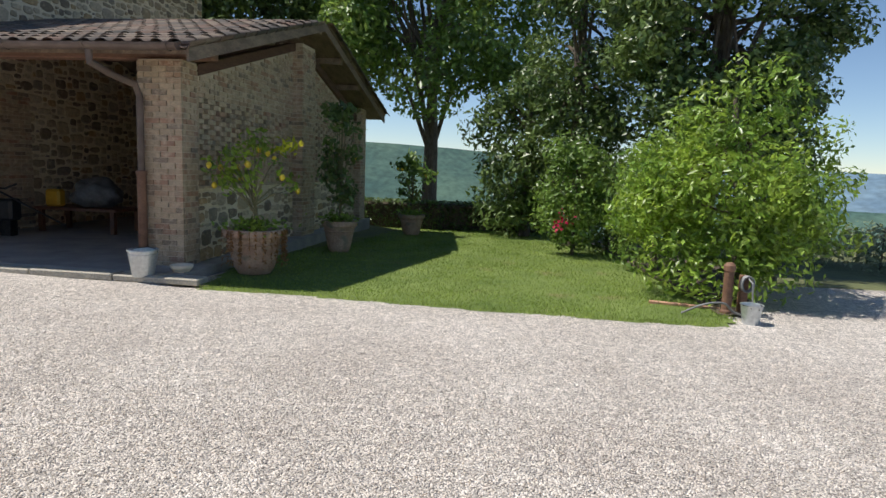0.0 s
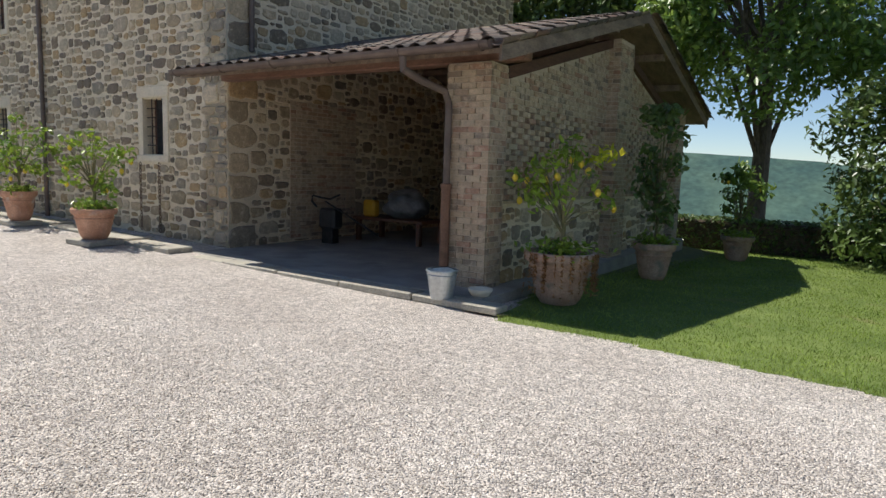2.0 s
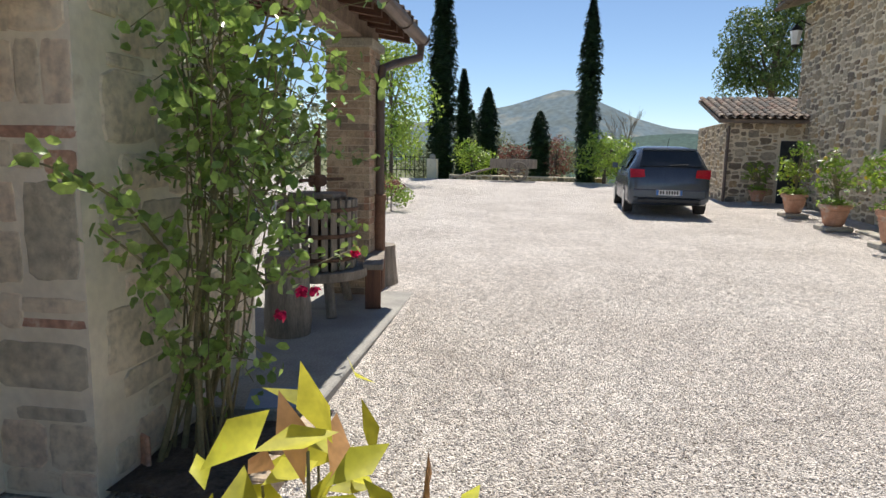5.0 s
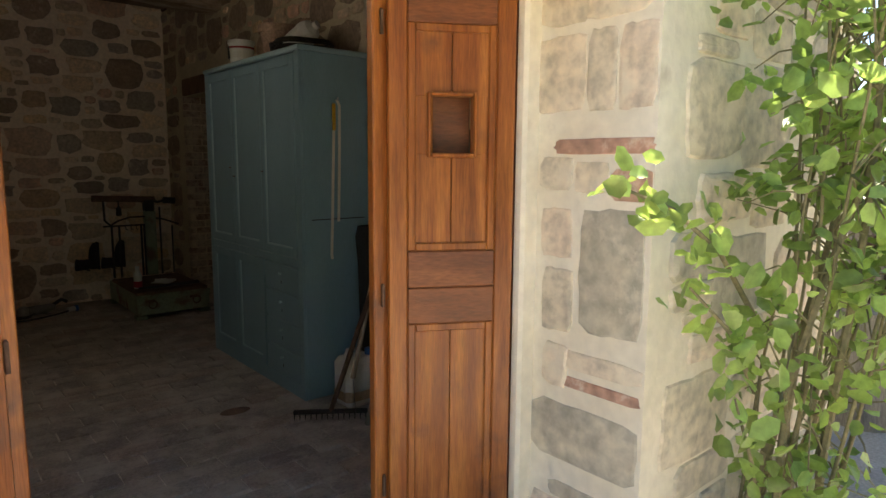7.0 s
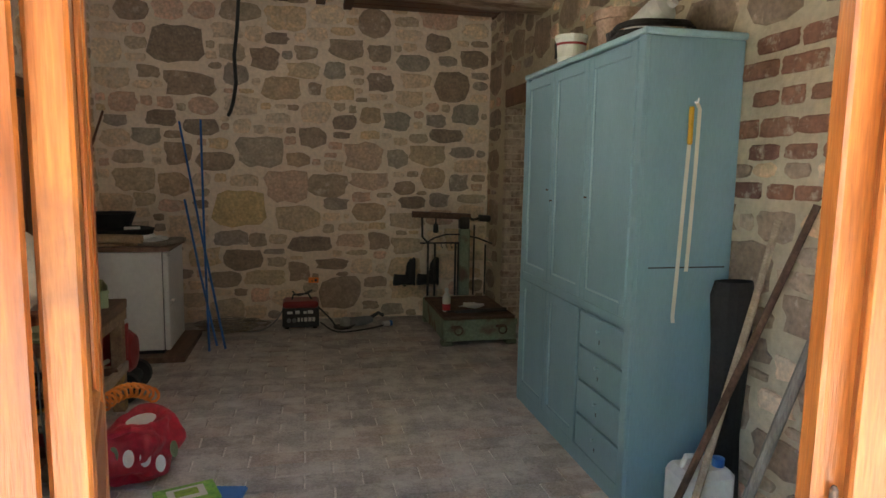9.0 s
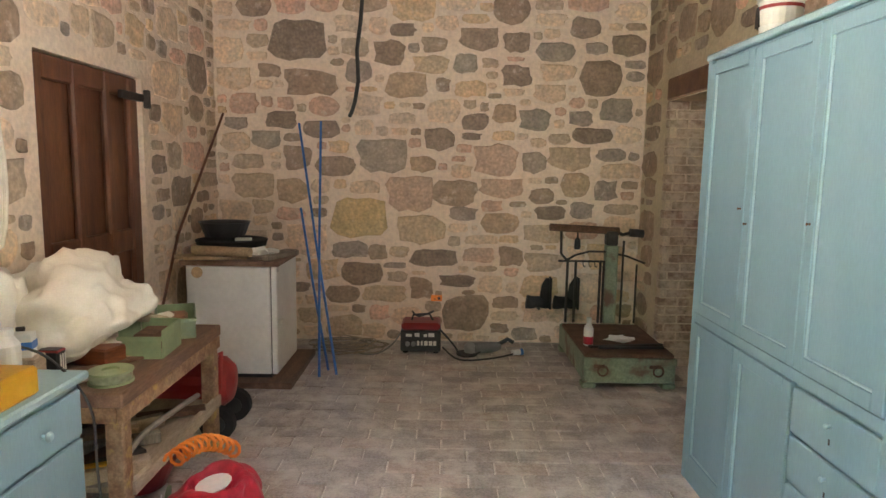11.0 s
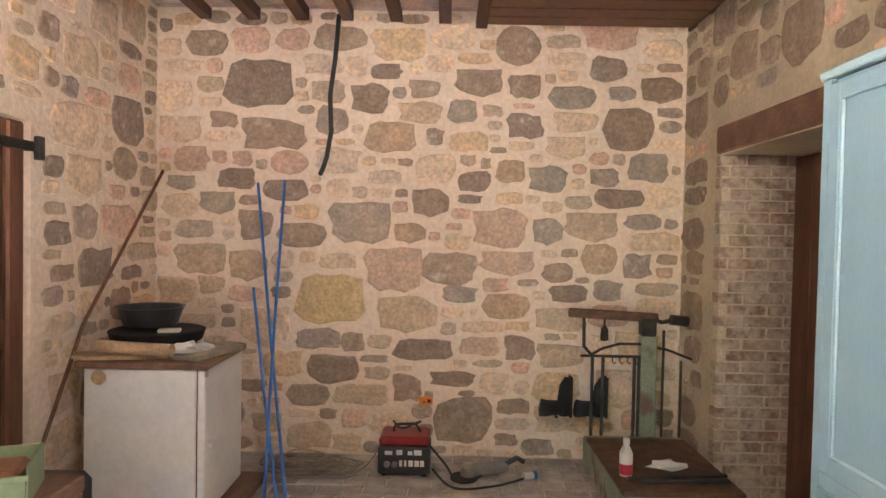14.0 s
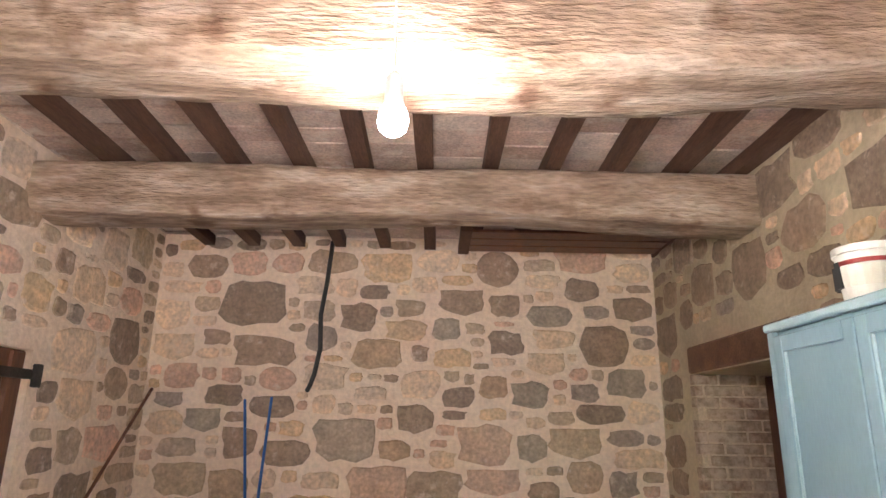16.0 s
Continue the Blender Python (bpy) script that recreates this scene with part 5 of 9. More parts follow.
def lattice_bay(y0, y1, z_foot, seed, singles):
    """One bay of the gable wall: rubble foot, pierced brickwork, plain brick above up to the roof."""
    rng = random.Random(seed)
    ob = thing("lattice_wall", (0, 0, 0), "brick wall with a pierced lattice panel above a stone foot", "wall", "lattice bays", "structure")
    ob.matrix_world = MH
    X = -0.05
    part("foot", boxed((X - 0.26, y0, -0.3), (X, y1, 1.04), 0), M["mortar_out"], ob, "rubble stone foot of the wall")
    joined_pieces("stone_work", STONES, [(a, z - 0.3, w, h) for a, z, w, h in rubble(y1 - y0, 1.3, OUT, seed, cell=0.02, gap=0.005)], pose(X, y0, 0, 0, 0, 90), M["stone_out_i"], ob, "", 0.02)
    part("sill_course", boxed((X - 0.26, y0, 1.04), (X + 0.03, y1, 1.075), 0.004), M["brick"], ob)
    rows = 17
    pool = mesh_of("brick", boxed((-0.13, -0.102, 0.003), (0.0, 0.102, 0.0635), 0.002), M["brick"])
    fv, ff = [], []

    def add(A, B):
        i0 = len(fv)
        fv.extend((x, y, z) for x in (A[0], B[0]) for y in (A[1], B[1]) for z in (A[2], B[2]))
        ff.extend(tuple(i0 + k for k in f) for f in ((0, 1, 3, 2), (4, 6, 7, 5), (0, 4, 5, 1), (2, 3, 7, 6), (0, 2, 6, 4), (1, 5, 7, 3)))

    ya, yb = y0 + 0.12, y1 - 0.12
    count = int((yb - ya) / 0.29)
    step = (yb - ya) / count
    for r in range(rows):
        z = 1.078 + r * 0.0665
        for k in range(count + 1):
            y = ya + (k + (0.5 if r % 2 else 0)) * step
            if y > yb:
                continue
            if singles:
                b = new("brick", pool)
                b.parent = ob
                b.matrix_basis = pose(X + rng.uniform(-0.004, 0.004), y, z, 0, 0, rng.uniform(-1, 1))
            else:
                add((X - 0.13, y - 0.102, z + 0.003), (X, y + 0.102, z + 0.0635))
        add((X - 0.13, y0, z + 0.003), (X, y0 + 0.1, z + 0.0635))
        add((X - 0.13, y1 - 0.1, z + 0.003), (X, y1, z + 0.0635))
    part("backing_strip", boxed((X - 0.12, y0, 1.075), (X - 0.012, y0 + 0.09, 2.2), 0), M["mortar_brick"], ob)
    part("backing_strip", boxed((X - 0.12, y1 - 0.09, 1.075), (X - 0.012, y1, 2.2), 0), M["mortar_brick"], ob)
    # plain brick above, cut to the roof slope
    r = 0
    bm = bmesh.new()
    def top_at(y):
        return roof_under(y) - 0.34

    bm_p = bmesh.new()
    t0, t1 = top_at(y0), top_at(y1)
    v = [bm_p.verts.new(p) for p in ((X - 0.12, y0, t0 + 0.003), (X + 0.05, y0, t0 + 0.003), (X + 0.05, y1, t1 + 0.003), (X - 0.12, y1, t1 + 0.003), (X - 0.12, y0, t0 + 0.14), (X + 0.05, y0, t0 + 0.14), (X + 0.05, y1, t1 + 0.14), (X - 0.12, y1, t1 + 0.14))]
    for q in ((0, 3, 2, 1), (4, 5, 6, 7), (0, 1, 5, 4), (1, 2, 6, 5), (2, 3, 7, 6), (3, 0, 4, 7)):
        bm_p.faces.new([v[i] for i in q])
    part("top_plank", bm_p, M["rafter"], ob, "dark sloping plank on the brickwork")
    v = [bm.verts.new(p) for p in ((X - 0.12, y0, 2.21), (X - 0.012, y0, 2.21), (X - 0.012, y1, 2.21), (X - 0.12, y1, 2.21), (X - 0.12, y0, t0), (X - 0.012, y0, t0), (X - 0.012, y1, t1), (X - 0.12, y1, t1))]
    for q in ((0, 3, 2, 1), (4, 5, 6, 7), (0, 1, 5, 4), (1, 2, 6, 5), (2, 3, 7, 6), (3, 0, 4, 7)):
        bm.faces.new([v[i] for i in q])
    part("mortar_core", bm, M["mortar_brick"], ob)
    z = 2.212
    while z < max(t0, t1):
        y = y0 - (0.12 if r % 2 else 0)
        while y < y1:
            a, b = max(y + 0.005, y0), min(y + 0.24, y1)
            if b - a > 0.04 and z + 0.06 < min(top_at(a), top_at(b)):
                add((X - 0.06, a, z + 0.004), (X + rng.uniform(-0.003, 0.004), b, z + 0.062))
            y += 0.25
        z += BRICK_H
        r += 1
    j = new("brick_work", raw_mesh("brick_work", fv, ff, M["brick_i"]))
    j.parent = ob
    j["kind"] = "stuff"


RIDGE, EAVE, RY = 3.84, 2.56, 4.05      # underside of the roof


def roof_under(y):
    return RIDGE - (RIDGE - EAVE) / 4.75 * abs(y - RY) - 0.06


lattice_bay(0.40, 3.74, 1.04, 81, True)
lattice_bay(4.43, 7.74, 1.04, 82, False)
# inner walls of the shelter
inner = setting("shelter_wall_back", boxed((-4.7, 8.0, -0.3), (-0.33, 8.3, 3.0), 0), M["mortar_out"], "stone back wall inside the shelter", "wall", MH)
joined_pieces("stone_work", STONES, rubble(4.3, 2.8, OUT, 55, cell=0.02, gap=0.005), pose(-4.7, 7.995, 0), M["stone_out_i"], inner, "", 0.02)
brickpanel = thing("brick_panel", (0, 0, 0), "plain brick infill on the stone wall inside the shelter", "wall", kind="structure")
brickpanel.matrix_world = MH
fv, ff = [], []
rng = random.Random(5)
for r in range(34):
    y = 1.45 - (0.12 if r % 2 else 0)
    while y < 3.1:
        a, b, z = max(y, 1.45) + 0.005, min(y + 0.24, 3.1), 0.15 + r * 0.068
        if b - a > 0.04:
            i0 = len(fv)
            fv += [(x, yy, zz) for x in (HX1, HX1 + 0.035 + rng.uniform(-0.003, 0.003)) for yy in (a, b) for zz in (z + 0.004, z + 0.062)]
            ff += [tuple(i0 + k for k in f) for f in ((0, 1, 3, 2), (4, 6, 7, 5), (0, 4, 5, 1), (2, 3, 7, 6), (0, 2, 6, 4), (1, 5, 7, 3))]
        y += 0.25
j = new("brick_work", raw_mesh("brick_work", fv, ff, M["brick_i"]))
j.parent = brickpanel
j["kind"] = "stuff"
part("mortar_core", boxed((HX1 + 0.001, 1.45, 0.12), (HX1 + 0.026, 3.1, 2.47), 0), M["mortar_brick"], brickpanel)
floor_s = setting("shelter_floor", boxed((-4.7, -0.45, -0.2), (0.25, 8.2, 0.085), 0.01), M["concrete"], "grey concrete floor of the shelter", "floor", MH)
for k in range(5):
    sl = thing("kerb_stone", hl(-4.2 + k * 1.06, -0.58, 0.0), "flat worn kerb stone at the edge of the shelter", "kerb", "kerb stones", turn=-4)
    part("stone", boxed((-0.52, -0.13, 0), (0.52, 0.125, 0.075 + 0.008 * (k % 2)), 0.012), M["slab"], sl)

# roof of the shelter
LOW, TOP = EAVE, RIDGE
roof_slab("shelter_roof_front", ((-4.72, -0.56, LOW), (0.40, -0.56, LOW), (0.40, RY, TOP), (-4.72, RY, TOP)), 0.05, M["roof_wood"], "boarded roof of the shelter, front slope")
roof_slab("shelter_roof_back", ((-4.72, RY, TOP), (0.40, RY, TOP), (0.40, 8.8, LOW), (-4.72, 8.8, LOW)), 0.05, M["roof_wood"], "boarded roof of the shelter, back slope")
SL = math.atan2(TOP - LOW, 4.75)
tile_roof("shelter_roof_tiles", MH @ pose(-4.66, -0.62, LOW + 0.06), 24, 13, SL, 150, "weathered curved terracotta tiles on the shelter roof", 63)
tile_roof("shelter_roof_tiles", MH @ pose(0.46, 8.86, LOW + 0.06, 0, 0, 180), 24, 13, SL, 0, "weathered curved terracotta tiles on the back slope", 64)
for y0, y1, z0, z1 in ((-0.58, RY, LOW, TOP), (8.82, RY, LOW, TOP)):
    bb = thing("barge_board", hl(0.40, 0, 0), "dark weathered barge board along the gable edge", "board", "barge boards", turn=-4)
    bm = bmesh.new()
    v = [bm.verts.new(p) for p in ((0.002, y0, z0 - 0.08), (0.03, y0, z0 - 0.08), (0.03, y1, z1 - 0.08), (0.002, y1, z1 - 0.08), (0.002, y0, z0 + 0.07), (0.03, y0, z0 + 0.07), (0.03, y1, z1 + 0.07), (0.002, y1, z1 + 0.07))]
    for q in ((0, 3, 2, 1), (4, 5, 6, 7), (0, 1, 5, 4), (1, 2, 6, 5), (2, 3, 7, 6), (3, 0, 4, 7)):
        bm.faces.new([v[i] for i in q])
    bmesh.ops.recalc_face_normals(bm, faces=bm.faces)
    part("board", bm, M["roof_wood"], bb)
# purlins and wall plates
for y, z, h, x0, lab in ((0.18, 2.42, 0.2, -4.7, "red brown eaves beam on the corner pillar"), (RY, 3.52, 0.25, -4.7, "dark ridge beam of the shelter"), (8.0, 2.6, 0.18, -4.7, "dark rear beam of the shelter")):
    pb = thing("purlin", hl(0, y, z + 0.19), lab, "beam", "purlins of the shelter", turn=-4)
    part("timber", boxed((x0, -0.1, -0.0), (0.34, 0.1, min(h, 0.2)), 0.015), M["roof_beam"] if y < 1 else M["roof_wood"], pb)
for y in (1.9, 2.9, 5.3, 6.6):
    z = RIDGE - (RIDGE - EAVE) / 4.75 * abs(y - RY)
    pb = thing("roof_joist", hl(0, y, z - 0.13), "dark roof joist poking out under the gable", "joist", "roof joists", turn=-4)
    part("timber", boxed((-4.7, -0.06, 0), (0.36, 0.06, 0.12), 0.008), M["roof_wood"], pb)
gutter(MH @ pose(-4.78, -0.65, LOW + 0.10), 5.12, "brown half-round gutter along the shelter eave")
downpipe([hl(-0.72, -0.65, LOW + 0.03), hl(-0.72, -0.64, 2.46), hl(-0.64, -0.40, 2.36), hl(-0.52, -0.13, 2.28), hl(-0.50, -0.07, 2.15), hl(-0.50, -0.07, 0.30)], "brown downpipe on the brick pillar", 0.9)

# ---- porch beside the workshop ----
slab_p = setting("porch_slab", boxed((-9.6, -4.0, -0.2), (-1.80, 0.20, 0.085), 0.01), M["concrete"], "worn concrete slab of the porch", "slab")
pier = thing("porch_pillar", (-4.85, -0.42, 0.085), "brick pillar carrying the porch roof", "pillar")
part("mortar_core", boxed((-0.2, -0.2, 0), (0.2, 0.2, 2.35), 0), M["mortar_brick"], pier)
rng = random.Random(91)
for r in range(34):
    z = r * 0.069
    for sd in range(4):
        for k in range(2):
            a, b = (-0.21, 0.0 - 0.004) if k == 0 else (0.004, 0.21)
            if r % 2:
                a, b = (-0.21, -0.09) if k == 0 else (-0.08, 0.21)
            o = 0.21 + rng.uniform(-0.003, 0.003)
            bm = boxed((a, -o, z + 0.004), (b, -o + 0.05, z + 0.063), 0)
            bmesh.ops.rotate(bm, verts=bm.verts, cent=(0, 0, 0), matrix=Matrix.Rotation(sd * math.pi / 2, 3, "Z"))
            part("brick", bm, M["brick"], pier)
part("capital", boxed((-0.25, -0.25, 2.35), (0.25, 0.25, 2.43), 0.01), M["slab"], pier)
pbm = thing("porch_beam", (0, 0, 0), "old timber beam of the porch roof", "beam")
part("timber", boxed((-5.3, -0.55, 2.43 + 0.085), (-0.96, -0.28, 2.68 + 0.085), 0.02), M["roof_wood"], pbm)
bm = bmesh.new()
v = [bm.verts.new(p) for p in ((-5.62, 0.05, 2.70), (-1.98, 0.05, 2.70), (-1.98, -4.3, 3.5), (-5.62, -4.3, 3.5), (-5.62, 0.05, 2.75), (-1.98, 0.05, 2.75), (-1.98, -4.3, 3.55), (-5.62, -4.3, 3.55))]
for q in ((0, 1, 2, 3), (7, 6, 5, 4), (0, 4, 5, 1), (1, 5, 6, 2), (2, 6, 7, 3), (3, 7, 4, 0)):
    bm.faces.new([v[i] for i in q])
setting("porch_roof", bm, M["roof_wood"], "boarded porch roof", "roof")
for i in range(11):
    x = -5.5 + i * 0.32
    raf = thing("porch_rafter", (x, 0, 0), "dark rafter end under the porch eave", "rafter", "porch rafters")
    bm = bmesh.new()
    v = [bm.verts.new(p) for p in ((-0.035, 0.0, 2.61), (0.035, 0.0, 2.61), (0.035, -4.2, 3.38), (-0.035, -4.2, 3.38), (-0.035, 0.0, 2.705), (0.035, 0.0, 2.705), (0.035, -4.2, 3.475), (-0.035, -4.2, 3.475))]
    for q in ((0, 3, 2, 1), (4, 5, 6, 7), (0, 1, 5, 4), (1, 2, 6, 5), (2, 3, 7, 6), (3, 0, 4, 7)):
        bm.faces.new([v[k] for k in q])
    part("timber", bm, M["rafter"], raf)
tile_roof("porch_roof_tiles", pose(-5.55, 0.05, 2.76) @ pose(0, 0, 0, 0, 0, 0) @ Matrix.Diagonal((1, -1, 1, 1)), 16, 4, math.atan2(0.8, 4.6), 0, "curved terracotta tiles at the porch eave", 65)
gutter(pose(-5.68, 0.11, 2.68), 3.9, "grey brown gutter along the porch eave")
downpipe([(-5.58, 0.11, 2.62), (-5.58, 0.10, 2.48), (-5.2, -0.10, 2.36), (-4.95, -0.16, 2.28), (-4.92, -0.17, 2.15), (-4.92, -0.17, 0.10)], "brown downpipe on the porch pillar", 0.9)
# planted bed at the corner
bm = bmesh.new()
sheet(bm, steps(-1.79, -0.98, 8), steps(-0.41, 0.16, 6), lambda x, y: 0.03 + 0.02 * noise.noise(Vector((x * 6, y * 6, 0))))
setting("rose_bed", bm, M["soil"], "small soil bed at the wall corner", "soil")
rim = thing("bed_rim", (-1.74, 0.2, 0), "low brick rim around the rose bed", "rim")
for k in range(4):
    part("brick", boxed((-0.06 + k * 0.25, -0.03, -0.02), (0.17 + k * 0.25, 0.08, 0.095), 0.008), M["brick"], rim)
cover = thing("drain_cover", (-1.95, -0.06, 0.085), "blue grey metal sheet lying on the slab", "metal sheet", turn=18)
part("sheet", boxed((-0.15, -0.15, 0.001), (0.15, 0.15, 0.009), 0.001), M["blue_sheet"], cover)
# ---- things in the workshop ----
# tall blue cabinet
cab = thing("cabinet", (-1.59, -3.565, 0), "tall duck egg blue painted cabinet with panelled doors and drawers", "cabinet")
CW, CD, CH = 1.47, 0.475, 2.13       # along y, depth, height
y0, y1 = -CW / 2, CW / 2
part("body", boxed((0, y0, 0), (CD - 0.022, y1, CH - 0.03), 0.004), M["cabinet"], cab)
part("cornice", boxed((-0.005, y0 - 0.012, CH - 0.029), (CD + 0.006, y1 + 0.012, CH), 0.006), M["cab_edge"], cab)
part("side_seam", boxed((0.03, y1, 1.113), (CD - 0.07, y1 + 0.0015, 1.119), 0), M["black_plastic"], cab)
part("corner_post", boxed((CD - 0.0215, y1 - 0.055, 0), (CD - 0.001, y1 + 0.002, CH - 0.03), 0.003), M["cabinet"], cab)
part("corner_post", boxed((CD - 0.0215, y0, 0), (CD - 0.001, y0 + 0.04, CH - 0.03), 0.003), M["cabinet"], cab)
part("plinth", boxed((CD - 0.0215, y0 + 0.041, 0), (CD - 0.004, y1 - 0.056, 0.09), 0.002), M["cabinet"], cab)
part("mid_rail", boxed((CD - 0.0215, y0 + 0.041, 0.83), (CD - 0.003, y1 - 0.056, 0.875), 0.002), M["cabinet"], cab)


def panel_door(parent, ya, yb, za, zb, knob=None):
    """A framed door on the cabinet's front."""
    x = CD - 0.0215
    d = part("door", boxed((x, ya + 0.003, za), (x + 0.012, yb - 0.003, zb), 0.001), M["cabinet"], parent)
    f = 0.055
    part("door_frame", boxed((x + 0.0125, ya + 0.003, za), (x + 0.025, ya + f, zb), 0.003), M["cabinet"], d)
    part("door_frame", boxed((x + 0.0125, yb - f, za), (x + 0.025, yb - 0.003, zb), 0.003), M["cabinet"], d)
    part("door_frame", boxed((x + 0.0125, ya + f, za), (x + 0.025, yb - f, za + f), 0.003), M["cabinet"], d)
    part("door_frame", boxed((x + 0.0125, ya + f, zb - f), (x + 0.025, yb - f, zb), 0.003), M["cabinet"], d)
    # paler bead along the bottom and one side of the panel
    bm = bmesh.new()
    box(bm, (x + 0.0125, ya + f, za + f), (x + 0.021, ya + f + 0.012, zb - f), 0.003)
    box(bm, (x + 0.0125, ya + f + 0.012, za + f), (x + 0.021, yb - f, za + f + 0.01), 0.003)
    part("bead", bm, M["cab_edge"], d, "pale bead along two sides")
    if knob:
        part("key", turned(((0.005, 0), (0.003, 0.006), (0.006, 0.012), (0.0, 0.016)), 10, (0, 0, 0)), M["rust_iron"], d).matrix_basis = pose(x + 0.025, knob[0], knob[1], 0, 90, 0)
    return d


ws = [y0 + 0.041, y0 + 0.041 + 0.44, y0 + 0.041 + 0.90, y1 - 0.056]
panel_door(cab, ws[0], ws[1], 0.88, CH - 0.05, (ws[1] - 0.03, 1.42))
panel_door(cab, ws[1], ws[2], 0.88, CH - 0.05, (ws[1] + 0.03, 1.36))
panel_door(cab, ws[2], ws[3], 0.88, CH - 0.05, (ws[2] + 0.03, 1.40))
panel_door(cab, ws[0], ws[1], 0.095, 0.825)
panel_door(cab, ws[1], ws[2], 0.095, 0.825)
for k in range(4):
    za = 0.095 + k * 0.183
    x = CD - 0.0215
    dr = part("drawer", boxed((x, ws[2] + 0.006, za), (x + 0.018, ws[3] - 0.004, za + 0.170), 0.004), M["cabinet"], cab)
    part("knob", turned(((0.006, 0), (0.006, 0.01), (0.010, 0.016), (0.008, 0.02), (0.0, 0.022)), 12), M["cab_edge"], dr).matrix_basis = pose(x + 0.018, (ws[2] + ws[3]) / 2, za + 0.115, 0, 90, 0)
    part("keyhole", boxed((x + 0.0182, (ws[2] + ws[3]) / 2 - 0.004, za + 0.05), (x + 0.0195, (ws[2] + ws[3]) / 2 + 0.004, za + 0.07), 0), M["black_plastic"], dr)

# strap hanging on the cabinet's side
strap = thing("measuring_tape", (-1.36, -2.824, 1.83), "long white cloth tape with a yellow handle hung on the cabinet", "tape")
part("hook", tubed([(0, -0.004, 0), (0, 0.02, 0.0), (0, 0.024, 0.015)], 0.004, 6), M["steel"], strap)
part("handle", boxed((0.012, 0.004, -0.18), (0.034, 0.02, -0.02), 0.005), M["yellow"], strap)
bm = bmesh.new()
for pts in (((-0.002, 0.006, 0.0), (-0.018, 0.006, -0.03), (-0.015, 0.006, -0.3), (-0.006, 0.006, -0.62), (-0.002, 0.006, -0.73)), ((0.022, 0.006, -0.18), (0.03, 0.006, -0.4), (0.042, 0.006, -0.75), (0.05, 0.006, -0.93), (0.046, 0.006, -0.96))):
    for p, q in zip(pts, pts[1:]):
        w = 0.009
        v = [bm.verts.new(c) for c in ((p[0] - w, p[1], p[2]), (p[0] + w, p[1], p[2]), (q[0] + w, q[1], q[2]), (q[0] - w, q[1], q[2]))]
        bm.faces.new(v)
        v2 = [bm.verts.new((c.co.x, c.co.y + 0.002, c.co.z)) for c in v]
        bm.faces.new(v2[::-1])
part("ribbon", bm, M["cloth"], strap)

# on top of the cabinet
bk = thing("paint_tub", (-1.24, -3.90, 2.13), "white plastic tub with a red and black label", "tub")
part("tub", turned(((0.075, 0), (0.088, 0.15), (0.094, 0.15), (0.094, 0.172), (0.0, 0.176)), 24), M["white_plastic"], bk)
part("label_band", turned(((0.081, 0.05), (0.0865, 0.11), (0.0863, 0.112)), 24), M["paper"], bk)
bm = bmesh.new()
for k in range(3):
    a = -0.9 + k * 0.35
    box(bm, (math.cos(a) * 0.083 - 0.006, math.sin(a) * 0.083 - 0.012, 0.05), (math.cos(a) * 0.083 + 0.007, math.sin(a) * 0.083 + 0.012, 0.11 + 0.01 * k), 0)
part("print", bm, M["print_black"], bk)
part("red_band", turned(((0.0867, 0.115), (0.089, 0.128)), 24), M["red_metal"], bk)
tp = thing("clay_pot", (-1.40, -3.62, 2.13), "old terracotta pot standing on the cabinet", "pot")
part("pot", turned(((0.09, 0), (0.13, 0.20), (0.145, 0.20), (0.145, 0.25), (0.125, 0.25), (0.11, 0.05)), 24), M["terracotta_old"], tp)
cw = thing("wire_coil", (-1.33, -3.16, 2.13), "coil of dark wire lying on the cabinet", "wire coil")
for k in range(6):
    bm = bmesh.new()
    r = 0.19 - 0.012 * (k % 3)
    tube(bm, [(r * math.cos(t * 0.3), r * math.sin(t * 0.3), 0.012 + 0.013 * k + 0.004 * math.sin(t)) for t in range(22)], 0.006, 5, False)
    part("turn", bm, M["iron"], cw)
cn = thing("plastic_canister", (-1.33, -3.33, 2.20), "white plastic bottle lying tilted on the coil of wire", "bottle", turn=20)
bm = bmesh.new()
lathe(bm, ((0.03, 0), (0.075, 0.01), (0.078, 0.17), (0.06, 0.21), (0.025, 0.235), (0.025, 0.26), (0.0, 0.262)), 20)
bmesh.ops.rotate(bm, verts=bm.verts, cent=(0, 0, 0), matrix=Matrix.Rotation(radians(-62), 3, "X"))
part("bottle", bm, M["white_plastic"], cn)
hd = thing("plastic_bowl", (-1.40, -3.52, 2.13), "dark plastic bowl beside the clay pot", "bowl")
part("bowl", turned(((0.05, 0), (0.11, 0.06), (0.12, 0.12), (0.112, 0.12), (0.1, 0.06), (0.0, 0.012)), 20), M["black_plastic"], hd)


# tools leaning in the corner beside the cabinet
def pole(name, a, b, r, mat, label, cat, head=None):
    a, b = Vector(a), Vector(b)
    ob = thing(name, tuple(a), label, cat)
    d = b - a
    part("shaft", tubed([(0, 0, 0), d * 0.35 + Vector((0.004, 0.003, 0)), d * 0.7 - Vector((0.003, 0, 0)), d], [r, r * 1.05, r, r * 0.95], 8), mat, ob)
    return ob


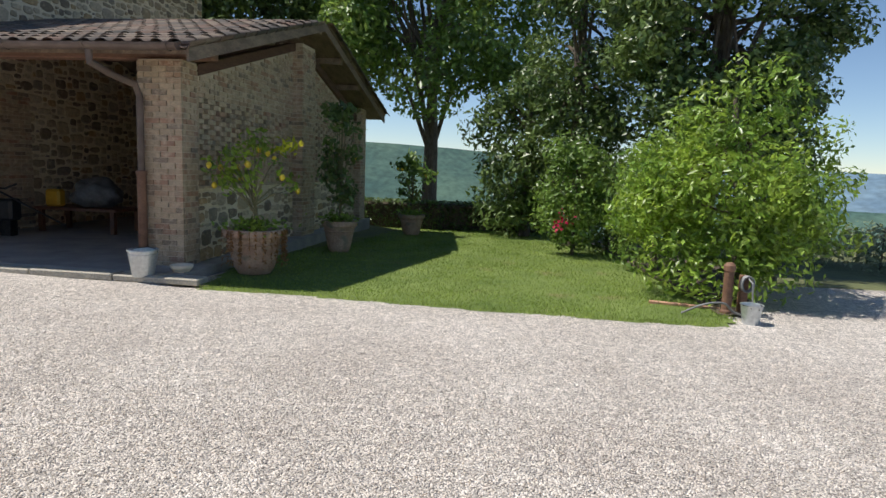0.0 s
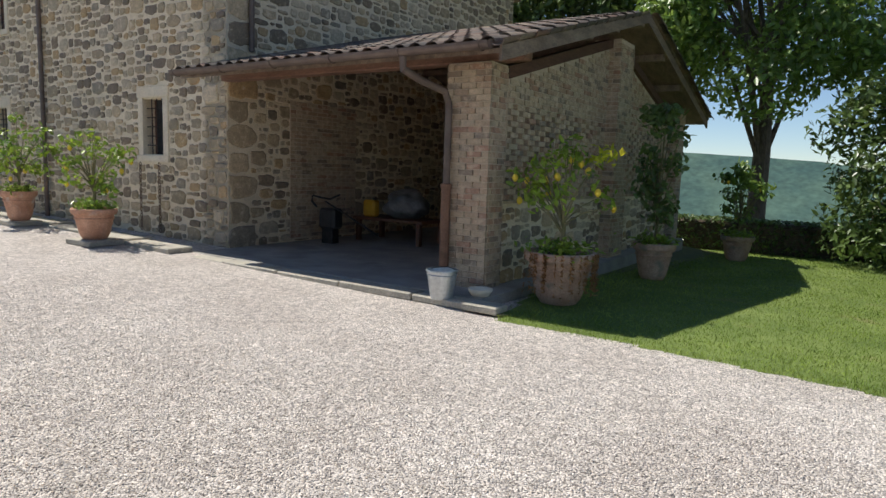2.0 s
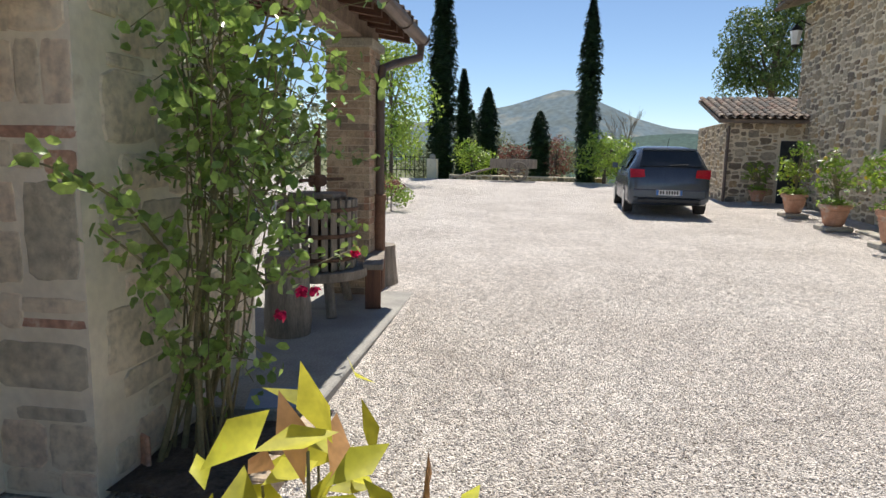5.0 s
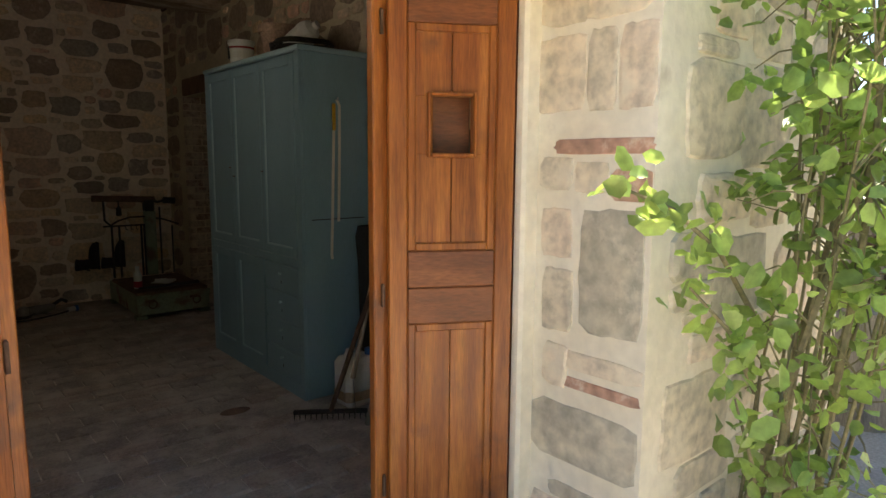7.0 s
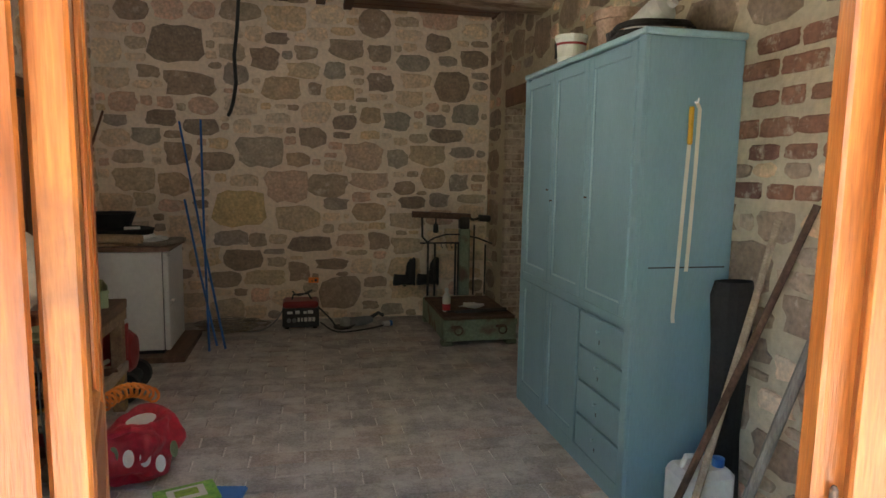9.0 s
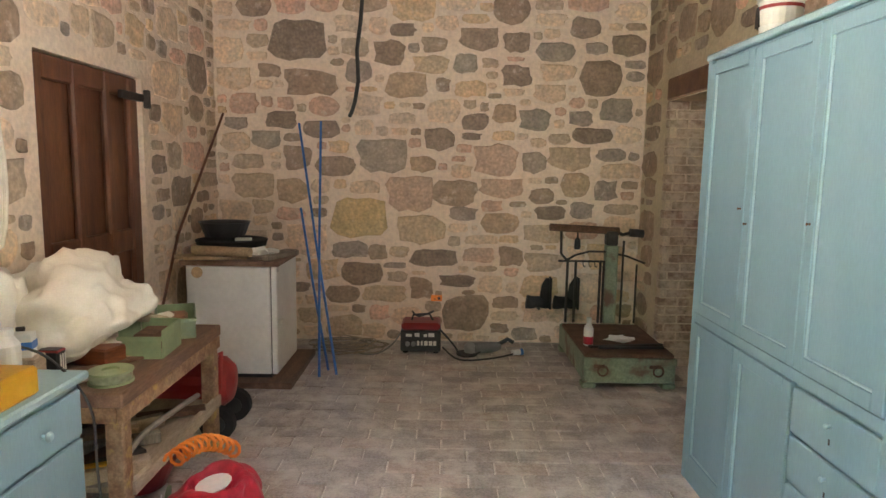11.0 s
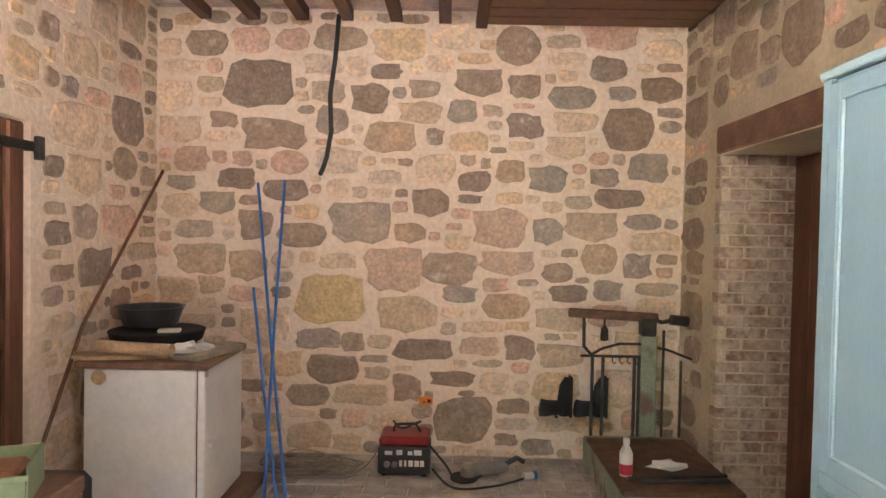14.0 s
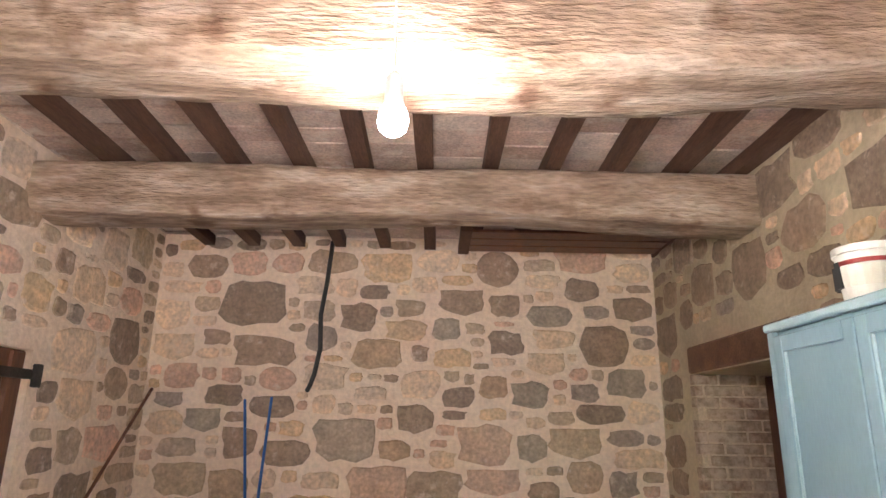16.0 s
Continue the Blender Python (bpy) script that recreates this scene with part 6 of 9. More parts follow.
rk = pole("rake", (-1.10, -2.50, 0.045), (-1.56, -2.33, 1.42), 0.014, M["rust_iron"], "iron rake leaning against the wall", "rake")
bm = bmesh.new()
box(bm, (-0.21, -0.012, -0.012), (0.21, 0.012, 0.012), 0.003)
for k in range(14):
    tube(bm, [(-0.2 + k * 0.031, 0, 0), (-0.2 + k * 0.031, 0.02, -0.04)], [0.006, 0.002], 5)
bmesh.ops.rotate(bm, verts=bm.verts, cent=(0, 0, 0), matrix=Matrix.Rotation(radians(-35), 3, "Z"))
part("head", bm, M["iron"], rk)
pole("wooden_pole", (-1.22, -2.30, 0.0), (-1.57, -1.98, 1.82), 0.019, M["grey_wood"], "long grey wooden pole leaning in the corner", "pole")
pole("wooden_pole", (-1.30, -2.12, 0.0), (-1.57, -1.85, 1.62), 0.017, M["grey_wood"], "grey wooden handle leaning in the corner", "pole")
sp = pole("spade", (-1.20, -2.42, 0.24), (-1.56, -2.52, 1.35), 0.015, M["raw_wood"], "spade with a worn wooden handle leaning on the wall", "spade")
bm = bmesh.new()
for sgn in (0, 0.004):
    v = [bm.verts.new(p) for p in ((-0.09, sgn, 0.02), (0.09, sgn, 0.02), (0.085, sgn + 0.01, -0.16), (0, sgn + 0.015, -0.24), (-0.085, sgn + 0.01, -0.16))]
    bm.faces.new(v if sgn else v[::-1])
bmesh.ops.rotate(bm, verts=bm.verts, cent=(0, 0, 0), matrix=Matrix.Rotation(radians(60), 3, "Z"))
part("blade", bm, M["iron"], sp)
bt = thing("rubber_waders", (-1.50, -2.70, 0.0), "black rubber waders hanging beside the cabinet", "waders")
bm = bmesh.new()
lathe(bm, ((0.06, 0.0), (0.085, 0.1), (0.075, 0.4), (0.09, 0.8), (0.10, 1.02), (0.085, 1.08), (0.05, 1.06)), 14, (0.0, 0.03, 0), 0.6, 0.08)
part("leg", bm, M["rubber"], bt)
jc = thing("jerry_can", (-1.36, -2.62, 0), "white jerry can with blue cap half full of amber liquid", "jerry can")
part("can", boxed((-0.125, -0.09, 0), (0.125, 0.09, 0.30), 0.03), M["white_plastic"], jc)
part("liquid_band", boxed((-0.127, -0.092, 0.02), (0.127, 0.092, 0.13), 0.028), M["card"], jc, "amber liquid showing through")
part("cap", turned(((0.026, 0.30), (0.026, 0.335), (0.0, 0.34)), 14, (-0.07, 0.02, 0)), M["blue"], jc)
part("handle", tubed([(-0.02, 0, 0.295), (0.0, 0, 0.34), (0.07, 0, 0.345), (0.09, 0, 0.295)], 0.012, 8), M["white_plastic"], jc)
sh = thing("wall_shelf", (-1.59, -1.62, 1.16), "small ledge in the wall holding a dark cloth and a bottle", "shelf")
part("ledge", boxed((0, -0.2, 0), (0.10, 0.2, 0.03), 0.004), M["slab"], sh)
bb = thing("spray_bottle", (-1.54, -1.50, 1.19), "blue bottle with a white cap standing on the ledge", "bottle")
part("bottle", turned(((0.028, 0), (0.032, 0.12), (0.014, 0.17), (0.014, 0.19)), 16), M["blue"], bb)
part("cap", turned(((0.016, 0.191), (0.016, 0.23), (0.0, 0.235)), 12), M["white_plastic"], bb)
rg = thing("rag", (-1.54, -1.72, 1.19), "crumpled dark rag on the ledge", "rag")
bm = bmesh.new()
lump(bm, (0, 0, 0.035), (0.045, 0.09, 0.04), 4, 0.6)
part("cloth", bm, M["leather"], rg)
pd = thing("wooden_paddle", (-1.10, -1.42, 0.40), "round wooden stool seat leaning by the door", "stool seat", turn=25)
bm = turned(((0.13, 0), (0.135, 0.01), (0.13, 0.022), (0.0, 0.023)), 24)
bmesh.ops.rotate(bm, verts=bm.verts, cent=(0, 0, 0), matrix=Matrix.Rotation(radians(75), 3, "Y"))
part("seat", bm, M["raw_wood"], pd)
part("leg", tubed([(0.0, 0.04, 0.05), (-0.05, 0.10, -0.40)], 0.012, 8), M["raw_wood"], pd)
part("leg", tubed([(0.0, -0.04, 0.05), (-0.05, -0.08, -0.40)], 0.012, 8), M["raw_wood"], pd)

# platform scale in the back corner
sc = thing("platform_scale", (-1.215, -6.10, 0), "old green platform scale with an iron balance beam", "scale")
part("base", boxed((-0.33, -0.50, 0.04), (0.33, 0.52, 0.235), 0.012), M["green_paint"], sc)
part("top_plate", boxed((-0.31, -0.36, 0.236), (0.335, 0.53, 0.265), 0.006), M["rust_iron"], sc, "rusty steel platform")
part("rim_band", boxed((-0.335, 0.521, 0.18), (0.335, 0.528, 0.232), 0.002), M["green_paint"], sc)
for x in (-0.29, 0.29):
    for y in (-0.44, 0.46):
        part("foot", boxed((x - 0.05, y - 0.05, 0), (x + 0.05, y + 0.05, 0.039), 0.006), M["green_paint"], sc)
for x in (-0.2, 0.2):
    bm = bmesh.new()
    tube(bm, [(x + 0.036 * math.cos(t), 0.536, 0.14 + 0.036 * math.sin(t)) for t in [k * math.tau / 14 for k in range(15)]], 0.007, 6, False)
    part("ring_handle", bm, M["rust_iron"], sc)
    part("handle_plate", boxed((x - 0.015, 0.528, 0.16), (x + 0.065, 0.535, 0.185), 0.002), M["rust_iron"], sc)
part("column", boxed((-0.125, -0.46, 0.266), (-0.02, -0.38, 0.94), 0.008), M["green_paint"], sc)
part("column_head", boxed((-0.115, -0.47, 0.94), (-0.02, -0.37, 1.06), 0.01), M["iron"], sc)
part("beam", tubed([(0.46, -0.42, 1.085), (-0.13, -0.42, 1.06)], 0.032, 8), M["rust_iron"], sc, "balance beam")
part("beam_arm", tubed([(-0.1, -0.42, 1.06), (-0.16, -0.42, 1.03), (-0.20, -0.42, 1.04), (-0.24, -0.42, 1.05)], 0.014, 8), M["iron"], sc)
part("counterweight", tubed([(-0.22, -0.42, 1.05), (-0.335, -0.42, 1.04)], 0.035, 12), M["iron"], sc)
part("hanger", tubed([(0.36, -0.42, 1.07), (0.355, -0.42, 0.86), (0.30, -0.42, 0.80)], 0.011, 6), M["iron"], sc)
part("poise", turned(((0.02, 0.9), (0.028, 0.91), (0.024, 0.98), (0.008, 1.0), (0.006, 1.06)), 12, (0.22, -0.42, 0)), M["iron"], sc)
for x in (0.30, 0.23, -0.01, 0.02):
    part("upright", tubed([(x, -0.40, 0.266), (x, -0.40, 0.80)], 0.011, 6), M["iron"], sc)
for x in (-0.17, -0.29):
    part("upright", tubed([(x, -0.40, 0.266), (x, -0.40, 0.78 + 0.2 * (x > -0.2))], 0.009, 6), M["iron"], sc)
part("top_bar", tubed([(0.38, -0.40, 0.80), (-0.04, -0.40, 0.80)], 0.009, 6), M["iron"], sc)
part("arch", tubed([(0.32, -0.40, 0.80), (0.24, -0.40, 0.85), (0.12, -0.40, 0.885), (-0.02, -0.40, 0.885), (-0.2, -0.40, 0.85), (-0.36, -0.40, 0.79)], 0.009, 6), M["iron"], sc)
for k in range(4):
    x = 0.17 - k * 0.05
    part("hook", tubed([(x, -0.395, 0.80), (x, -0.385, 0.765), (x - 0.012, -0.385, 0.752), (x - 0.02, -0.385, 0.765)], 0.004, 5), M["iron"], sc)
bo = thing("liquid_bottle", (-0.955, -5.80, 0.265), "clear bottle of red fluid with a white cap", "bottle")
part("bottle", turned(((0.033, 0), (0.036, 0.02), (0.036, 0.13), (0.016, 0.17), (0.016, 0.18)), 18), M["white_plastic"], bo)
part("fluid", turned(((0.0365, 0.012), (0.0368, 0.07)), 18), M["red_fabric"], bo, "red fluid in the lower half")
part("label_band", turned(((0.0365, 0.08), (0.0367, 0.125)), 18), M["paper"], bo)
part("cap", turned(((0.019, 0.18), (0.019, 0.21), (0.0, 0.212)), 12), M["white_plastic"], bo)
tl = thing("hedge_shears", (-1.22, -5.74, 0.270), "dark long-handled tools lying on the scale", "tool", turn=8)
part("blade", boxed((-0.30, -0.03, 0.0), (0.28, 0.0, 0.016), 0.003), M["iron"], tl)
part("handle", tubed([(-0.26, 0.08, 0.012), (0.22, 0.03, 0.012)], 0.012, 8), M["black_plastic"], tl)
pbg = thing("plastic_bag", (-1.22, -5.90, 0.268), "crumpled clear plastic bag on the scale", "plastic bag")
bm = bmesh.new()
lump(bm, (0, 0, 0.02), (0.11, 0.06, 0.025), 9, 0.7)
part("film", bm, M["white_plastic"], pbg)
# pair of boots hung behind the scale
for dx in (0.0, -0.24):
    bt2 = thing("work_boot", (-0.80 + dx, -6.60, 0.42), "old dark work boot hung sideways behind the scale", "boot", "work boots")
    bt2.matrix_world = pose(-0.80 + dx, -6.60, 0.42, 0, 90, 0)
    bm = bmesh.new()
    tube(bm, [(0, 0, 0.05), (0, 0, 0.12), (0.005, 0, 0.17), (0.0, 0, 0.21)], [0.050, 0.050, 0.056, 0.060], 12)
    tube(bm, [(0.05, 0, 0.045), (-0.06, 0, 0.05), (-0.15, 0, 0.042), (-0.21, 0, 0.030)], [0.040, 0.047, 0.042, 0.018], 10)
    part("upper", bm, M["rubber"], bt2, "black rubber upper", True)
    part("sole", boxed((-0.22, -0.042, -0.002), (0.06, 0.042, 0.018), 0.006), M["rubber"], bt2)
    part("peg", tubed([(0.075, -0.195, 0.10), (0.060, 0.02, 0.10)], 0.010, 6), M["iron"], bt2)

# welder, grinder and cables along the back wall
wl = thing("welder", (0.325, -6.50, 0), "red and black arc welder with white lettering and a handle", "welder")
part("case", boxed((-0.17, -0.13, 0.02), (0.17, 0.13, 0.20), 0.01), M["black_plastic"], wl)
part("hood", boxed((-0.165, -0.13, 0.201), (0.165, 0.128, 0.265), 0.02), M["red_metal"], wl, "red sheet metal hood")
part("handle", tubed([(0.08, 0.0, 0.265), (0.07, 0.0, 0.31), (-0.07, 0.0, 0.32), (-0.1, 0, 0.265)], 0.01, 8), M["black_plastic"], wl)
for k, (x, w) in enumerate(((0.10, 0.05), (0.03, 0.04), (-0.04, 0.03), (-0.09, 0.05))):
    part("print_bar", boxed((x - w / 2, 0.1305, 0.15), (x + w / 2, 0.132, 0.175 + 0.008 * (k % 2)), 0), M["white_plastic"], wl)
for k, (x, w) in enumerate(((0.02, 0.02), (-0.01, 0.015), (-0.045, 0.03), (-0.085, 0.03), (-0.12, 0.025))):
    part("print_bar", boxed((x - w / 2, 0.1305, 0.075), (x + w / 2, 0.132, 0.115), 0), M["paper"], wl)
for x in (0.11, 0.06):
    part("socket", turned(((0.02, 0), (0.02, 0.02), (0.012, 0.025)), 12), M["grey"], wl).matrix_basis = pose(x, 0.13, 0.09, -90, 0, 0)
for x in (-0.13, 0.13):
    part("foot", boxed((x - 0.02, -0.1, 0), (x + 0.02, 0.1, 0.0195), 0.003), M["rubber"], wl)
gr = thing("angle_grinder", (-0.22, -6.42, 0), "angle grinder lying on the brick floor", "grinder", turn=15)
part("motor", tubed([(0.10, 0, 0.05), (-0.06, 0, 0.05), (-0.14, 0, 0.06)], [0.045, 0.045, 0.032], 12), M["grey"], gr)
part("head", turned(((0.05, 0.01), (0.05, 0.08), (0.03, 0.1)), 14, (0.13, 0, 0)), M["steel"], gr)
part("guard", turned(((0.09, 0.005), (0.09, 0.02), (0.02, 0.022)), 20, (0.16, 0.01, 0)), M["iron"], gr)
part("side_handle", tubed([(-0.12, 0, 0.07), (-0.20, 0.02, 0.12), (-0.25, 0.02, 0.09)], 0.018, 8), M["black_plastic"], gr)
plug = thing("plug", (-0.52, -6.40, 0), "blue and white industrial plug on a black cable", "plug", turn=20)
part("body", tubed([(0.07, 0, 0.025), (-0.03, 0, 0.025)], 0.024, 12), M["white_plastic"], plug)
part("collar", tubed([(0.0, 0, 0.025), (-0.025, 0, 0.025)], 0.028, 12), M["blue"], plug)


def cable(name, pts, r, mat, label):
    ob = thing(name, pts[0], label, "cable", "cables on the workshop floor")
    o = Vector(pts[0])
    fine = []
    P = [Vector(p) - o for p in pts]
    for i in range(len(P) - 1):
        p0, p1, p2, p3 = P[max(i - 1, 0)], P[i], P[i + 1], P[min(i + 2, len(P) - 1)]
        for k in range(5):
            t = k / 5
            fine.append(0.5 * ((2 * p1) + (p2 - p0) * t + (2 * p0 - 5 * p1 + 4 * p2 - p3) * t * t + (3 * p1 - p0 - 3 * p2 + p3) * t ** 3))
    fine.append(P[-1])
    part("lead", tubed(fine, r, 6), mat, ob)
    return ob


cable("cable", [(0.16, -6.42, 0.20), (0.05, -6.34, 0.10), (-0.02, -6.30, 0.012), (-0.12, -6.30, 0.02), (-0.18, -6.36, 0.03)], 0.008, M["black_plastic"], "black lead from the welder to the grinder")
cable("cable", [(0.14, -6.38, 0.06), (0.0, -6.20, 0.010), (-0.25, -6.24, 0.010), (-0.45, -6.36, 0.015), (-0.50, -6.40, 0.03)], 0.008, M["black_plastic"], "black lead with a plug on the floor")
cable("cable", [(0.40, -6.42, 0.36), (0.34, -6.36, 0.33), (0.22, -6.35, 0.38), (0.26, -6.40, 0.34)], 0.007, M["black_plastic"], "black lead wound over the welder handle")
cable("cable", [(0.48, -6.44, 0.20), (0.56, -6.40, 0.08), (0.70, -6.32, 0.01), (0.9, -6.35, 0.012)], 0.006, M["grey"], "grey lead trailing from the welder")
rope = thing("rope_coil", (0.95, -6.44, 0), "loose coil of grey wire and rope on the floor", "rope coil")
rng = random.Random(3)
for k in range(16):
    bm = bmesh.new()
    a, b, ph = rng.uniform(0.14, 0.3), rng.uniform(0.08, 0.15), rng.uniform(0, 6)
    cx, cy = rng.uniform(-0.08, 0.08), rng.uniform(-0.05, 0.05)
    tube(bm, [(cx + a * math.cos(t * 0.35), cy + b * math.sin(t * 0.35), 0.008 + 0.006 * k + 0.010 * math.sin(t * 0.9 + ph)) for t in range(19)], 0.0055, 5, False)
    part("strand", bm, M["grey_wood"] if k % 3 else M["raw_wood"], rope)
so = thing("socket_box", (0.20, -6.795, 0.40), "small orange electrical box set in the stone wall", "socket")
part("box", boxed((-0.05, -0.002, -0.028), (0.05, 0.02, 0.028), 0.004), M["orange"], so)
part("hole", boxed((-0.035, 0.0205, -0.012), (-0.01, 0.022, 0.012), 0), M["black_plastic"], so)
part("hole", boxed((0.01, 0.0205, -0.012), (0.02, 0.022, 0.0), 0), M["black_plastic"], so)
hs = thing("conduit_hose", (0.93, -6.76, 2.0), "black corrugated conduit coming down the back wall", "conduit")
part("tube", tubed([(-0.07, 0.0, 1.12), (-0.05, 0.02, 0.8), (-0.02, 0.03, 0.55), (-0.03, 0.02, 0.3), (0.0, 0.02, 0.12), (0.025, 0.02, 0.04), (0.05, -0.01, 0.0)], 0.017, 8), M["black_plastic"], hs)
for k, (a, b) in enumerate((((0.94, -5.80, 0), (1.42, -6.77, 1.93)), ((1.06, -5.74, 0), (1.23, -6.77, 1.95)), ((1.02, -5.90, 0), (1.33, -6.40, 1.22)))):
    a, b = Vector(a), Vector(b)
    r = thing("blue_rod", tuple(a), "thin bright blue rod leaning on the back wall", "rod", "blue rods")
    part("rod", tubed([(0, 0, 0), (b - a) * 0.5 + Vector((0.006, 0, 0)), b - a], 0.010, 8), M["blue_rod"], r)

# small fridge with clutter on top
fr = thing("fridge", (1.32, -5.56, 0), "white undercounter fridge on a wooden pallet", "fridge")
part("pallet", boxed((-0.12, -0.75, 0), (0.72, 0.10, 0.045), 0.004), M["bench_wood"], fr)
part("body", boxed((0.045, -0.60, 0.075), (0.64, 0.0, 0.86), 0.008), M["white_enamel"], fr)
part("door", boxed((0.0, -0.60, 0.075), (0.04, 0.0, 0.86), 0.008), M["white_enamel"], fr)
part("seal", boxed((0.0405, -0.595, 0.08), (0.0445, -0.004, 0.855), 0), M["black_plastic"], fr)
part("foot_rail", boxed((0.05, -0.58, 0.046), (0.62, -0.02, 0.074), 0), M["black_plastic"], fr)
part("top", boxed((-0.02, -0.62, 0.861), (0.68, 0.02, 0.895), 0.004), M["bench_wood"], fr, "dark worktop board")
part("hinge", boxed((-0.008, -0.03, 0.82), (0.0, 0.004, 0.858), 0.002), M["steel"], fr)
part("handle", boxed((-0.03, -0.10, 0.44), (-0.001, -0.02, 0.47), 0.006), M["white_plastic"], fr)
bm = turned(((0.04, 0), (0.04, 0.0015)), 20)
bmesh.ops.rotate(bm, verts=bm.verts, cent=(0, 0, 0), matrix=Matrix.Rotation(radians(-90), 3, "X"))
part("sticker", bm, M["card"], fr, "round orange sticker").matrix_basis = pose(0.56, 0.0005, 0.81)
for k, (x, y, z, l, w, t, a) in enumerate(((0.42, -0.10, 0.896, 0.5, 0.10, 0.02, 12), (0.50, -0.20, 0.897, 0.55, 0.12, 0.018, 25), (0.10, -0.30, 0.896, 0.1, 0.5, 0.022, -20), (0.02, -0.22, 0.897, 0.06, 0.4, 0.03, -18))):
    bd = thing("board", (1.32 + x, -5.56 + y, z), "offcut of board lying on the fridge top", "board", "boards on the fridge", turn=a)
    part("plank", boxed((-l / 2, -w / 2, 0), (l / 2, w / 2, t), 0.002), M["card"] if k < 2 else M["grey_wood"], bd)
rl = thing("paper_roll", (1.72, -5.63, 0.925), "rolled sheet of grey cardboard on the fridge", "roll", turn=-8)
bm = bmesh.new()
tube(bm, [(0.22, 0, 0.03), (-0.22, 0.02, 0.03)], 0.034, 14, False)
part("roll", bm, M["card"], rl)
hb = thing("rubber_tub", (1.78, -6.02, 0.896), "flat black rubber tub on the fridge", "tub")
part("tub", turned(((0.19, 0), (0.25, 0.04), (0.27, 0.10), (0.25, 0.105), (0.0, 0.08)), 24), M["rubber"], hb)
hb2 = thing("black_bucket", (1.86, -6.10, 1.01), "black builder's bucket stacked on the rubber tub", "bucket")
part("bucket", turned(((0.15, 0), (0.19, 0.11), (0.20, 0.115), (0.18, 0.11), (0.14, 0.01)), 22), M["black_plastic"], hb2)
pw = thing("paper_scrap", (1.64, -5.86, 1.006), "white paper scrap on the black tub", "paper", turn=15)
part("sheet", boxed((-0.06, -0.03, 0), (0.06, 0.03, 0.02), 0.004), M["paper"], pw)
for x, y, s in ((1.50, -5.72, 0.08), (1.60, -5.66, 0.07), (1.42, -5.78, 0.06)):
    cr = thing("plastic_scrap", (x, y, 0.918), "crumpled pale plastic packaging on the fridge", "plastic scrap", "scraps on the fridge")
    bm = bmesh.new()
    lump(bm, (0, 0, s * 0.35), (s, s * 0.6, s * 0.4), x * 10, 0.8)
    part("film", bm, M["white_plastic"], cr)
stick = thing("wooden_stick", (2.13, -5.20, 0.30), "long thin dark stick leaning on the side wall", "stick")
part("stick", tubed([(0.0, 0.0, -0.29), (-0.02, -0.62, 0.75), (-0.10, -1.42, 1.69)], 0.011, 8), M["dark_wood"], stick)

# workbench
wb = thing("workbench", (1.76, -4.02, 0), "oily old workbench with rusty legs and a lower shelf", "workbench")
part("worktop", boxed((-0.40, -0.52, 0.64), (0.40, 0.555, 0.70), 0.006), M["bench_wood"], wb)
part("frame_rail", boxed((-0.398, -0.51, 0.575), (-0.37, 0.545, 0.639), 0.004), M["rusty"], wb, "rusty painted steel rail")
part("apron", boxed((-0.368, 0.530, 0.575), (0.38, 0.548, 0.639), 0.003), M["rusty"], wb)
for x in (-0.35, 0.33):
    for y in (-0.47, 0.50):
        part("leg", boxed((x - 0.035, y - 0.035, 0), (x + 0.035, y + 0.035, 0.572), 0.004), M["rusty"], wb)
part("shelf", boxed((-0.37, -0.5, 0.255), (0.38, 0.48, 0.28), 0.003), M["raw_wood"], wb)
part("shelf_rail", boxed((-0.40, -0.5, 0.25), (-0.371, 0.48, 0.31), 0.003), M["raw_wood"], wb)


def lying(name, at, size, mat, label, cat, group="", turn=0, bevel=0.004):
    ob = thing(name, at, label, cat, group, turn=turn)
    part("body", boxed((-size[0] / 2, -size[1] / 2, 0), (size[0] / 2, size[1] / 2, size[2]), bevel), mat, ob)
    return ob


Z = 0.70
for k, (x, y, s) in enumerate(((1.80, -3.94, (0.25, 0.31, 0.225)), (1.98, -3.60, (0.16, 0.18, 0.22)))):
    sk = thing("cloth_sack", (x, y, Z), "bulging cream cloth bundle on the workbench", "sack", "cloth bundles on the bench")
    bm = bmesh.new()
    lump(bm, (0, 0, s[2]), s, 3 + k, 0.35, 5)
    for v in bm.verts:
        n = noise.noise(v.co * 9 + Vector((k, 0, 0)))
        f = v.co.x * 5 + v.co.z * 9 + 3 * noise.noise(v.co * 4)
        v.co += v.co.normalized() * (0.05 * abs(n) + 0.030 * (1 - abs(math.sin(f * 0.9))) ** 2 + 0.022 * noise.noise(v.co * 16) - 0.05 * abs(noise.noise(v.co * 5 + Vector((4, 1, k)))))
        v.co.z = max(v.co.z, 0.0)
    part("cloth", bm, M["cloth"], sk, smooth=True)
for k, (x, y) in enumerate(((1.72, -4.16), (1.66, -3.94), (1.62, -4.30))):
    sk = thing("cloth_rag", (x, y, Z), "crumpled end of cream cloth on the workbench", "cloth", "cloth on the bench")
    bm = bmesh.new()
    lump(bm, (0, 0, 0.05), (0.12, 0.08, 0.06), 13 + k, 0.7, 3)
    for v in bm.verts:
        v.co.z = max(v.co.z, 0.0)
    part("cloth", bm, M["cloth"], sk, smooth=True)
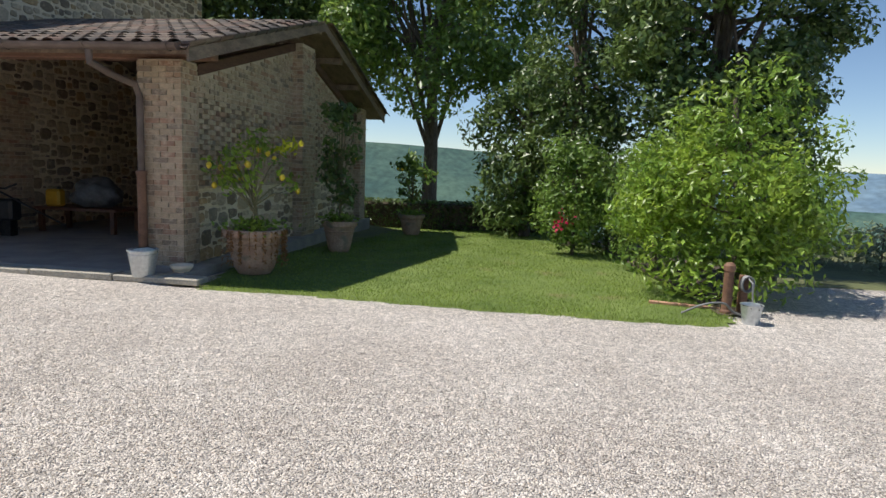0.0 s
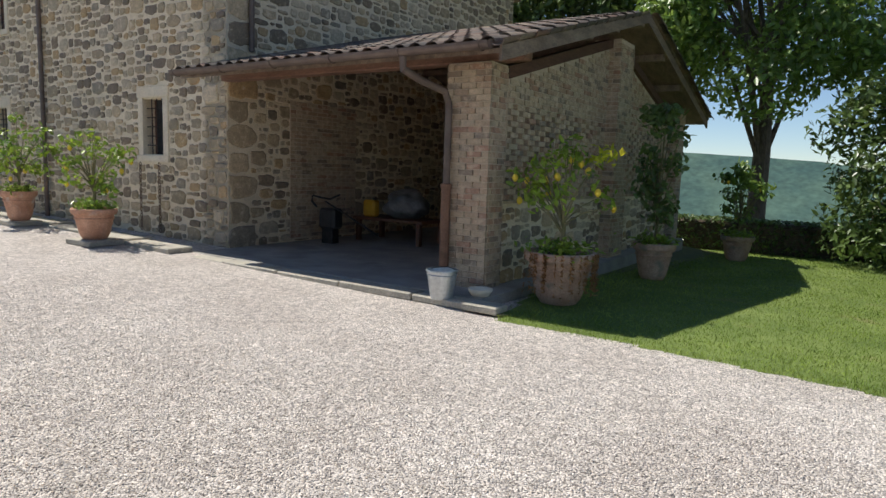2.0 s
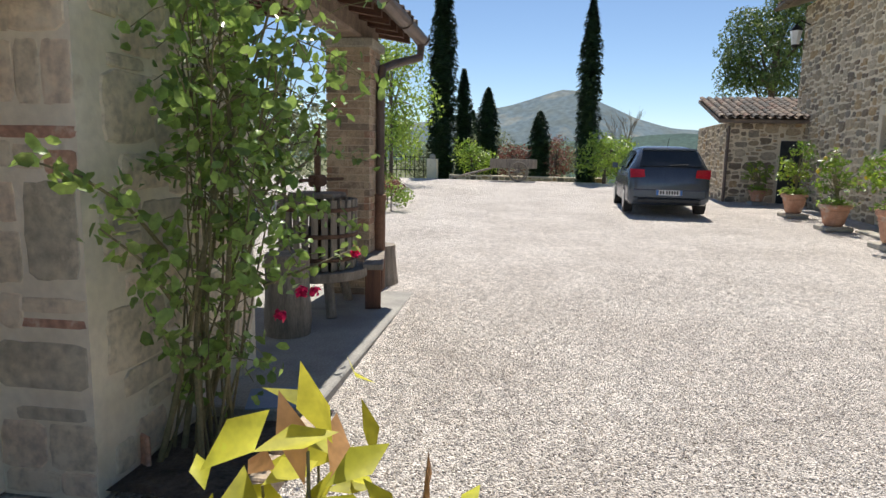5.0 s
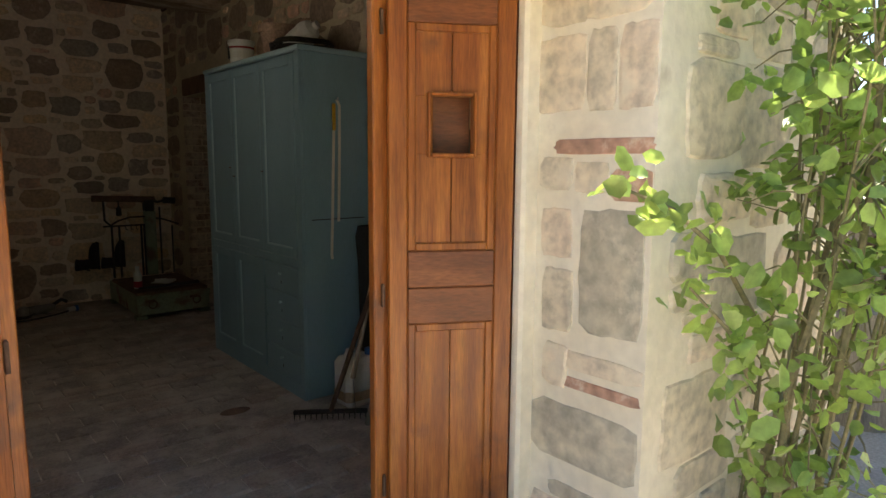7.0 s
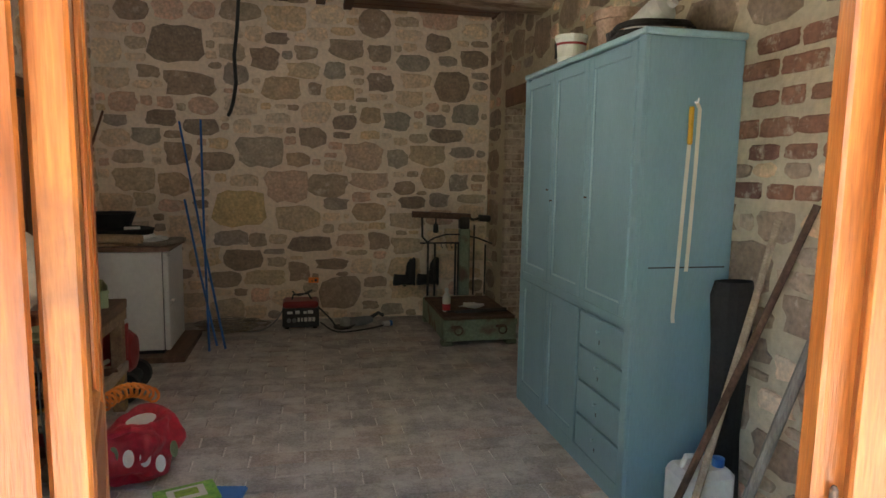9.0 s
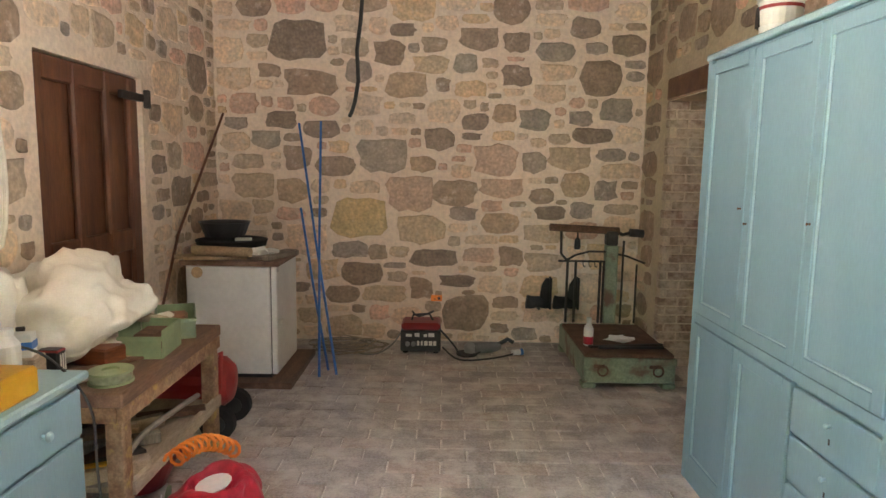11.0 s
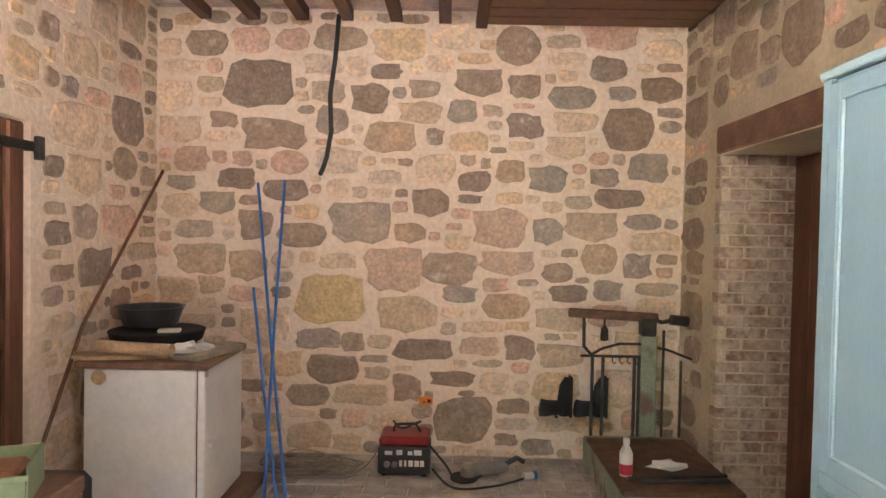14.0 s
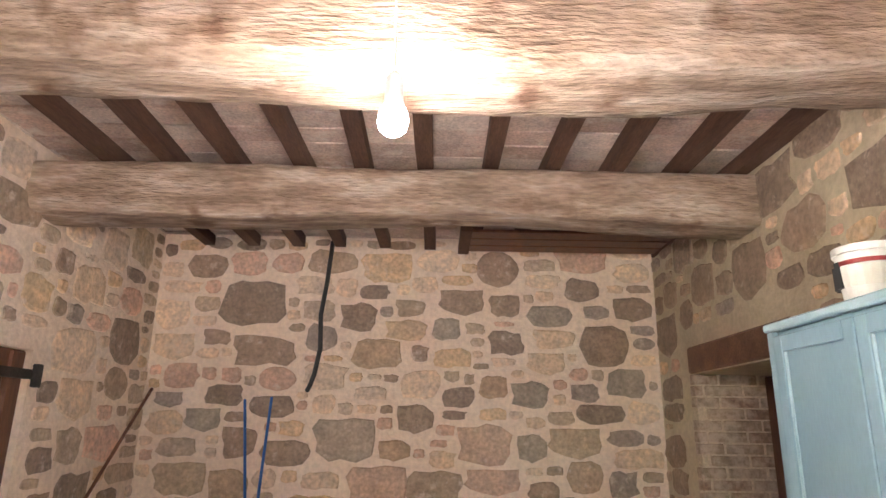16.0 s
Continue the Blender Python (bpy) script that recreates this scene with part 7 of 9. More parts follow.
for k, (x, y, t) in enumerate(((1.50, -4.02, 4), (1.52, -4.34, 22))):
    tr = thing("tool_tray", (x, y, Z), "grey green plastic parts bin on the workbench", "parts bin", "parts bins", turn=t)
    part("floor", boxed((-0.09, -0.12, 0), (0.09, 0.12, 0.008), 0.001), M["green_plastic"], tr)
    part("side", boxed((-0.096, -0.12, 0), (-0.0905, 0.12, 0.13), 0.002), M["green_plastic"], tr)
    part("side", boxed((0.0905, -0.12, 0), (0.096, 0.12, 0.13), 0.002), M["green_plastic"], tr)
    part("end", boxed((-0.09, -0.126, 0), (0.09, -0.1205, 0.13), 0.002), M["green_plastic"], tr)
    part("end", boxed((-0.09, 0.1205, 0), (0.09, 0.126, 0.10), 0.002), M["green_plastic"], tr)
    part("rim", boxed((-0.10, 0.1265, 0.085), (0.10, 0.134, 0.105), 0.003), M["green_plastic"], tr)
    part("content", boxed((-0.06, -0.10, 0.009), (0.06, 0.08, 0.10), 0.015), M["leather"] if k else M["rust_iron"], tr)
mal = thing("mallet", (1.60, -4.10, 0.815), "pale wooden mallet handle sticking up from the bins", "mallet", turn=60)
part("handle", tubed([(-0.16, 0, -0.02), (0.12, 0, 0.07)], [0.02, 0.03], 10), M["raw_wood"], mal)
lying("wood_block", (1.66, -3.84, Z), (0.22, 0.12, 0.08), M["door_dark"], "red brown block of wood on the workbench", "wood block", turn=-15, bevel=0.008)
lying("flat_file", (1.58, -3.80, Z), (0.06, 0.30, 0.014), M["rust_iron"], "rusty flat file lying on the workbench", "file", turn=-35)
lying("chisel", (1.52, -3.92, Z), (0.03, 0.26, 0.018), M["raw_wood"], "old chisel with a wooden handle", "chisel", turn=-50)
lying("scraper", (1.62, -3.70, Z), (0.05, 0.24, 0.012), M["iron"], "iron scraper lying among the tools", "scraper", turn=-60)
lying("iron_strip", (1.50, -4.02, Z), (0.035, 0.28, 0.012), M["iron"], "dark iron strip on the bench edge", "iron strip", turn=-20)
spn = thing("spanner", (1.56, -3.60, Z), "steel combination spanner on the workbench", "spanner", turn=62)
part("shank", boxed((-0.11, -0.008, 0.003), (0.11, 0.008, 0.012), 0.003), M["steel"], spn)
part("ring", turned(((0.019, 0), (0.019, 0.014), (0.01, 0.014), (0.01, 0)), 16, (0.125, 0, 0)), M["steel"], spn)
part("jaw", boxed((-0.145, -0.018, 0), (-0.11, 0.018, 0.014), 0.005), M["steel"], spn)
tp2 = thing("wire_spool", (1.47, -3.60, Z), "spool of pale green wire on the workbench", "spool")
part("flange", turned(((0.085, 0), (0.085, 0.008), (0.06, 0.009)), 24), M["green_plastic"], tp2)
part("winding", turned(((0.076, 0.009), (0.080, 0.025), (0.076, 0.042)), 24), M["green_paint"], tp2, "green wire winding")
part("flange", turned(((0.085, 0.043), (0.085, 0.051), (0.034, 0.052), (0.034, 0.03)), 24), M["green_plastic"], tp2)
tin = thing("tin_can", (1.73, -3.64, Z), "black and white printed tin beside the wooden box", "tin")
part("can", boxed((-0.045, -0.03, 0), (0.045, 0.03, 0.12), 0.008), M["black_plastic"], tin)
for k in range(3):
    part("print_bar", boxed((-0.0465, -0.022 + k * 0.015, 0.03), (-0.045, -0.014 + k * 0.015, 0.10), 0), M["paper"], tin)
part("red_band", boxed((-0.046, -0.031, 0.105), (0.046, 0.031, 0.118), 0.006), M["red_metal"], tin)
lying("wooden_box", (1.76, -3.50, Z), (0.14, 0.10, 0.13), M["raw_wood"], "small raw wooden box on the workbench", "box", turn=10)
ct = thing("medicine_carton", (1.76, -3.50, 0.83), "small white and blue carton standing on the wooden box", "carton", turn=15)
part("carton", boxed((-0.05, -0.03, 0), (0.05, 0.03, 0.09), 0.002), M["paper"], ct)
part("blue_panel", boxed((-0.052, -0.032, 0.03), (0.0, 0.032, 0.06), 0.001), M["blue"], ct)
pl = thing("slate_sheet", (1.93, -3.62, 0.70), "dark sheet of metal propped among the cloth", "sheet", turn=30)
bm = boxed((-0.10, -0.006, 0), (0.10, 0.006, 0.22), 0.003)
bmesh.ops.rotate(bm, verts=bm.verts, cent=(0, 0, 0), matrix=Matrix.Rotation(radians(-14), 3, "X"))
part("sheet", bm, M["iron"], pl)
# on the lower shelf
rng = random.Random(14)
for k in range(9):
    x, y = 1.50 + rng.uniform(-0.02, 0.35), -3.62 - k * 0.09
    mt = (M["raw_wood"], M["iron"], M["rust_iron"], M["grey_wood"], M["card"])[k % 5]
    lying("shelf_offcut", (x, y, 0.28 + 0.002 * k), (rng.uniform(0.04, 0.09), rng.uniform(0.2, 0.4), rng.uniform(0.02, 0.06)), mt, "old tool or offcut heaped on the bench shelf", "offcut", "offcuts on the bench shelf", turn=rng.uniform(-70, -20))
yl = thing("spirit_level", (1.62, -3.58, 0.315), "yellow handle of a tool on the lower shelf", "tool", turn=-65)
part("bar", boxed((-0.02, -0.16, 0.0), (0.02, 0.16, 0.03), 0.006), M["yellow"], yl)
fx = cable("spiral_hose", [(1.46, -3.6, 0.33), (1.50, -3.9, 0.345), (1.47, -4.2, 0.35), (1.45, -4.42, 0.34)], 0.014, M["steel"], "ribbed steel hose lying along the bench shelf")
# red compressor under and behind the bench
cp = thing("compressor", (1.55, -4.78, 0), "red air compressor with black wheels behind the bench", "compressor")
part("tank", tubed([(0.30, 0.02, 0.30), (0.26, 0.02, 0.30), (-0.12, 0.02, 0.30), (-0.17, 0.02, 0.30), (-0.19, 0.02, 0.30)], [0.06, 0.15, 0.15, 0.11, 0.02], 20), M["red_metal"], cp)
for y in (-0.14, 0.16):
    w = part("wheel", tubed([(-0.13, y - 0.025, 0.10), (-0.13, y + 0.025, 0.10)], 0.10, 20), M["rubber"], cp)
    part("hub", tubed([(-0.13, y - 0.03, 0.10), (-0.13, y + 0.03, 0.10)], 0.05, 14), M["black_plastic"], w)
part("motor", boxed((-0.05, -0.08, 0.44), (0.22, 0.12, 0.60), 0.03), M["black_plastic"], cp)
part("stand", boxed((0.2, -0.06, 0), (0.24, 0.1, 0.16), 0.005), M["red_metal"], cp)
part("pipe", tubed([(-0.08, 0.1, 0.46), (-0.16, 0.16, 0.52), (-0.15, 0.17, 0.30)], 0.012, 8), M["red_metal"], cp)
bsn = thing("red_basin", (1.62, -4.10, 0.0), "round red plastic basin on the floor under the bench", "basin")
part("basin", turned(((0.12, 0), (0.18, 0.14), (0.195, 0.145), (0.17, 0.14), (0.11, 0.01)), 24), M["red_metal"], bsn)
# orange coiled air hose on the bag
oh = thing("coiled_air_hose", (1.16, -3.84, 0.30), "orange coiled air hose spilling out of the bag", "air hose")
bm = bmesh.new()
tube(bm, [(0.036 * math.cos(t * 0.7) + 0.14 - 0.0026 * t, 0.10 - 0.0012 * t, 0.0 + 0.036 * math.sin(t * 0.7) + 0.06 * math.sin(t * 0.034)) for t in range(92)], 0.008, 6)
part("coil", bm, M["orange"], oh)
bag = thing("shopping_bag", (1.08, -3.62, 0), "crimson shopping bag with white and green ovals, open at the top", "bag", turn=-12)
bm = bmesh.new()
lump(bm, (0, 0, 0.15), (0.17, 0.24, 0.21), 21, 0.28, 5)
for v in list(bm.verts):
    v.co.z = max(0.0, v.co.z)
    if v.co.z > 0.24:
        v.co.z = 0.24 + (v.co.z - 0.24) * 0.5 - 0.14 * max(0, 1 - (v.co.x ** 2 + v.co.y ** 2) / 0.012)
    v.co += Vector((noise.noise(v.co * 11), noise.noise(v.co * 13 + Vector((3, 0, 0))), 0)) * 0.022 * (1 + 0.8 * abs(noise.noise(v.co * 24)))
part("bag", bm, M["red_fabric"], bag, smooth=True)
part("lining", turned(((0.0, 0.2), (0.04, 0.235), (0.065, 0.265)), 14, (0, 0, 0), 1.4), M["white_plastic"], bag, "white lining showing at the mouth")
rng = random.Random(2)
for k in range(9):
    a, z = k * 0.34 + 0.1, 0.06 + 0.15 * rng.random()
    r = 0.175 * math.sqrt(max(0.1, 1 - ((z - 0.17) / 0.2) ** 2)) + 0.024
    bm = turned(((0.040, 0), (0.042, 0.004), (0.020, 0.005), (0.018, 0.002)), 14, squash=0.6)
    ov = part("oval", bm, M["white_plastic"] if k % 4 else M["green_plastic"], bag)
    ov.matrix_basis = pose(r * math.cos(a), 1.18 * r * math.sin(a), z, 0, 0, math.degrees(a)) @ pose(0, 0, 0, 0, 82, 0)
part("handle", tubed([(-0.12, 0.14, 0.26), (-0.05, 0.20, 0.30), (0.06, 0.20, 0.26), (0.1, 0.16, 0.2)], 0.014, 8), M["red_fabric"], bag)
gb = thing("seed_box", (0.80, -3.20, 0), "green and yellow printed carton with a blue bag beside it", "carton", turn=20)
part("carton", boxed((-0.13, -0.09, 0), (0.13, 0.09, 0.07), 0.003), M["lime_box"], gb)
part("print_panel", boxed((-0.08, -0.06, 0.0705), (0.08, 0.05, 0.0715), 0), M["paper"], gb)
part("print_panel", boxed((-0.05, -0.04, 0.072), (0.05, 0.02, 0.0728), 0), M["leaf_bush"], gb)
bl = thing("blue_packet", (0.66, -3.27, 0), "flat dark blue plastic packet on the floor", "packet", turn=-10)
part("packet", boxed((-0.10, -0.07, 0), (0.08, 0.07, 0.025), 0.008), M["blue"], bl)
st = thing("oil_stain", (-0.72, -2.95, 0.0), "round dark oil stain soaked into the brick floor", "stain")
for cx, cy, rx in ((0, 0, 0.09),):
    part("stain", turned(((rx, 0.003), (rx * 0.8, 0.0036), (0, 0.004)), 18, squash=0.6), M["bench_wood"], st)

# low blue dresser near the entrance
ds = thing("dresser", (1.80, -2.94, 0), "low duck egg blue dresser with drawers", "dresser")
part("body", boxed((-0.29, -0.50, 0), (0.34, 0.50, 0.76), 0.004), M["cabinet"], ds)
part("top", boxed((-0.325, -0.52, 0.761), (0.35, 0.52, 0.795), 0.008), M["cab_edge"], ds)
for k in range(2):
    ya, yb = -0.48 + k * 0.49, -0.01 + k * 0.49
    d = part("drawer", boxed((-0.31, ya, 0.56), (-0.291, yb, 0.735), 0.005), M["cabinet"], ds)
    part("knob", turned(((0.008, 0), (0.008, 0.012), (0.02, 0.024), (0.012, 0.034), (0.0, 0.036)), 14), M["cab_edge"], d).matrix_basis = pose(-0.31, (ya + yb) / 2, 0.65, 0, -90, 0)
    part("door", boxed((-0.31, ya, 0.05), (-0.291, yb, 0.545), 0.005), M["cabinet"], ds)
for k, (x, y, h) in enumerate(((1.66, -3.28, 0.20), (1.76, -3.36, 0.20))):
    wbt = thing("white_bottle", (x, y, 0.795), "white plastic chemical bottle with a red label", "bottle", "white bottles on the dresser")
    part("bottle", turned(((0.042, 0), (0.046, 0.008), (0.046, h * 0.72), (0.028, h * 0.86), (0.026, h * 0.88)), 20), M["white_plastic"], wbt)
    part("cap", turned(((0.029, h * 0.885), (0.029, h), (0.0, h + 0.002)), 18), M["white_plastic"], wbt)
    part("label_band", turned(((0.0466, 0.03), (0.0466, 0.065)), 20), M["red_metal"], wbt)
    part("print_band", turned(((0.0464, 0.08), (0.0464, 0.12)), 20), M["paper"], wbt)
yb_ = lying("yellow_case", (1.62, -3.06, 0.795), (0.24, 0.30, 0.10), M["yellow"], "bright yellow plastic case on the dresser", "case", bevel=0.012)
cable("cable", [(1.72, -3.34, 0.93), (1.60, -3.42, 0.85), (1.47, -3.44, 0.66), (1.46, -3.45, 0.4), (1.43, -3.44, 0.05)], 0.005, M["black_plastic"], "black cable hanging down the dresser edge")
hng = thing("rope_hank", (2.13, -3.90, 1.75), "hank of pale rope hanging on the side wall", "rope")
bm = bmesh.new()
for k in range(6):
    tube(bm, [(-0.02 - 0.006 * (k % 3), (0.05 + 0.012 * k) * math.sin(t * 0.5) * 0.8, -0.25 + (0.27 + 0.012 * k) * math.cos(t * 0.5)) for t in range(14)], 0.006, 5, False)
part("strands", bm, M["cloth"], hng)["kind"] = "stuff"
nail = thing("paper_note", (2.148, -3.98, 1.80), "white paper note pinned to the side wall", "paper")
part("sheet", boxed((-0.004, -0.05, -0.06), (0, 0.05, 0.06), 0), M["paper"], nail)
# ---- planting ----
def foliage_mesh(name, pts, outward, size, material, seed, spread=0.7, long=1.7, broad=False):
    """Many small leaves at the points, each a folded pair of triangles, turned partly outward."""
    rng = np.random.default_rng(seed)
    P = np.asarray(pts, float)
    n = len(P)
    nrm = np.asarray(outward, float) + rng.normal(0, spread, (n, 3)) + np.array((0, 0, 0.35))
    nrm /= np.linalg.norm(nrm, axis=1)[:, None] + 1e-9
    t = rng.normal(0, 1, (n, 3))
    t -= nrm * (t * nrm).sum(1)[:, None]
    t /= np.linalg.norm(t, axis=1)[:, None] + 1e-9
    b = np.cross(nrm, t)
    s = size * rng.uniform(0.6, 1.35, n)[:, None]
    if broad:
        V = np.empty((n, 6, 3))
        for q, (u, w_, h_) in enumerate(((-0.5, 0, 0), (-0.24, 0.40, 0.12), (0.20, 0.42, 0.12), (0.5, 0, -0.1), (0.20, -0.42, 0.12), (-0.24, -0.40, 0.12))):
            V[:, q] = P + t * s * long * u + b * s * w_ + nrm * s * h_
        tri = ((0, 1, 2), (0, 2, 3), (0, 3, 4), (0, 4, 5))
        return leaf_mesh(name, V, tri, material)
    V = np.empty((n, 4, 3))
    V[:, 0] = P - t * s * long / 2
    V[:, 1] = P + b * s * 0.42 + nrm * s * 0.16
    V[:, 2] = P + t * s * long / 2
    V[:, 3] = P - b * s * 0.42 + nrm * s * 0.16
    return leaf_mesh(name, V, ((0, 1, 2), (0, 2, 3)), material)


def leaf_mesh(name, V, tri, material):
    n, k = V.shape[0], V.shape[1]
    F = (np.array(tri)[None] + (np.arange(n) * k)[:, None, None]).reshape(-1, 3)
    me = bpy.data.meshes.new(name)
    me.vertices.add(n * k)
    me.vertices.foreach_set("co", V.reshape(-1))
    me.loops.add(len(F) * 3)
    me.loops.foreach_set("vertex_index", F.reshape(-1).astype(np.int32))
    me.polygons.add(len(F))
    me.polygons.foreach_set("loop_start", (np.arange(len(F)) * 3).astype(np.int32))
    me.update()
    me.validate()
    me.materials.append(material)
    return me


def clump_points(centres, per, rng, fill=0.45):
    """Points over the shells of many clumps (x, y, z, rx, ry, rz)."""
    pts, out = [], []
    for c in centres:
        n = max(6, int(per * (c[3] * c[4] + c[3] * c[5]) / 2))
        d = rng.normal(0, 1, (n, 3))
        d /= np.linalg.norm(d, axis=1)[:, None]
        r = 1 - fill * rng.random(n) ** 1.6
        pts.append(np.array(c[:3]) + d * r[:, None] * np.array(c[3:6]))
        out.append(d)
    return np.concatenate(pts), np.concatenate(out)


def clumps(centre, radii, count, size, rng, low=-1.0):
    """Clump centres spread through an ellipsoid, more of them near its skin."""
    res = []
    while len(res) < count:
        d = rng.normal(0, 1, 3)
        d /= np.linalg.norm(d)
        if d[2] < low:
            continue
        r = rng.uniform(0.35, 1.0) ** 0.5
        s = size * rng.uniform(0.6, 1.25)
        p = np.array(centre) + d * r * (np.array(radii) - s * 0.5)
        res.append((p[0], p[1], p[2], s, s, s * 0.75))
    return res


def tree(name, at, label, category, height, crown_at, radii, count, size, per, leaf, material, seed, trunk=0.15, group="", low=-0.6, bark="bark", long=1.7, extra=()):
    """A tapered trunk with limbs to the clumps, and a crown of leaves."""
    rng = np.random.default_rng(seed)
    ob = thing(name, at, label, category, group)
    cs = clumps(crown_at, radii, count, size, rng, low) + list(extra)
    bm = bmesh.new()
    top = Vector((crown_at[0] * 0.8, crown_at[1] * 0.8, height * 0.75))
    mid = Vector((crown_at[0] * 0.2 + 0.1 * trunk, 0, top.z * 0.45))
    if trunk:
        tube(bm, [(0, 0, -0.4), (0, 0, 0.0), tuple(mid), tuple(top)], [trunk * 1.35, trunk * 1.1, trunk * 0.85, trunk * 0.35], 10)
        for k, c in enumerate(cs[:min(len(cs), 26)]):
            f = 0.25 + 0.6 * (k % 7) / 7
            a = mid.lerp(top, f) if f > 0.3 else Vector((0, 0, 0)).lerp(mid, 0.9)
            e = Vector(c[:3])
            m = a.lerp(e, 0.5) + Vector((0, 0, 0.08 * (e - a).length))
            tube(bm, [a, m, e], [trunk * 0.32, trunk * 0.2, trunk * 0.05], 5)
        part("trunk", bm, M[bark], ob)
    else:
        bm.free()
    P, O = clump_points(cs, per, rng)
    me = foliage_mesh("crown", P, O, leaf, material, seed, long=long)
    cr = new("crown", me)
    cr.parent = ob
    return ob


# large oak beyond the shelter
tree("oak_tree", (1.95, 19.0, -1.0), "large oak with an open crown beyond the lawn", "tree", 9.0, (0.0, 0, 7.6), (4.4, 3.6, 5.0), 96, 1.0, 520, 0.12, M["leaf_oak"], 101, trunk=0.24, low=-0.75)
tree("conifer_tree", (4.7, 15.6, -0.4), "dark drooping conifer at the end of the lawn", "tree", 5.0, (0, 0, 2.4), (1.45, 1.5, 2.6), 54, 0.6, 560, 0.085, M["leaf_holm"], 102, trunk=0.14, low=-1, long=2.2)
tree("holm_oak", (7.7, 11.6, -0.25), "tall dark holm oak with a dense crown", "tree", 8.0, (0.15, 0, 4.9), (2.35, 2.1, 3.9), 150, 0.62, 1100, 0.078, M["leaf_holm"], 103, trunk=0.2, low=-0.9)
tree("holm_oak", (5.6, 13.6, -0.3), "dark holm oak behind the shrubs", "tree", 7.5, (0, 0, 4.2), (1.25, 1.4, 3.4), 64, 0.52, 900, 0.075, M["leaf_holm"], 104, trunk=0.17, low=-0.9)
tree("flowering_shrub", (5.35, 11.4, -0.14), "leafy green shrub with a few crimson flowers", "shrub", 2.6, (0, 0, 1.15), (0.75, 0.7, 1.2), 54, 0.34, 1000, 0.060, M["leaf_oak"], 105, trunk=0.03, low=-1)
tree("laurel_shrub", (6.75, 7.35, 0.0), "large green shrub with upright shoots in full sun beside the lawn", "shrub", 3.2, (-0.15, 0.2, 1.15), (1.35, 1.2, 1.15), 120, 0.30, 1700, 0.046, M["leaf_bush"], 106, trunk=0.07, low=-0.9, long=2.1,
     extra=((-0.55, 0.0, 2.2, 0.34, 0.35, 0.35), (-0.75, 0.1, 1.95, 0.3, 0.3, 0.3), (0.15, 0, 2.35, 0.28, 0.3, 0.42), (0.42, 0.1, 2.55, 0.2, 0.22, 0.42), (0.62, 0.1, 2.25, 0.26, 0.3, 0.35), (0.9, 0.2, 1.75, 0.3, 0.3, 0.25), (1.25, 0.2, 1.45, 0.28, 0.3, 0.16), (1.05, 0.1, 1.95, 0.2, 0.2, 0.3),
            (-0.2, -0.1, 2.5, 0.16, 0.2, 0.36), (-1.3, -0.1, 1.0, 0.3, 0.4, 0.3), (-0.9, -0.5, 0.45, 0.45, 0.45, 0.4), (0.2, -0.6, 0.5, 0.5, 0.5, 0.45), (-0.4, -0.7, 0.3, 0.5, 0.4, 0.3), (1.1, -0.2, 0.75, 0.3, 0.3, 0.2)))
tree("laurel_shrub", (7.9, 8.9, -0.1), "green shrub beside the driveway", "shrub", 2.2, (0, 0, 0.95), (0.75, 0.9, 0.95), 34, 0.32, 900, 0.052, M["leaf_holm"], 107, trunk=0.05)
tree("laurel_shrub", (6.35, 9.5, -0.1), "dark green shrub among the planting", "shrub", 2.6, (0, 0, 1.05), (0.85, 1.0, 1.25), 60, 0.36, 1000, 0.055, M["leaf_oak"], 108, trunk=0.05, low=-1)
tree("laurel_shrub", (6.2, 12.6, -0.2), "dark green shrub at the edge of the lawn", "shrub", 2.4, (0, 0, 0.95), (0.9, 1.0, 1.15), 50, 0.38, 900, 0.058, M["leaf_holm"], 113, trunk=0.05, low=-1)
tree("walnut_tree", (-4.2, 20.5, -1.2), "dark green tree behind the roof of the shelter", "tree", 9.0, (0.0, 0, 7.2), (3.4, 2.5, 3.6), 60, 1.0, 420, 0.13, M["leaf_holm"], 109, trunk=0.22, low=-0.7)
fl = thing("rose_bloom", (5.05, 10.75, 0.55), "small cluster of crimson flowers on the shrub", "flower")
rng = np.random.default_rng(4)
P = rng.normal(0, 0.09, (40, 3))
c = new("petals", foliage_mesh("petals", P, P, 0.05, M["rose"], 3, long=1.2))
c.parent = fl
# low dark hedge and a rail at the end of the lawn
hedge = thing("hedge", (1.8, 17.0, -0.3), "low clipped dark hedge at the end of the lawn", "hedge")
rng = np.random.default_rng(7)
P = np.stack([rng.uniform(-3.0, 3.6, 15000), rng.uniform(-0.35, 0.35, 15000), rng.uniform(0, 0.8, 15000)], 1)
c = new("leaves", foliage_mesh("leaves", P, P * np.array((0, 1, 1.0)), 0.06, M["leaf_holm"], 8))
c.parent = hedge
# added filler block: its dark soil colour stands in for the hedge's shaded inside
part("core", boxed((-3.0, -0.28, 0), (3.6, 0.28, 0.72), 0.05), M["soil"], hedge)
# grey scrub beyond the driveway
for k, (x, y, r) in enumerate(((11.0, 11.6, 1.2), (13.2, 10.9, 1.3), (12.2, 13.4, 1.5), (15.4, 11.8, 1.4), (9.8, 13.2, 1.0), (16.5, 9.6, 1.2), (18.0, 12.5, 1.6))):
    tree("scrub_bush", (x, y, land(x, y) - 0.1), "pale grey green scrub beyond the driveway", "shrub", 1.2, (0, 0, 0.35), (r, r, 0.55), 16, 0.4, 420, 0.06, M["leaf_olive"], 120 + k, trunk=0.02, group="scrub beyond the driveway", long=2.4)
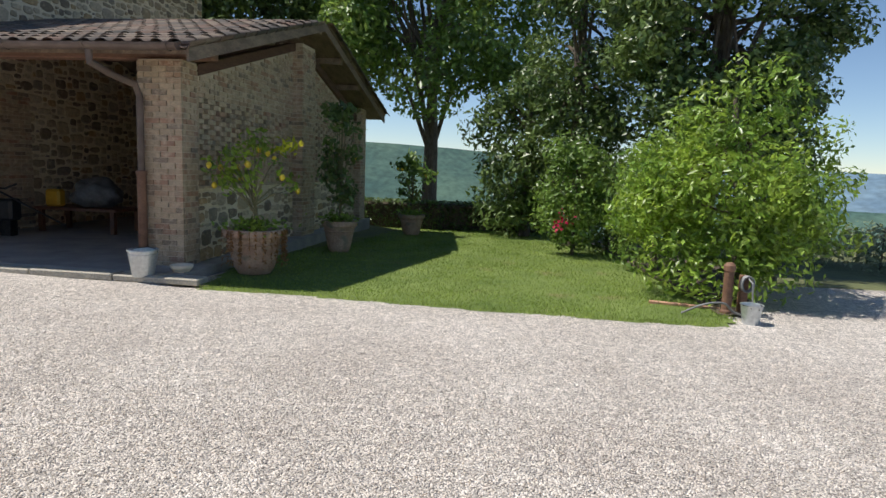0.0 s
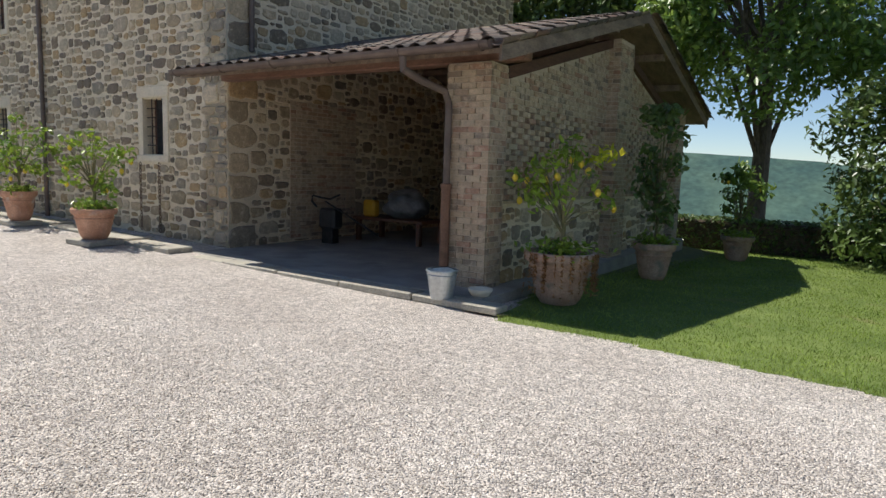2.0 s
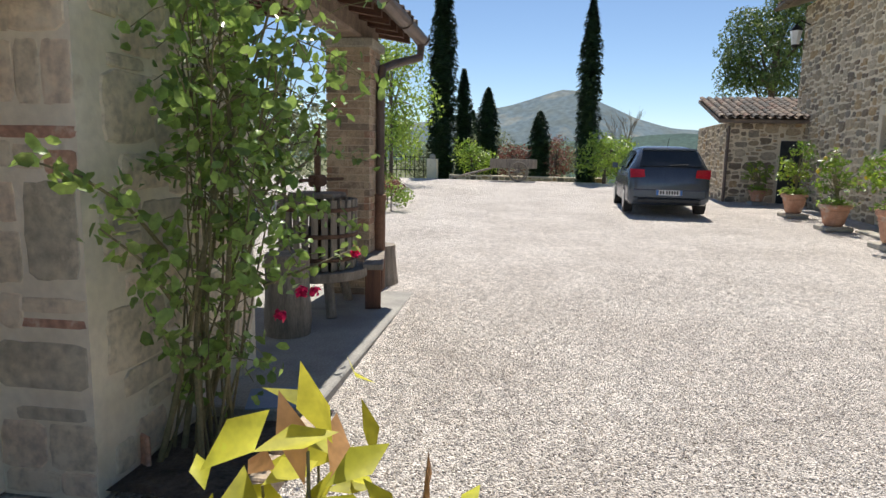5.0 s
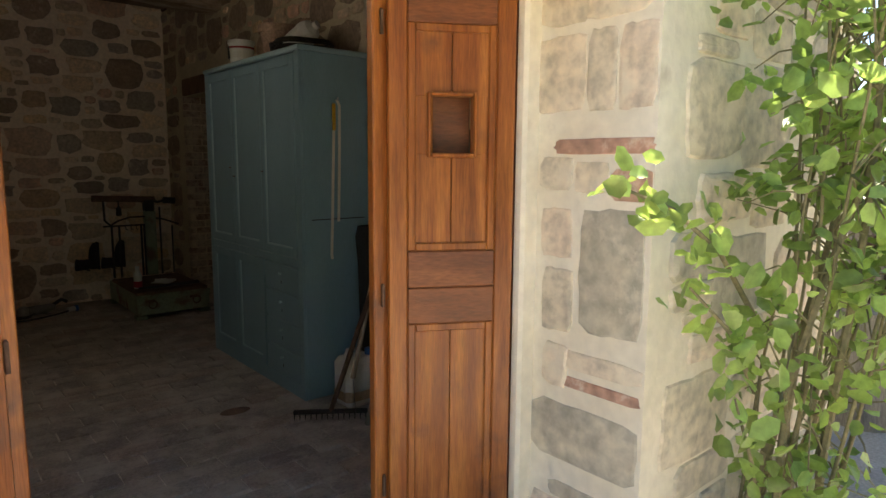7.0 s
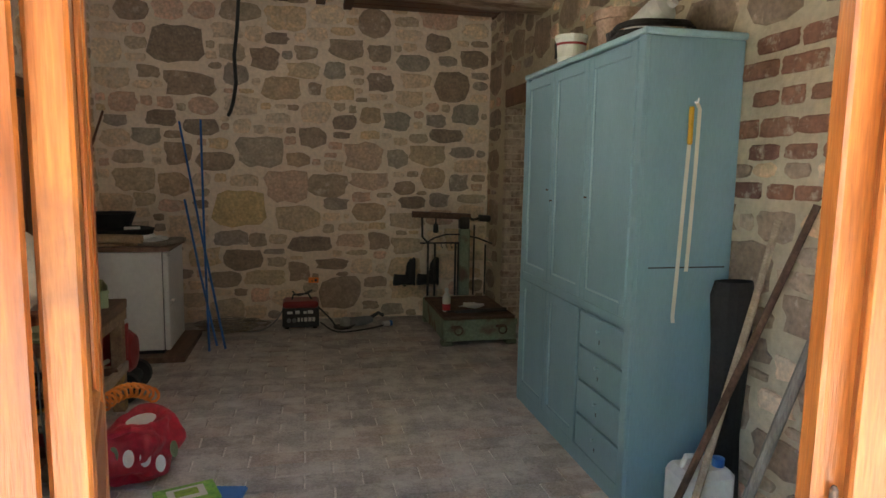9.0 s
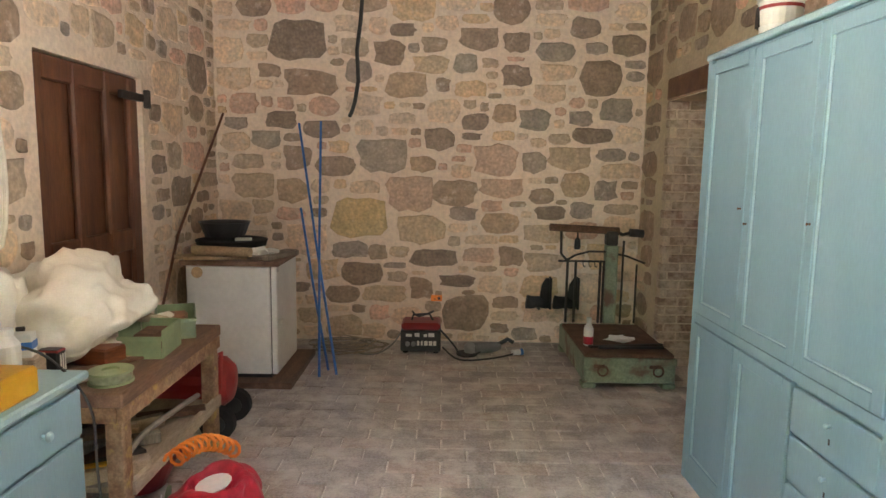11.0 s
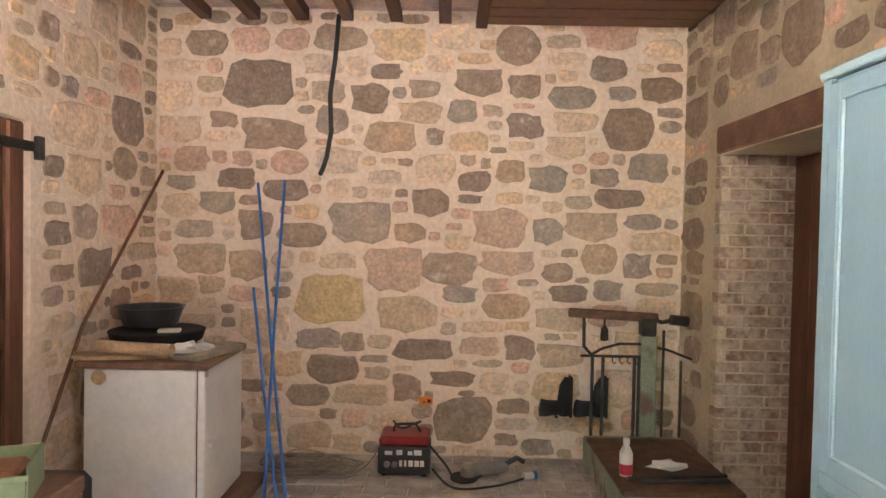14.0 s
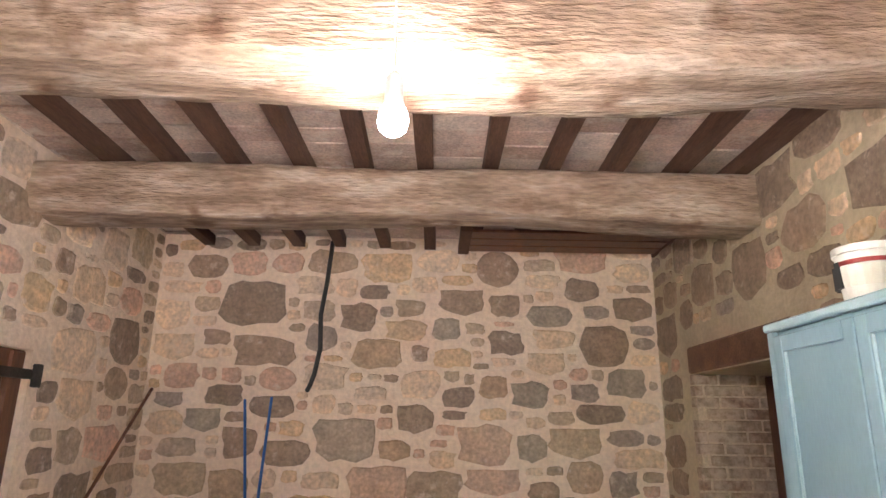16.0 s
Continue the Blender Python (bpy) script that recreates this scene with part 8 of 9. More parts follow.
# hills
def ridge(name, profile, dist, material, label, base=-220, steps_n=70, rough=0.05, seed=0):
    """A range of hills: elevation in degrees above the eye by bearing from north, clockwise."""
    az = [p[0] for p in profile]
    el = [p[1] for p in profile]
    bm = bmesh.new()
    cols = []
    for i in range(steps_n + 1):
        a = az[0] + (az[-1] - az[0]) * i / steps_n
        e = float(np.interp(a, az, el))
        e += rough * noise.noise(Vector((a * 0.5, seed, 0))) + rough * 0.5 * noise.noise(Vector((a * 1.7, seed, 4)))
        col = []
        for j in range(9):
            f = j / 8
            d = dist * (0.72 + 0.28 * f)
            h = base + (dist * math.tan(radians(e)) - base) * (f ** 0.8) + dist * 0.004 * noise.noise(Vector((a * 0.6, f * 3, seed)))
            col.append(bm.verts.new((math.sin(radians(a)) * d, math.cos(radians(a)) * d, h if j < 8 else dist * math.tan(radians(e)))))
        cols.append(col)
    for c, d in zip(cols, cols[1:]):
        for j in range(8):
            bm.faces.new((c[j], d[j], d[j + 1], c[j + 1]))
    return setting(name, bm, material, label, "hills", smooth=True)


# no haze is rendered; it is in the colours of these ranges
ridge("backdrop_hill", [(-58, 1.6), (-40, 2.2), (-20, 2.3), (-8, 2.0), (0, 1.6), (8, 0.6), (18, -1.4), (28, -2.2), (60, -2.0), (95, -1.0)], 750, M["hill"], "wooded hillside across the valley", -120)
ridge("backdrop_far_hill", [(-20, 0.5), (0, 0.8), (15, 0.9), (26, 0.75), (34, 0.5), (50, 0.9), (80, 0.4), (110, 0.5)], 2600, M["hill_far"], "far hills painted haze blue on the horizon", -300, seed=3)
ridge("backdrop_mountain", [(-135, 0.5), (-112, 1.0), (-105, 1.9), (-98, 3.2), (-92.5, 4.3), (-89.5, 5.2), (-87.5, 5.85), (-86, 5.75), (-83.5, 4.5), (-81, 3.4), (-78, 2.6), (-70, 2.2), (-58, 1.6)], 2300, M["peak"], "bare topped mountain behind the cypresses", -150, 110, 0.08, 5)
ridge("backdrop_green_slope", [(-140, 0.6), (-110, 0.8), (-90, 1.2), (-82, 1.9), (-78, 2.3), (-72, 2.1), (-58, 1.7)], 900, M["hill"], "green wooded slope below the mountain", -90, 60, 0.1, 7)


# cypresses
def cypress(at, height, radius, seed, label):
    rng = np.random.default_rng(seed)
    ob = thing("cypress", at, label, "cypress", "cypresses beyond the yard")
    part("trunk", tubed([(0, 0, -0.3), (0, 0, height * 0.5)], [0.14, 0.05], 8), M["bark"], ob)
    n = int(1700 * height * radius)
    u = rng.random(n)
    z = 0.15 + u * (height - 0.15)
    prof = radius * np.minimum(1, (1 - u) * 3.2) ** 0.7 * (0.78 + 0.22 * np.minimum(1, u * 6))
    a = rng.uniform(0, 6.283, n)
    r = prof * (1 - 0.45 * rng.random(n) ** 2) * (1 + 0.16 * np.sin(a * 5 + z * 2.3) + 0.08 * np.sin(z * 7))
    P = np.stack([np.cos(a) * r, np.sin(a) * r, z], 1)
    O = np.stack([np.cos(a), np.sin(a), np.full(n, 1.6)], 1)
    me = foliage_mesh("crown", P, O, 0.11, M["leaf_cypress"], seed, 0.4, 2.4)
    c = new("crown", me)
    c.parent = ob
    part("core", turned([(0.02, 0.1)] + [(radius * 0.62 * min(1, (1 - k / 9) * 3.2) ** 0.7, 0.2 + k / 9 * (height * 0.93)) for k in range(9)] + [(0.0, height * 0.95)], 10), M["leaf_cypress"], ob)
    return ob


def gz(x, y):
    return land(x, y) - 0.02


for k, (x, y, h, r) in enumerate(((-27.9, -2.75, 9.6, 0.58), (-25.4, 3.55, 7.5, 0.42), (-29.2, -0.75, 4.8, 0.50), (-27.2, 1.68, 3.4, 0.44), (-32.0, -2.2, 6.4, 0.42), (-42.0, -2.6, 6.2, 0.5))):
    cypress((x, y, gz(x, y)), h, r, 200 + k, "tall slim dark green cypress" if h > 6 else "small dark green cypress")
# shrubs and trees beyond the yard
for k, (x, y, h, r, mt, lab) in enumerate((
        (-20.2, -3.4, 5.2, 2.0, "leaf_bush", "leafy bright green tree beside the gate"), (-26.6, -1.2, 2.1, 1.15, "leaf_bush", "rounded light green shrub beyond the yard"),
        (-23.8, 4.15, 2.1, 1.25, "leaf_bush", "rounded light green shrub beside the car"), (-25.6, 4.9, 1.9, 1.1, "leaf_bush", "light green shrub beyond the yard"),
        (-31.5, 0.6, 2.9, 1.3, "leaf_red", "copper leaved shrub beyond the yard"), (-31.0, 2.6, 3.0, 1.2, "leaf_red", "copper leaved shrub beyond the yard"), (-34.0, -0.8, 3.9, 1.8, "leaf_olive", "grey green olive tree beyond the wall"),
        (-33.5, 3.0, 3.3, 1.5, "leaf_olive", "grey green olive tree beyond the wall"), (-35.5, 5.2, 3.5, 1.8, "leaf_bush", "green tree beyond the wall"), (-28.5, -5.5, 3.6, 1.8, "leaf_bush", "green tree beyond the gate"), (-11.5, -6.6, 3.4, 1.7, "leaf_bush", "sunlit green tree behind the porch"), (-9.2, -7.8, 3.0, 1.6, "leaf_bush", "yellow green tree behind the porch"), (-13.5, -4.6, 2.8, 1.5, "leaf_olive", "grey green tree behind the porch"),
        (-36, -4.5, 3.4, 1.8, "leaf_olive", "grey green tree beyond the gate"))):
    tree("garden_tree" if h > 2.5 else "garden_shrub", (x, y, gz(x, y)), lab, "tree" if h > 2.5 else "shrub", h, (0, 0, h * 0.58), (r, r, h * 0.45), 26, r * 0.42, 300, 0.085, M[mt], 230 + k, trunk=0.07, group="planting beyond the yard", low=-0.9)
tree("oak_tree", (-27.5, 11.2, 0.2), "dark green oak behind the outbuilding", "tree", 8.5, (0, 0, 5.6), (2.3, 2.3, 3.0), 60, 0.7, 700, 0.085, M["leaf_holm"], 260, trunk=0.2)
bare = thing("bare_tree", (-34.0, 6.2, gz(-34, 6.2)), "leafless grey tree beyond the yard", "tree")
rng = random.Random(6)
bm = bmesh.new()


def twig(a, d, length, r, depth):
    b = a + d * length
    tube(bm, [a, a.lerp(b, 0.5) + Vector((rng.uniform(-1, 1), rng.uniform(-1, 1), 0)) * length * 0.05, b], [r, r * 0.8, r * 0.55], 5)
    if depth:
        for _ in range(4 if depth > 2 else 3):
            twig(a.lerp(b, rng.uniform(0.5, 1.0)), (d + Vector((rng.uniform(-0.6, 0.6), rng.uniform(-0.6, 0.6), rng.uniform(-0.1, 0.5)))).normalized(), length * rng.uniform(0.55, 0.75), r * 0.5, depth - 1)


twig(Vector((0, 0, -0.3)), Vector((0, 0, 1)), 2.4, 0.09, 4)
part("branch_work", bm, M["grey_wood"], bare)
# flowering border at the edge of the yard
for k in range(6):
    x, y = -12.0 - k * 1.5, -1.6 - 0.42 * k
    tree("border_plant", (x, y, yard(x, y) - 0.02), "low flowering border plant with orange and yellow leaves", "plant", 0.7, (0, 0, 0.32), (0.55, 0.5, 0.34), 10, 0.24, 900, 0.05, M["leaf_red"] if k % 2 else M["leaf_bush"], 270 + k, trunk=0.015, group="flowering border")
# low stone wall, gate and cart at the far end of the yard
lw = thing("garden_wall", (-26.0, 0.9, 0.1), "low rubble stone wall at the end of the yard", "wall")
part("core", boxed((-0.2, -3.0, -0.3), (0.2, 3.6, 0.55), 0.02), M["mortar_out"], lw)
joined_pieces("stone_work", STONES, [(x, z - 0.3, w, h) for x, z, w, h in rubble(6.6, 0.85, OUT, 57, cell=0.02, gap=0.016)], pose(0.2, -3.0, 0, 0, 0, 90), M["stone_out_i"], lw, "", 0.02)
gp = thing("gate_post", (-26.0, -2.85, 0.05), "square stone gate post", "gate post")
part("shaft", boxed((-0.22, -0.22, -0.2), (0.22, 0.22, 1.25), 0.02), M["plaster"], gp)
part("cap", turned(((0.1, 1.25), (0.14, 1.33), (0.1, 1.43), (0.0, 1.46)), 14), M["slab"], gp)
gt = thing("iron_gate", (-26.1, -3.9, 0.1), "black wrought iron gate", "gate")
for k in range(9):
    part("bar", tubed([(0, -0.75 + k * 0.2, 0), (0, -0.75 + k * 0.2, 1.35)], 0.014, 6), M["iron"], gt)
for z in (0.12, 0.7, 1.25):
    part("rail", boxed((-0.015, -0.77, z - 0.015), (0.015, 0.87, z + 0.015), 0), M["iron"], gt)
crt = thing("hand_cart", (-24.0, 0.75, yard(-24, 0) + 0.0), "old weathered wooden cart with spoked wheels", "cart", turn=94)
part("bed", boxed((-0.95, -0.38, 0.50), (0.75, 0.38, 0.56), 0.01), M["grey_wood"], crt)
for y in (-0.4, 0.4):
    bm = boxed((-1.0, y - 0.02, 0.5), (0.8, y + 0.02, 0.86), 0.01)
    part("side_board", bm, M["grey_wood"], crt)
part("tail_board", boxed((0.74, -0.38, 0.55), (0.79, 0.38, 0.84), 0.01), M["grey_wood"], crt)
for y in (-0.3, 0.3):
    part("shaft", tubed([(-0.9, y, 0.5), (-2.4, y, 0.10)], 0.035, 8), M["grey_wood"], crt)
for y in (-0.52, 0.52):
    wh = part("wheel", tubed([(0.36 * math.cos(t) + 0.1, y, 0.38 + 0.36 * math.sin(t)) for t in [k * math.tau / 20 for k in range(21)]], 0.03, 6), M["grey_wood"], crt)
    part("hub", tubed([(0.1, y - 0.06, 0.38), (0.1, y + 0.06, 0.38)], 0.07, 12), M["grey_wood"], wh)
    for k in range(10):
        a = k * math.tau / 10
        part("spoke", tubed([(0.1, y, 0.38), (0.1 + 0.35 * math.cos(a), y, 0.38 + 0.35 * math.sin(a))], 0.014, 5), M["grey_wood"], wh)

# ---- pots ----
POT = ((0.50, 0.0), (0.56, 0.06), (0.60, 0.10), (0.62, 0.13), (0.64, 0.16), (0.78, 0.55), (0.86, 0.80), (0.94, 0.81), (0.99, 0.86), (1.0, 0.97), (0.96, 1.0), (0.86, 1.0), (0.84, 0.90), (0.0, 0.88))


def potted(name, at, radius, height, label, leaf_h, leaf_r, mat, seed, per=900, leaf=0.055, lemons=0, slab=True, pot_mat="terracotta", under=True, group="potted lemon trees", size=None):
    ob = thing(name, at, label, "potted plant", group)
    z = 0.0
    if slab:
        part("plinth", boxed((-radius * 0.95, -radius * 0.85, 0), (radius * 0.95, radius * 0.85, 0.085), 0.012), M["slab"], ob)
        z = 0.086
    part("pot", turned([(r * radius, h * height + z) for r, h in POT], 32), M[pot_mat], ob)
    part("rim_band", turned([(radius * 0.835, z + height * 0.66), (radius * 0.87, z + height * 0.68), (radius * 0.85, z + height * 0.71)], 32), M[pot_mat], ob)
    part("soil", turned(((0.0, z + height * 0.93), (radius * 0.83, z + height * 0.9)), 20), M["soil"], ob)
    rng = np.random.default_rng(seed)
    top = z + height
    cz = top + leaf_h * 0.58
    cs = clumps((0, 0, cz), (leaf_r, leaf_r, leaf_h * 0.5), 22, size or leaf_r * 0.38, rng, -0.95)
    bm = bmesh.new()
    tube(bm, [(0, 0, top - 0.1), (0.02, 0.01, top + leaf_h * 0.2), (0, 0, top + leaf_h * 0.4)], [0.026, 0.022, 0.016], 7)
    for c in cs:
        s = Vector((0.01, 0, top + leaf_h * (0.15 + 0.2 * rng.random())))
        e = Vector(c[:3])
        tube(bm, [s, s.lerp(e, 0.5) + Vector((0, 0, 0.04)), e], [0.011, 0.008, 0.003], 5)
    part("trunk", bm, M["stem"], ob)
    P, O = clump_points(cs, per * 1.6, rng, 0.8)
    c = new("foliage", foliage_mesh("foliage", P, O, leaf, M[mat], seed, 0.9, 1.9, True))
    c.parent = ob
    if under:
        P = rng.normal(0, 1, (260, 3)) * np.array((radius * 0.45, radius * 0.45, 0.05)) + np.array((0, 0, top + 0.03))
        c = new("ground_cover", foliage_mesh("ground_cover", P, P * 0 + np.array((0, 0, 1)), 0.05, M["leaf_bush"], seed + 1, 0.9, 1.8))
        c.parent = ob
        c["kind"] = "stuff"
    for k in range(lemons):
        q = cs[k % len(cs)]
        a = rng.uniform(0, 6.28)
        p = (q[0] + math.cos(a) * q[3] * 0.8, q[1] + math.sin(a) * q[3] * 0.8, q[2] - 0.06 - 0.1 * rng.random())
        bm = turned(((0.0, -0.045), (0.012, -0.04), (0.032, -0.015), (0.034, 0.01), (0.022, 0.035), (0.008, 0.043), (0.0, 0.047)), 12)
        part("lemon", bm, M["lemon"], ob).location = p
    return ob


for k, (x, y, r, h, lh, lr) in enumerate(((-6.15, -1.10, 0.32, 0.46, 1.2, 0.52), (-9.0, -0.92, 0.29, 0.52, 1.3, 0.66), (-11.2, -0.98, 0.28, 0.40, 0.95, 0.50), (-13.4, -1.0, 0.27, 0.42, 1.1, 0.55), (-16.3, -1.0, 0.22, 0.30, 0.8, 0.42))):
    p = hl(x, y, 0)
    potted("lemon_tree", (p[0], p[1], yard(p[0], p[1])), r, h, "terracotta pot on a stone plinth with a leafy lemon tree", lh, lr, "leaf_lemon", 300 + k, per=560, leaf=0.046, size=lr * 0.32, lemons=7 if k == 0 else 3)
pA = potted("lemon_tree", (0.78, 7.40, 0.0), 0.40, 0.57, "large old terracotta pot with a fruiting lemon tree", 1.2, 0.62, "leaf_lemon", 310, per=420, lemons=12, slab=False, pot_mat="terracotta_old", leaf=0.046, size=0.2)
rng = np.random.default_rng(12)
P = []
for k in range(26):
    a = rng.uniform(-2.6, 0.2)
    for j in range(22):
        P.append((math.cos(a) * (0.405 + 0.01 * rng.random()), math.sin(a) * (0.405 + 0.01 * rng.random()), 0.56 - j * rng.uniform(0.012, 0.022)))
P = np.array(P)
c = new("trailing_stems", foliage_mesh("trailing_stems", P, P * np.array((1, 1, 0)), 0.022, M["leaf_dry"], 13, 0.5, 2.6))
c.parent = pA
c["kind"] = "stuff"
P = rng.normal(0, 1, (34, 3)) * np.array((0.10, 0.10, 0.07)) + np.array((0.42, 0.05, 1.62))
c = new("young_shoots", foliage_mesh("young_shoots", P, P * 0 + 0.2, 0.06, M["leaf_yellow"], 14, 0.9, 2.0))
c.parent = pA
potted("climber_pot", (1.18, 10.4, -0.11), 0.31, 0.55, "old terracotta pot with a tall dark climber on a trellis", 2.0, 0.40, "leaf_holm", 311, per=520, slab=False, pot_mat="terracotta_old", leaf=0.06, lemons=4, group="pots beside the shelter", size=0.25)
potted("citrus_pot", (1.95, 14.6, -0.22), 0.32, 0.50, "terracotta pot with a citrus bush at the shelter corner", 1.4, 0.62, "leaf_oak", 312, per=380, slab=False, pot_mat="terracotta_old", leaf=0.07, lemons=5, group="pots beside the shelter")
bkt = thing("zinc_bucket", (-0.20, 6.50, 0.06), "galvanised zinc bucket under the downpipe", "bucket")
part("pail", turned(((0.115, 0), (0.12, 0.02), (0.165, 0.30), (0.175, 0.30), (0.172, 0.315), (0.158, 0.31), (0.11, 0.02), (0.0, 0.015)), 28), M["zinc"], bkt)
part("hoop", turned(((0.158, 0.255), (0.164, 0.26), (0.16, 0.268)), 28), M["zinc"], bkt)
part("handle", tubed([(-0.17, 0, 0.29), (-0.14, 0.07, 0.31), (0, 0.13, 0.325), (0.14, 0.07, 0.31), (0.17, 0, 0.29)], 0.005, 6), M["iron"], bkt)
bw = thing("stone_bowl", (0.12, 6.78, 0.085), "low pale stone bowl at the foot of the pillar", "bowl")
part("bowl", turned(((0.09, 0), (0.13, 0.05), (0.135, 0.08), (0.11, 0.08), (0.0, 0.04)), 20), M["plaster"], bw)
# water pump and its bucket beside the shrubs
pm = thing("water_pump", (6.26, 6.22, 0.0), "old red brown iron water pump with a coiled hose", "pump")
part("column", turned(((0.06, 0), (0.06, 0.04), (0.05, 0.06), (0.05, 0.46), (0.06, 0.47), (0.06, 0.52), (0.03, 0.55)), 16), M["roof_beam"], pm)
part("second_post", boxed((0.13, 0.0, 0), (0.21, 0.08, 0.42), 0.01), M["roof_beam"], pm)
bm = bmesh.new()
for k in range(4):
    tube(bm, [(0.17 + 0.06 * math.cos(t * 0.45), -0.03 - 0.015 * k, 0.34 + 0.08 * math.sin(t * 0.45)) for t in range(15)], 0.012, 6, False)
part("hose", bm, M["grey"], pm, "grey coiled hose")
part("spout", tubed([(0.17, -0.08, 0.40), (0.19, -0.14, 0.36), (0.2, -0.17, 0.05)], 0.009, 6), M["grey"], pm)
b2 = thing("zinc_bucket", (6.36, 5.84, 0.0), "small zinc bucket on the gravel by the pump", "bucket", turn=20)
part("pail", turned(((0.075, 0), (0.105, 0.19), (0.112, 0.196), (0.10, 0.192), (0.07, 0.01), (0, 0.01)), 24), M["zinc"], b2)
part("handle", tubed([(-0.105, 0, 0.19), (-0.07, -0.07, 0.17), (0, -0.1, 0.16), (0.07, -0.07, 0.17), (0.105, 0, 0.19)], 0.005, 6), M["iron"], b2)
hz = cable("garden_hose", [(5.75, 6.05, 0.03), (5.95, 6.0, 0.14), (6.15, 6.0, 0.16), (6.3, 6.08, 0.05), (6.5, 5.95, 0.03)], 0.012, M["grey"], "grey garden hose curled on the ground")
for k in range(7):
    st_ = thing("edging_brick", (5.62 + 0.10 * k, 6.62 - 0.03 * k, lawn_z(5.7, 6.6)), "terracotta edging brick in the lawn border", "edging brick", "lawn edging", turn=-16 + k * 3)
    part("brick", boxed((-0.05, -0.03, -0.01), (0.05, 0.03, 0.035), 0.005), M["terracotta"], st_)

# things kept in the shelter
mw = thing("brush_cutter", hl(-4.15, 1.75, 0.085), "brush cutter with curved handles standing in the shelter", "brush cutter")
part("shaft", tubed([(0, 0, 0.72), (0.75, 0.5, 0.15)], 0.016, 8), M["iron"], mw)
part("grip", tubed([(-0.1, -0.1, 0.62), (-0.16, -0.16, 0.72), (-0.1, -0.2, 0.82), (0.02, -0.1, 0.78), (0.06, 0.05, 0.76), (0.2, 0.14, 0.84)], 0.018, 8), M["black_plastic"], mw)
part("engine", boxed((-0.15, -0.02, 0.25), (0.2, 0.25, 0.60), 0.04), M["black_plastic"], mw)
part("support", boxed((-0.1, 0.02, 0), (0.14, 0.2, 0.25), 0.01), M["iron"], mw)
tb = thing("storage_table", hl(-3.45, 2.95, 0.085), "dark low table in the shelter", "table", turn=-4)
part("tabletop", boxed((-0.8, -0.4, 0.38), (0.75, 0.4, 0.43), 0.01), M["dark_wood"], tb)
for x in (-0.7, 0.65):
    for y in (-0.33, 0.33):
        part("leg", boxed((x - 0.04, y - 0.04, 0), (x + 0.04, y + 0.04, 0.38), 0.005), M["dark_wood"], tb)
yc = thing("yellow_canister", hl(-3.98, 2.75, 0.515), "orange yellow fuel canister on the table", "canister", turn=-4)
part("can", boxed((-0.14, -0.09, 0), (0.14, 0.09, 0.30), 0.035), M["yellow"], yc)
part("cap", turned(((0.03, 0.30), (0.03, 0.335), (0.0, 0.34)), 12, (0.07, 0, 0)), M["black_plastic"], yc)
tpn = thing("covered_machine", hl(-3.35, 3.0, 0.515), "machine under a grey tarpaulin on the table", "tarpaulin")
bm = bmesh.new()
lump(bm, (0, 0, 0.22), (0.42, 0.34, 0.26), 31, 0.3, 4)
for v in bm.verts:
    v.co.z = max(0, v.co.z + 0.03 * noise.noise(v.co * 7))
part("tarpaulin", bm, M["tarp"], tpn, smooth=True)
for k, (x, y, w, h) in enumerate(((-2.6, 4.5, 0.9, 1.1), (-1.6, 5.6, 1.0, 0.8))):
    cb = thing("stacked_crate", hl(x, y, 0.085), "dark wooden crate at the back of the shelter", "crate", "crates in the shelter", turn=-4)
    for j in range(5):
        part("slat", boxed((-w / 2, -0.3, j * h / 5), (w / 2, 0.3, (j + 0.85) * h / 5), 0.006), M["dark_wood"], cb)

# ---- climbing rose at the workshop corner ----
rose = thing("climbing_rose", (-1.48, -0.24, 0.02), "climbing rose with crimson blooms trained up the wall corner", "climbing rose")
rng = np.random.default_rng(31)
cs = []
for k in range(19):
    bm = bmesh.new()
    x0, y0 = rng.uniform(-0.22, 0.25), rng.uniform(-0.12, 0.10)
    tx, ty = rng.uniform(-0.62, 0.46), rng.uniform(-0.04, 0.30) if k % 3 else rng.uniform(0.32, 0.60)
    tz = rng.uniform(1.7, 3.0) if k % 2 else rng.uniform(1.2, 2.7)
    pts = [Vector((x0 + (tx - x0) * f ** 0.8 + 0.10 * math.sin(f * 6 + k * 1.7) * f, y0 + (ty - y0) * f + 0.06 * math.cos(f * 5 + k * 2.1) * f, tz * f)) for f in [i / 9 for i in range(10)]]
    tube(bm, pts, [(0.016 if k % 4 == 0 else 0.007) * (1 - 0.7 * i / 9) for i in range(10)], 6)
    for i in range(2, 10):
        for _ in range(3 if i > 4 else 1):
            d = Vector((rng.normal(0, 0.17), rng.normal(0.05, 0.10), rng.normal(0, 0.13)))
            e = pts[i] + d
            e.y = max(e.y, -0.12)
            tube(bm, [pts[i], pts[i].lerp(e, 0.5) + Vector((0, 0, 0.02)), e], [0.004, 0.003, 0.002], 4)
            cs.append((e.x, e.y, e.z, 0.12, 0.10, 0.10))
    part("cane", bm, M["stem"], rose)
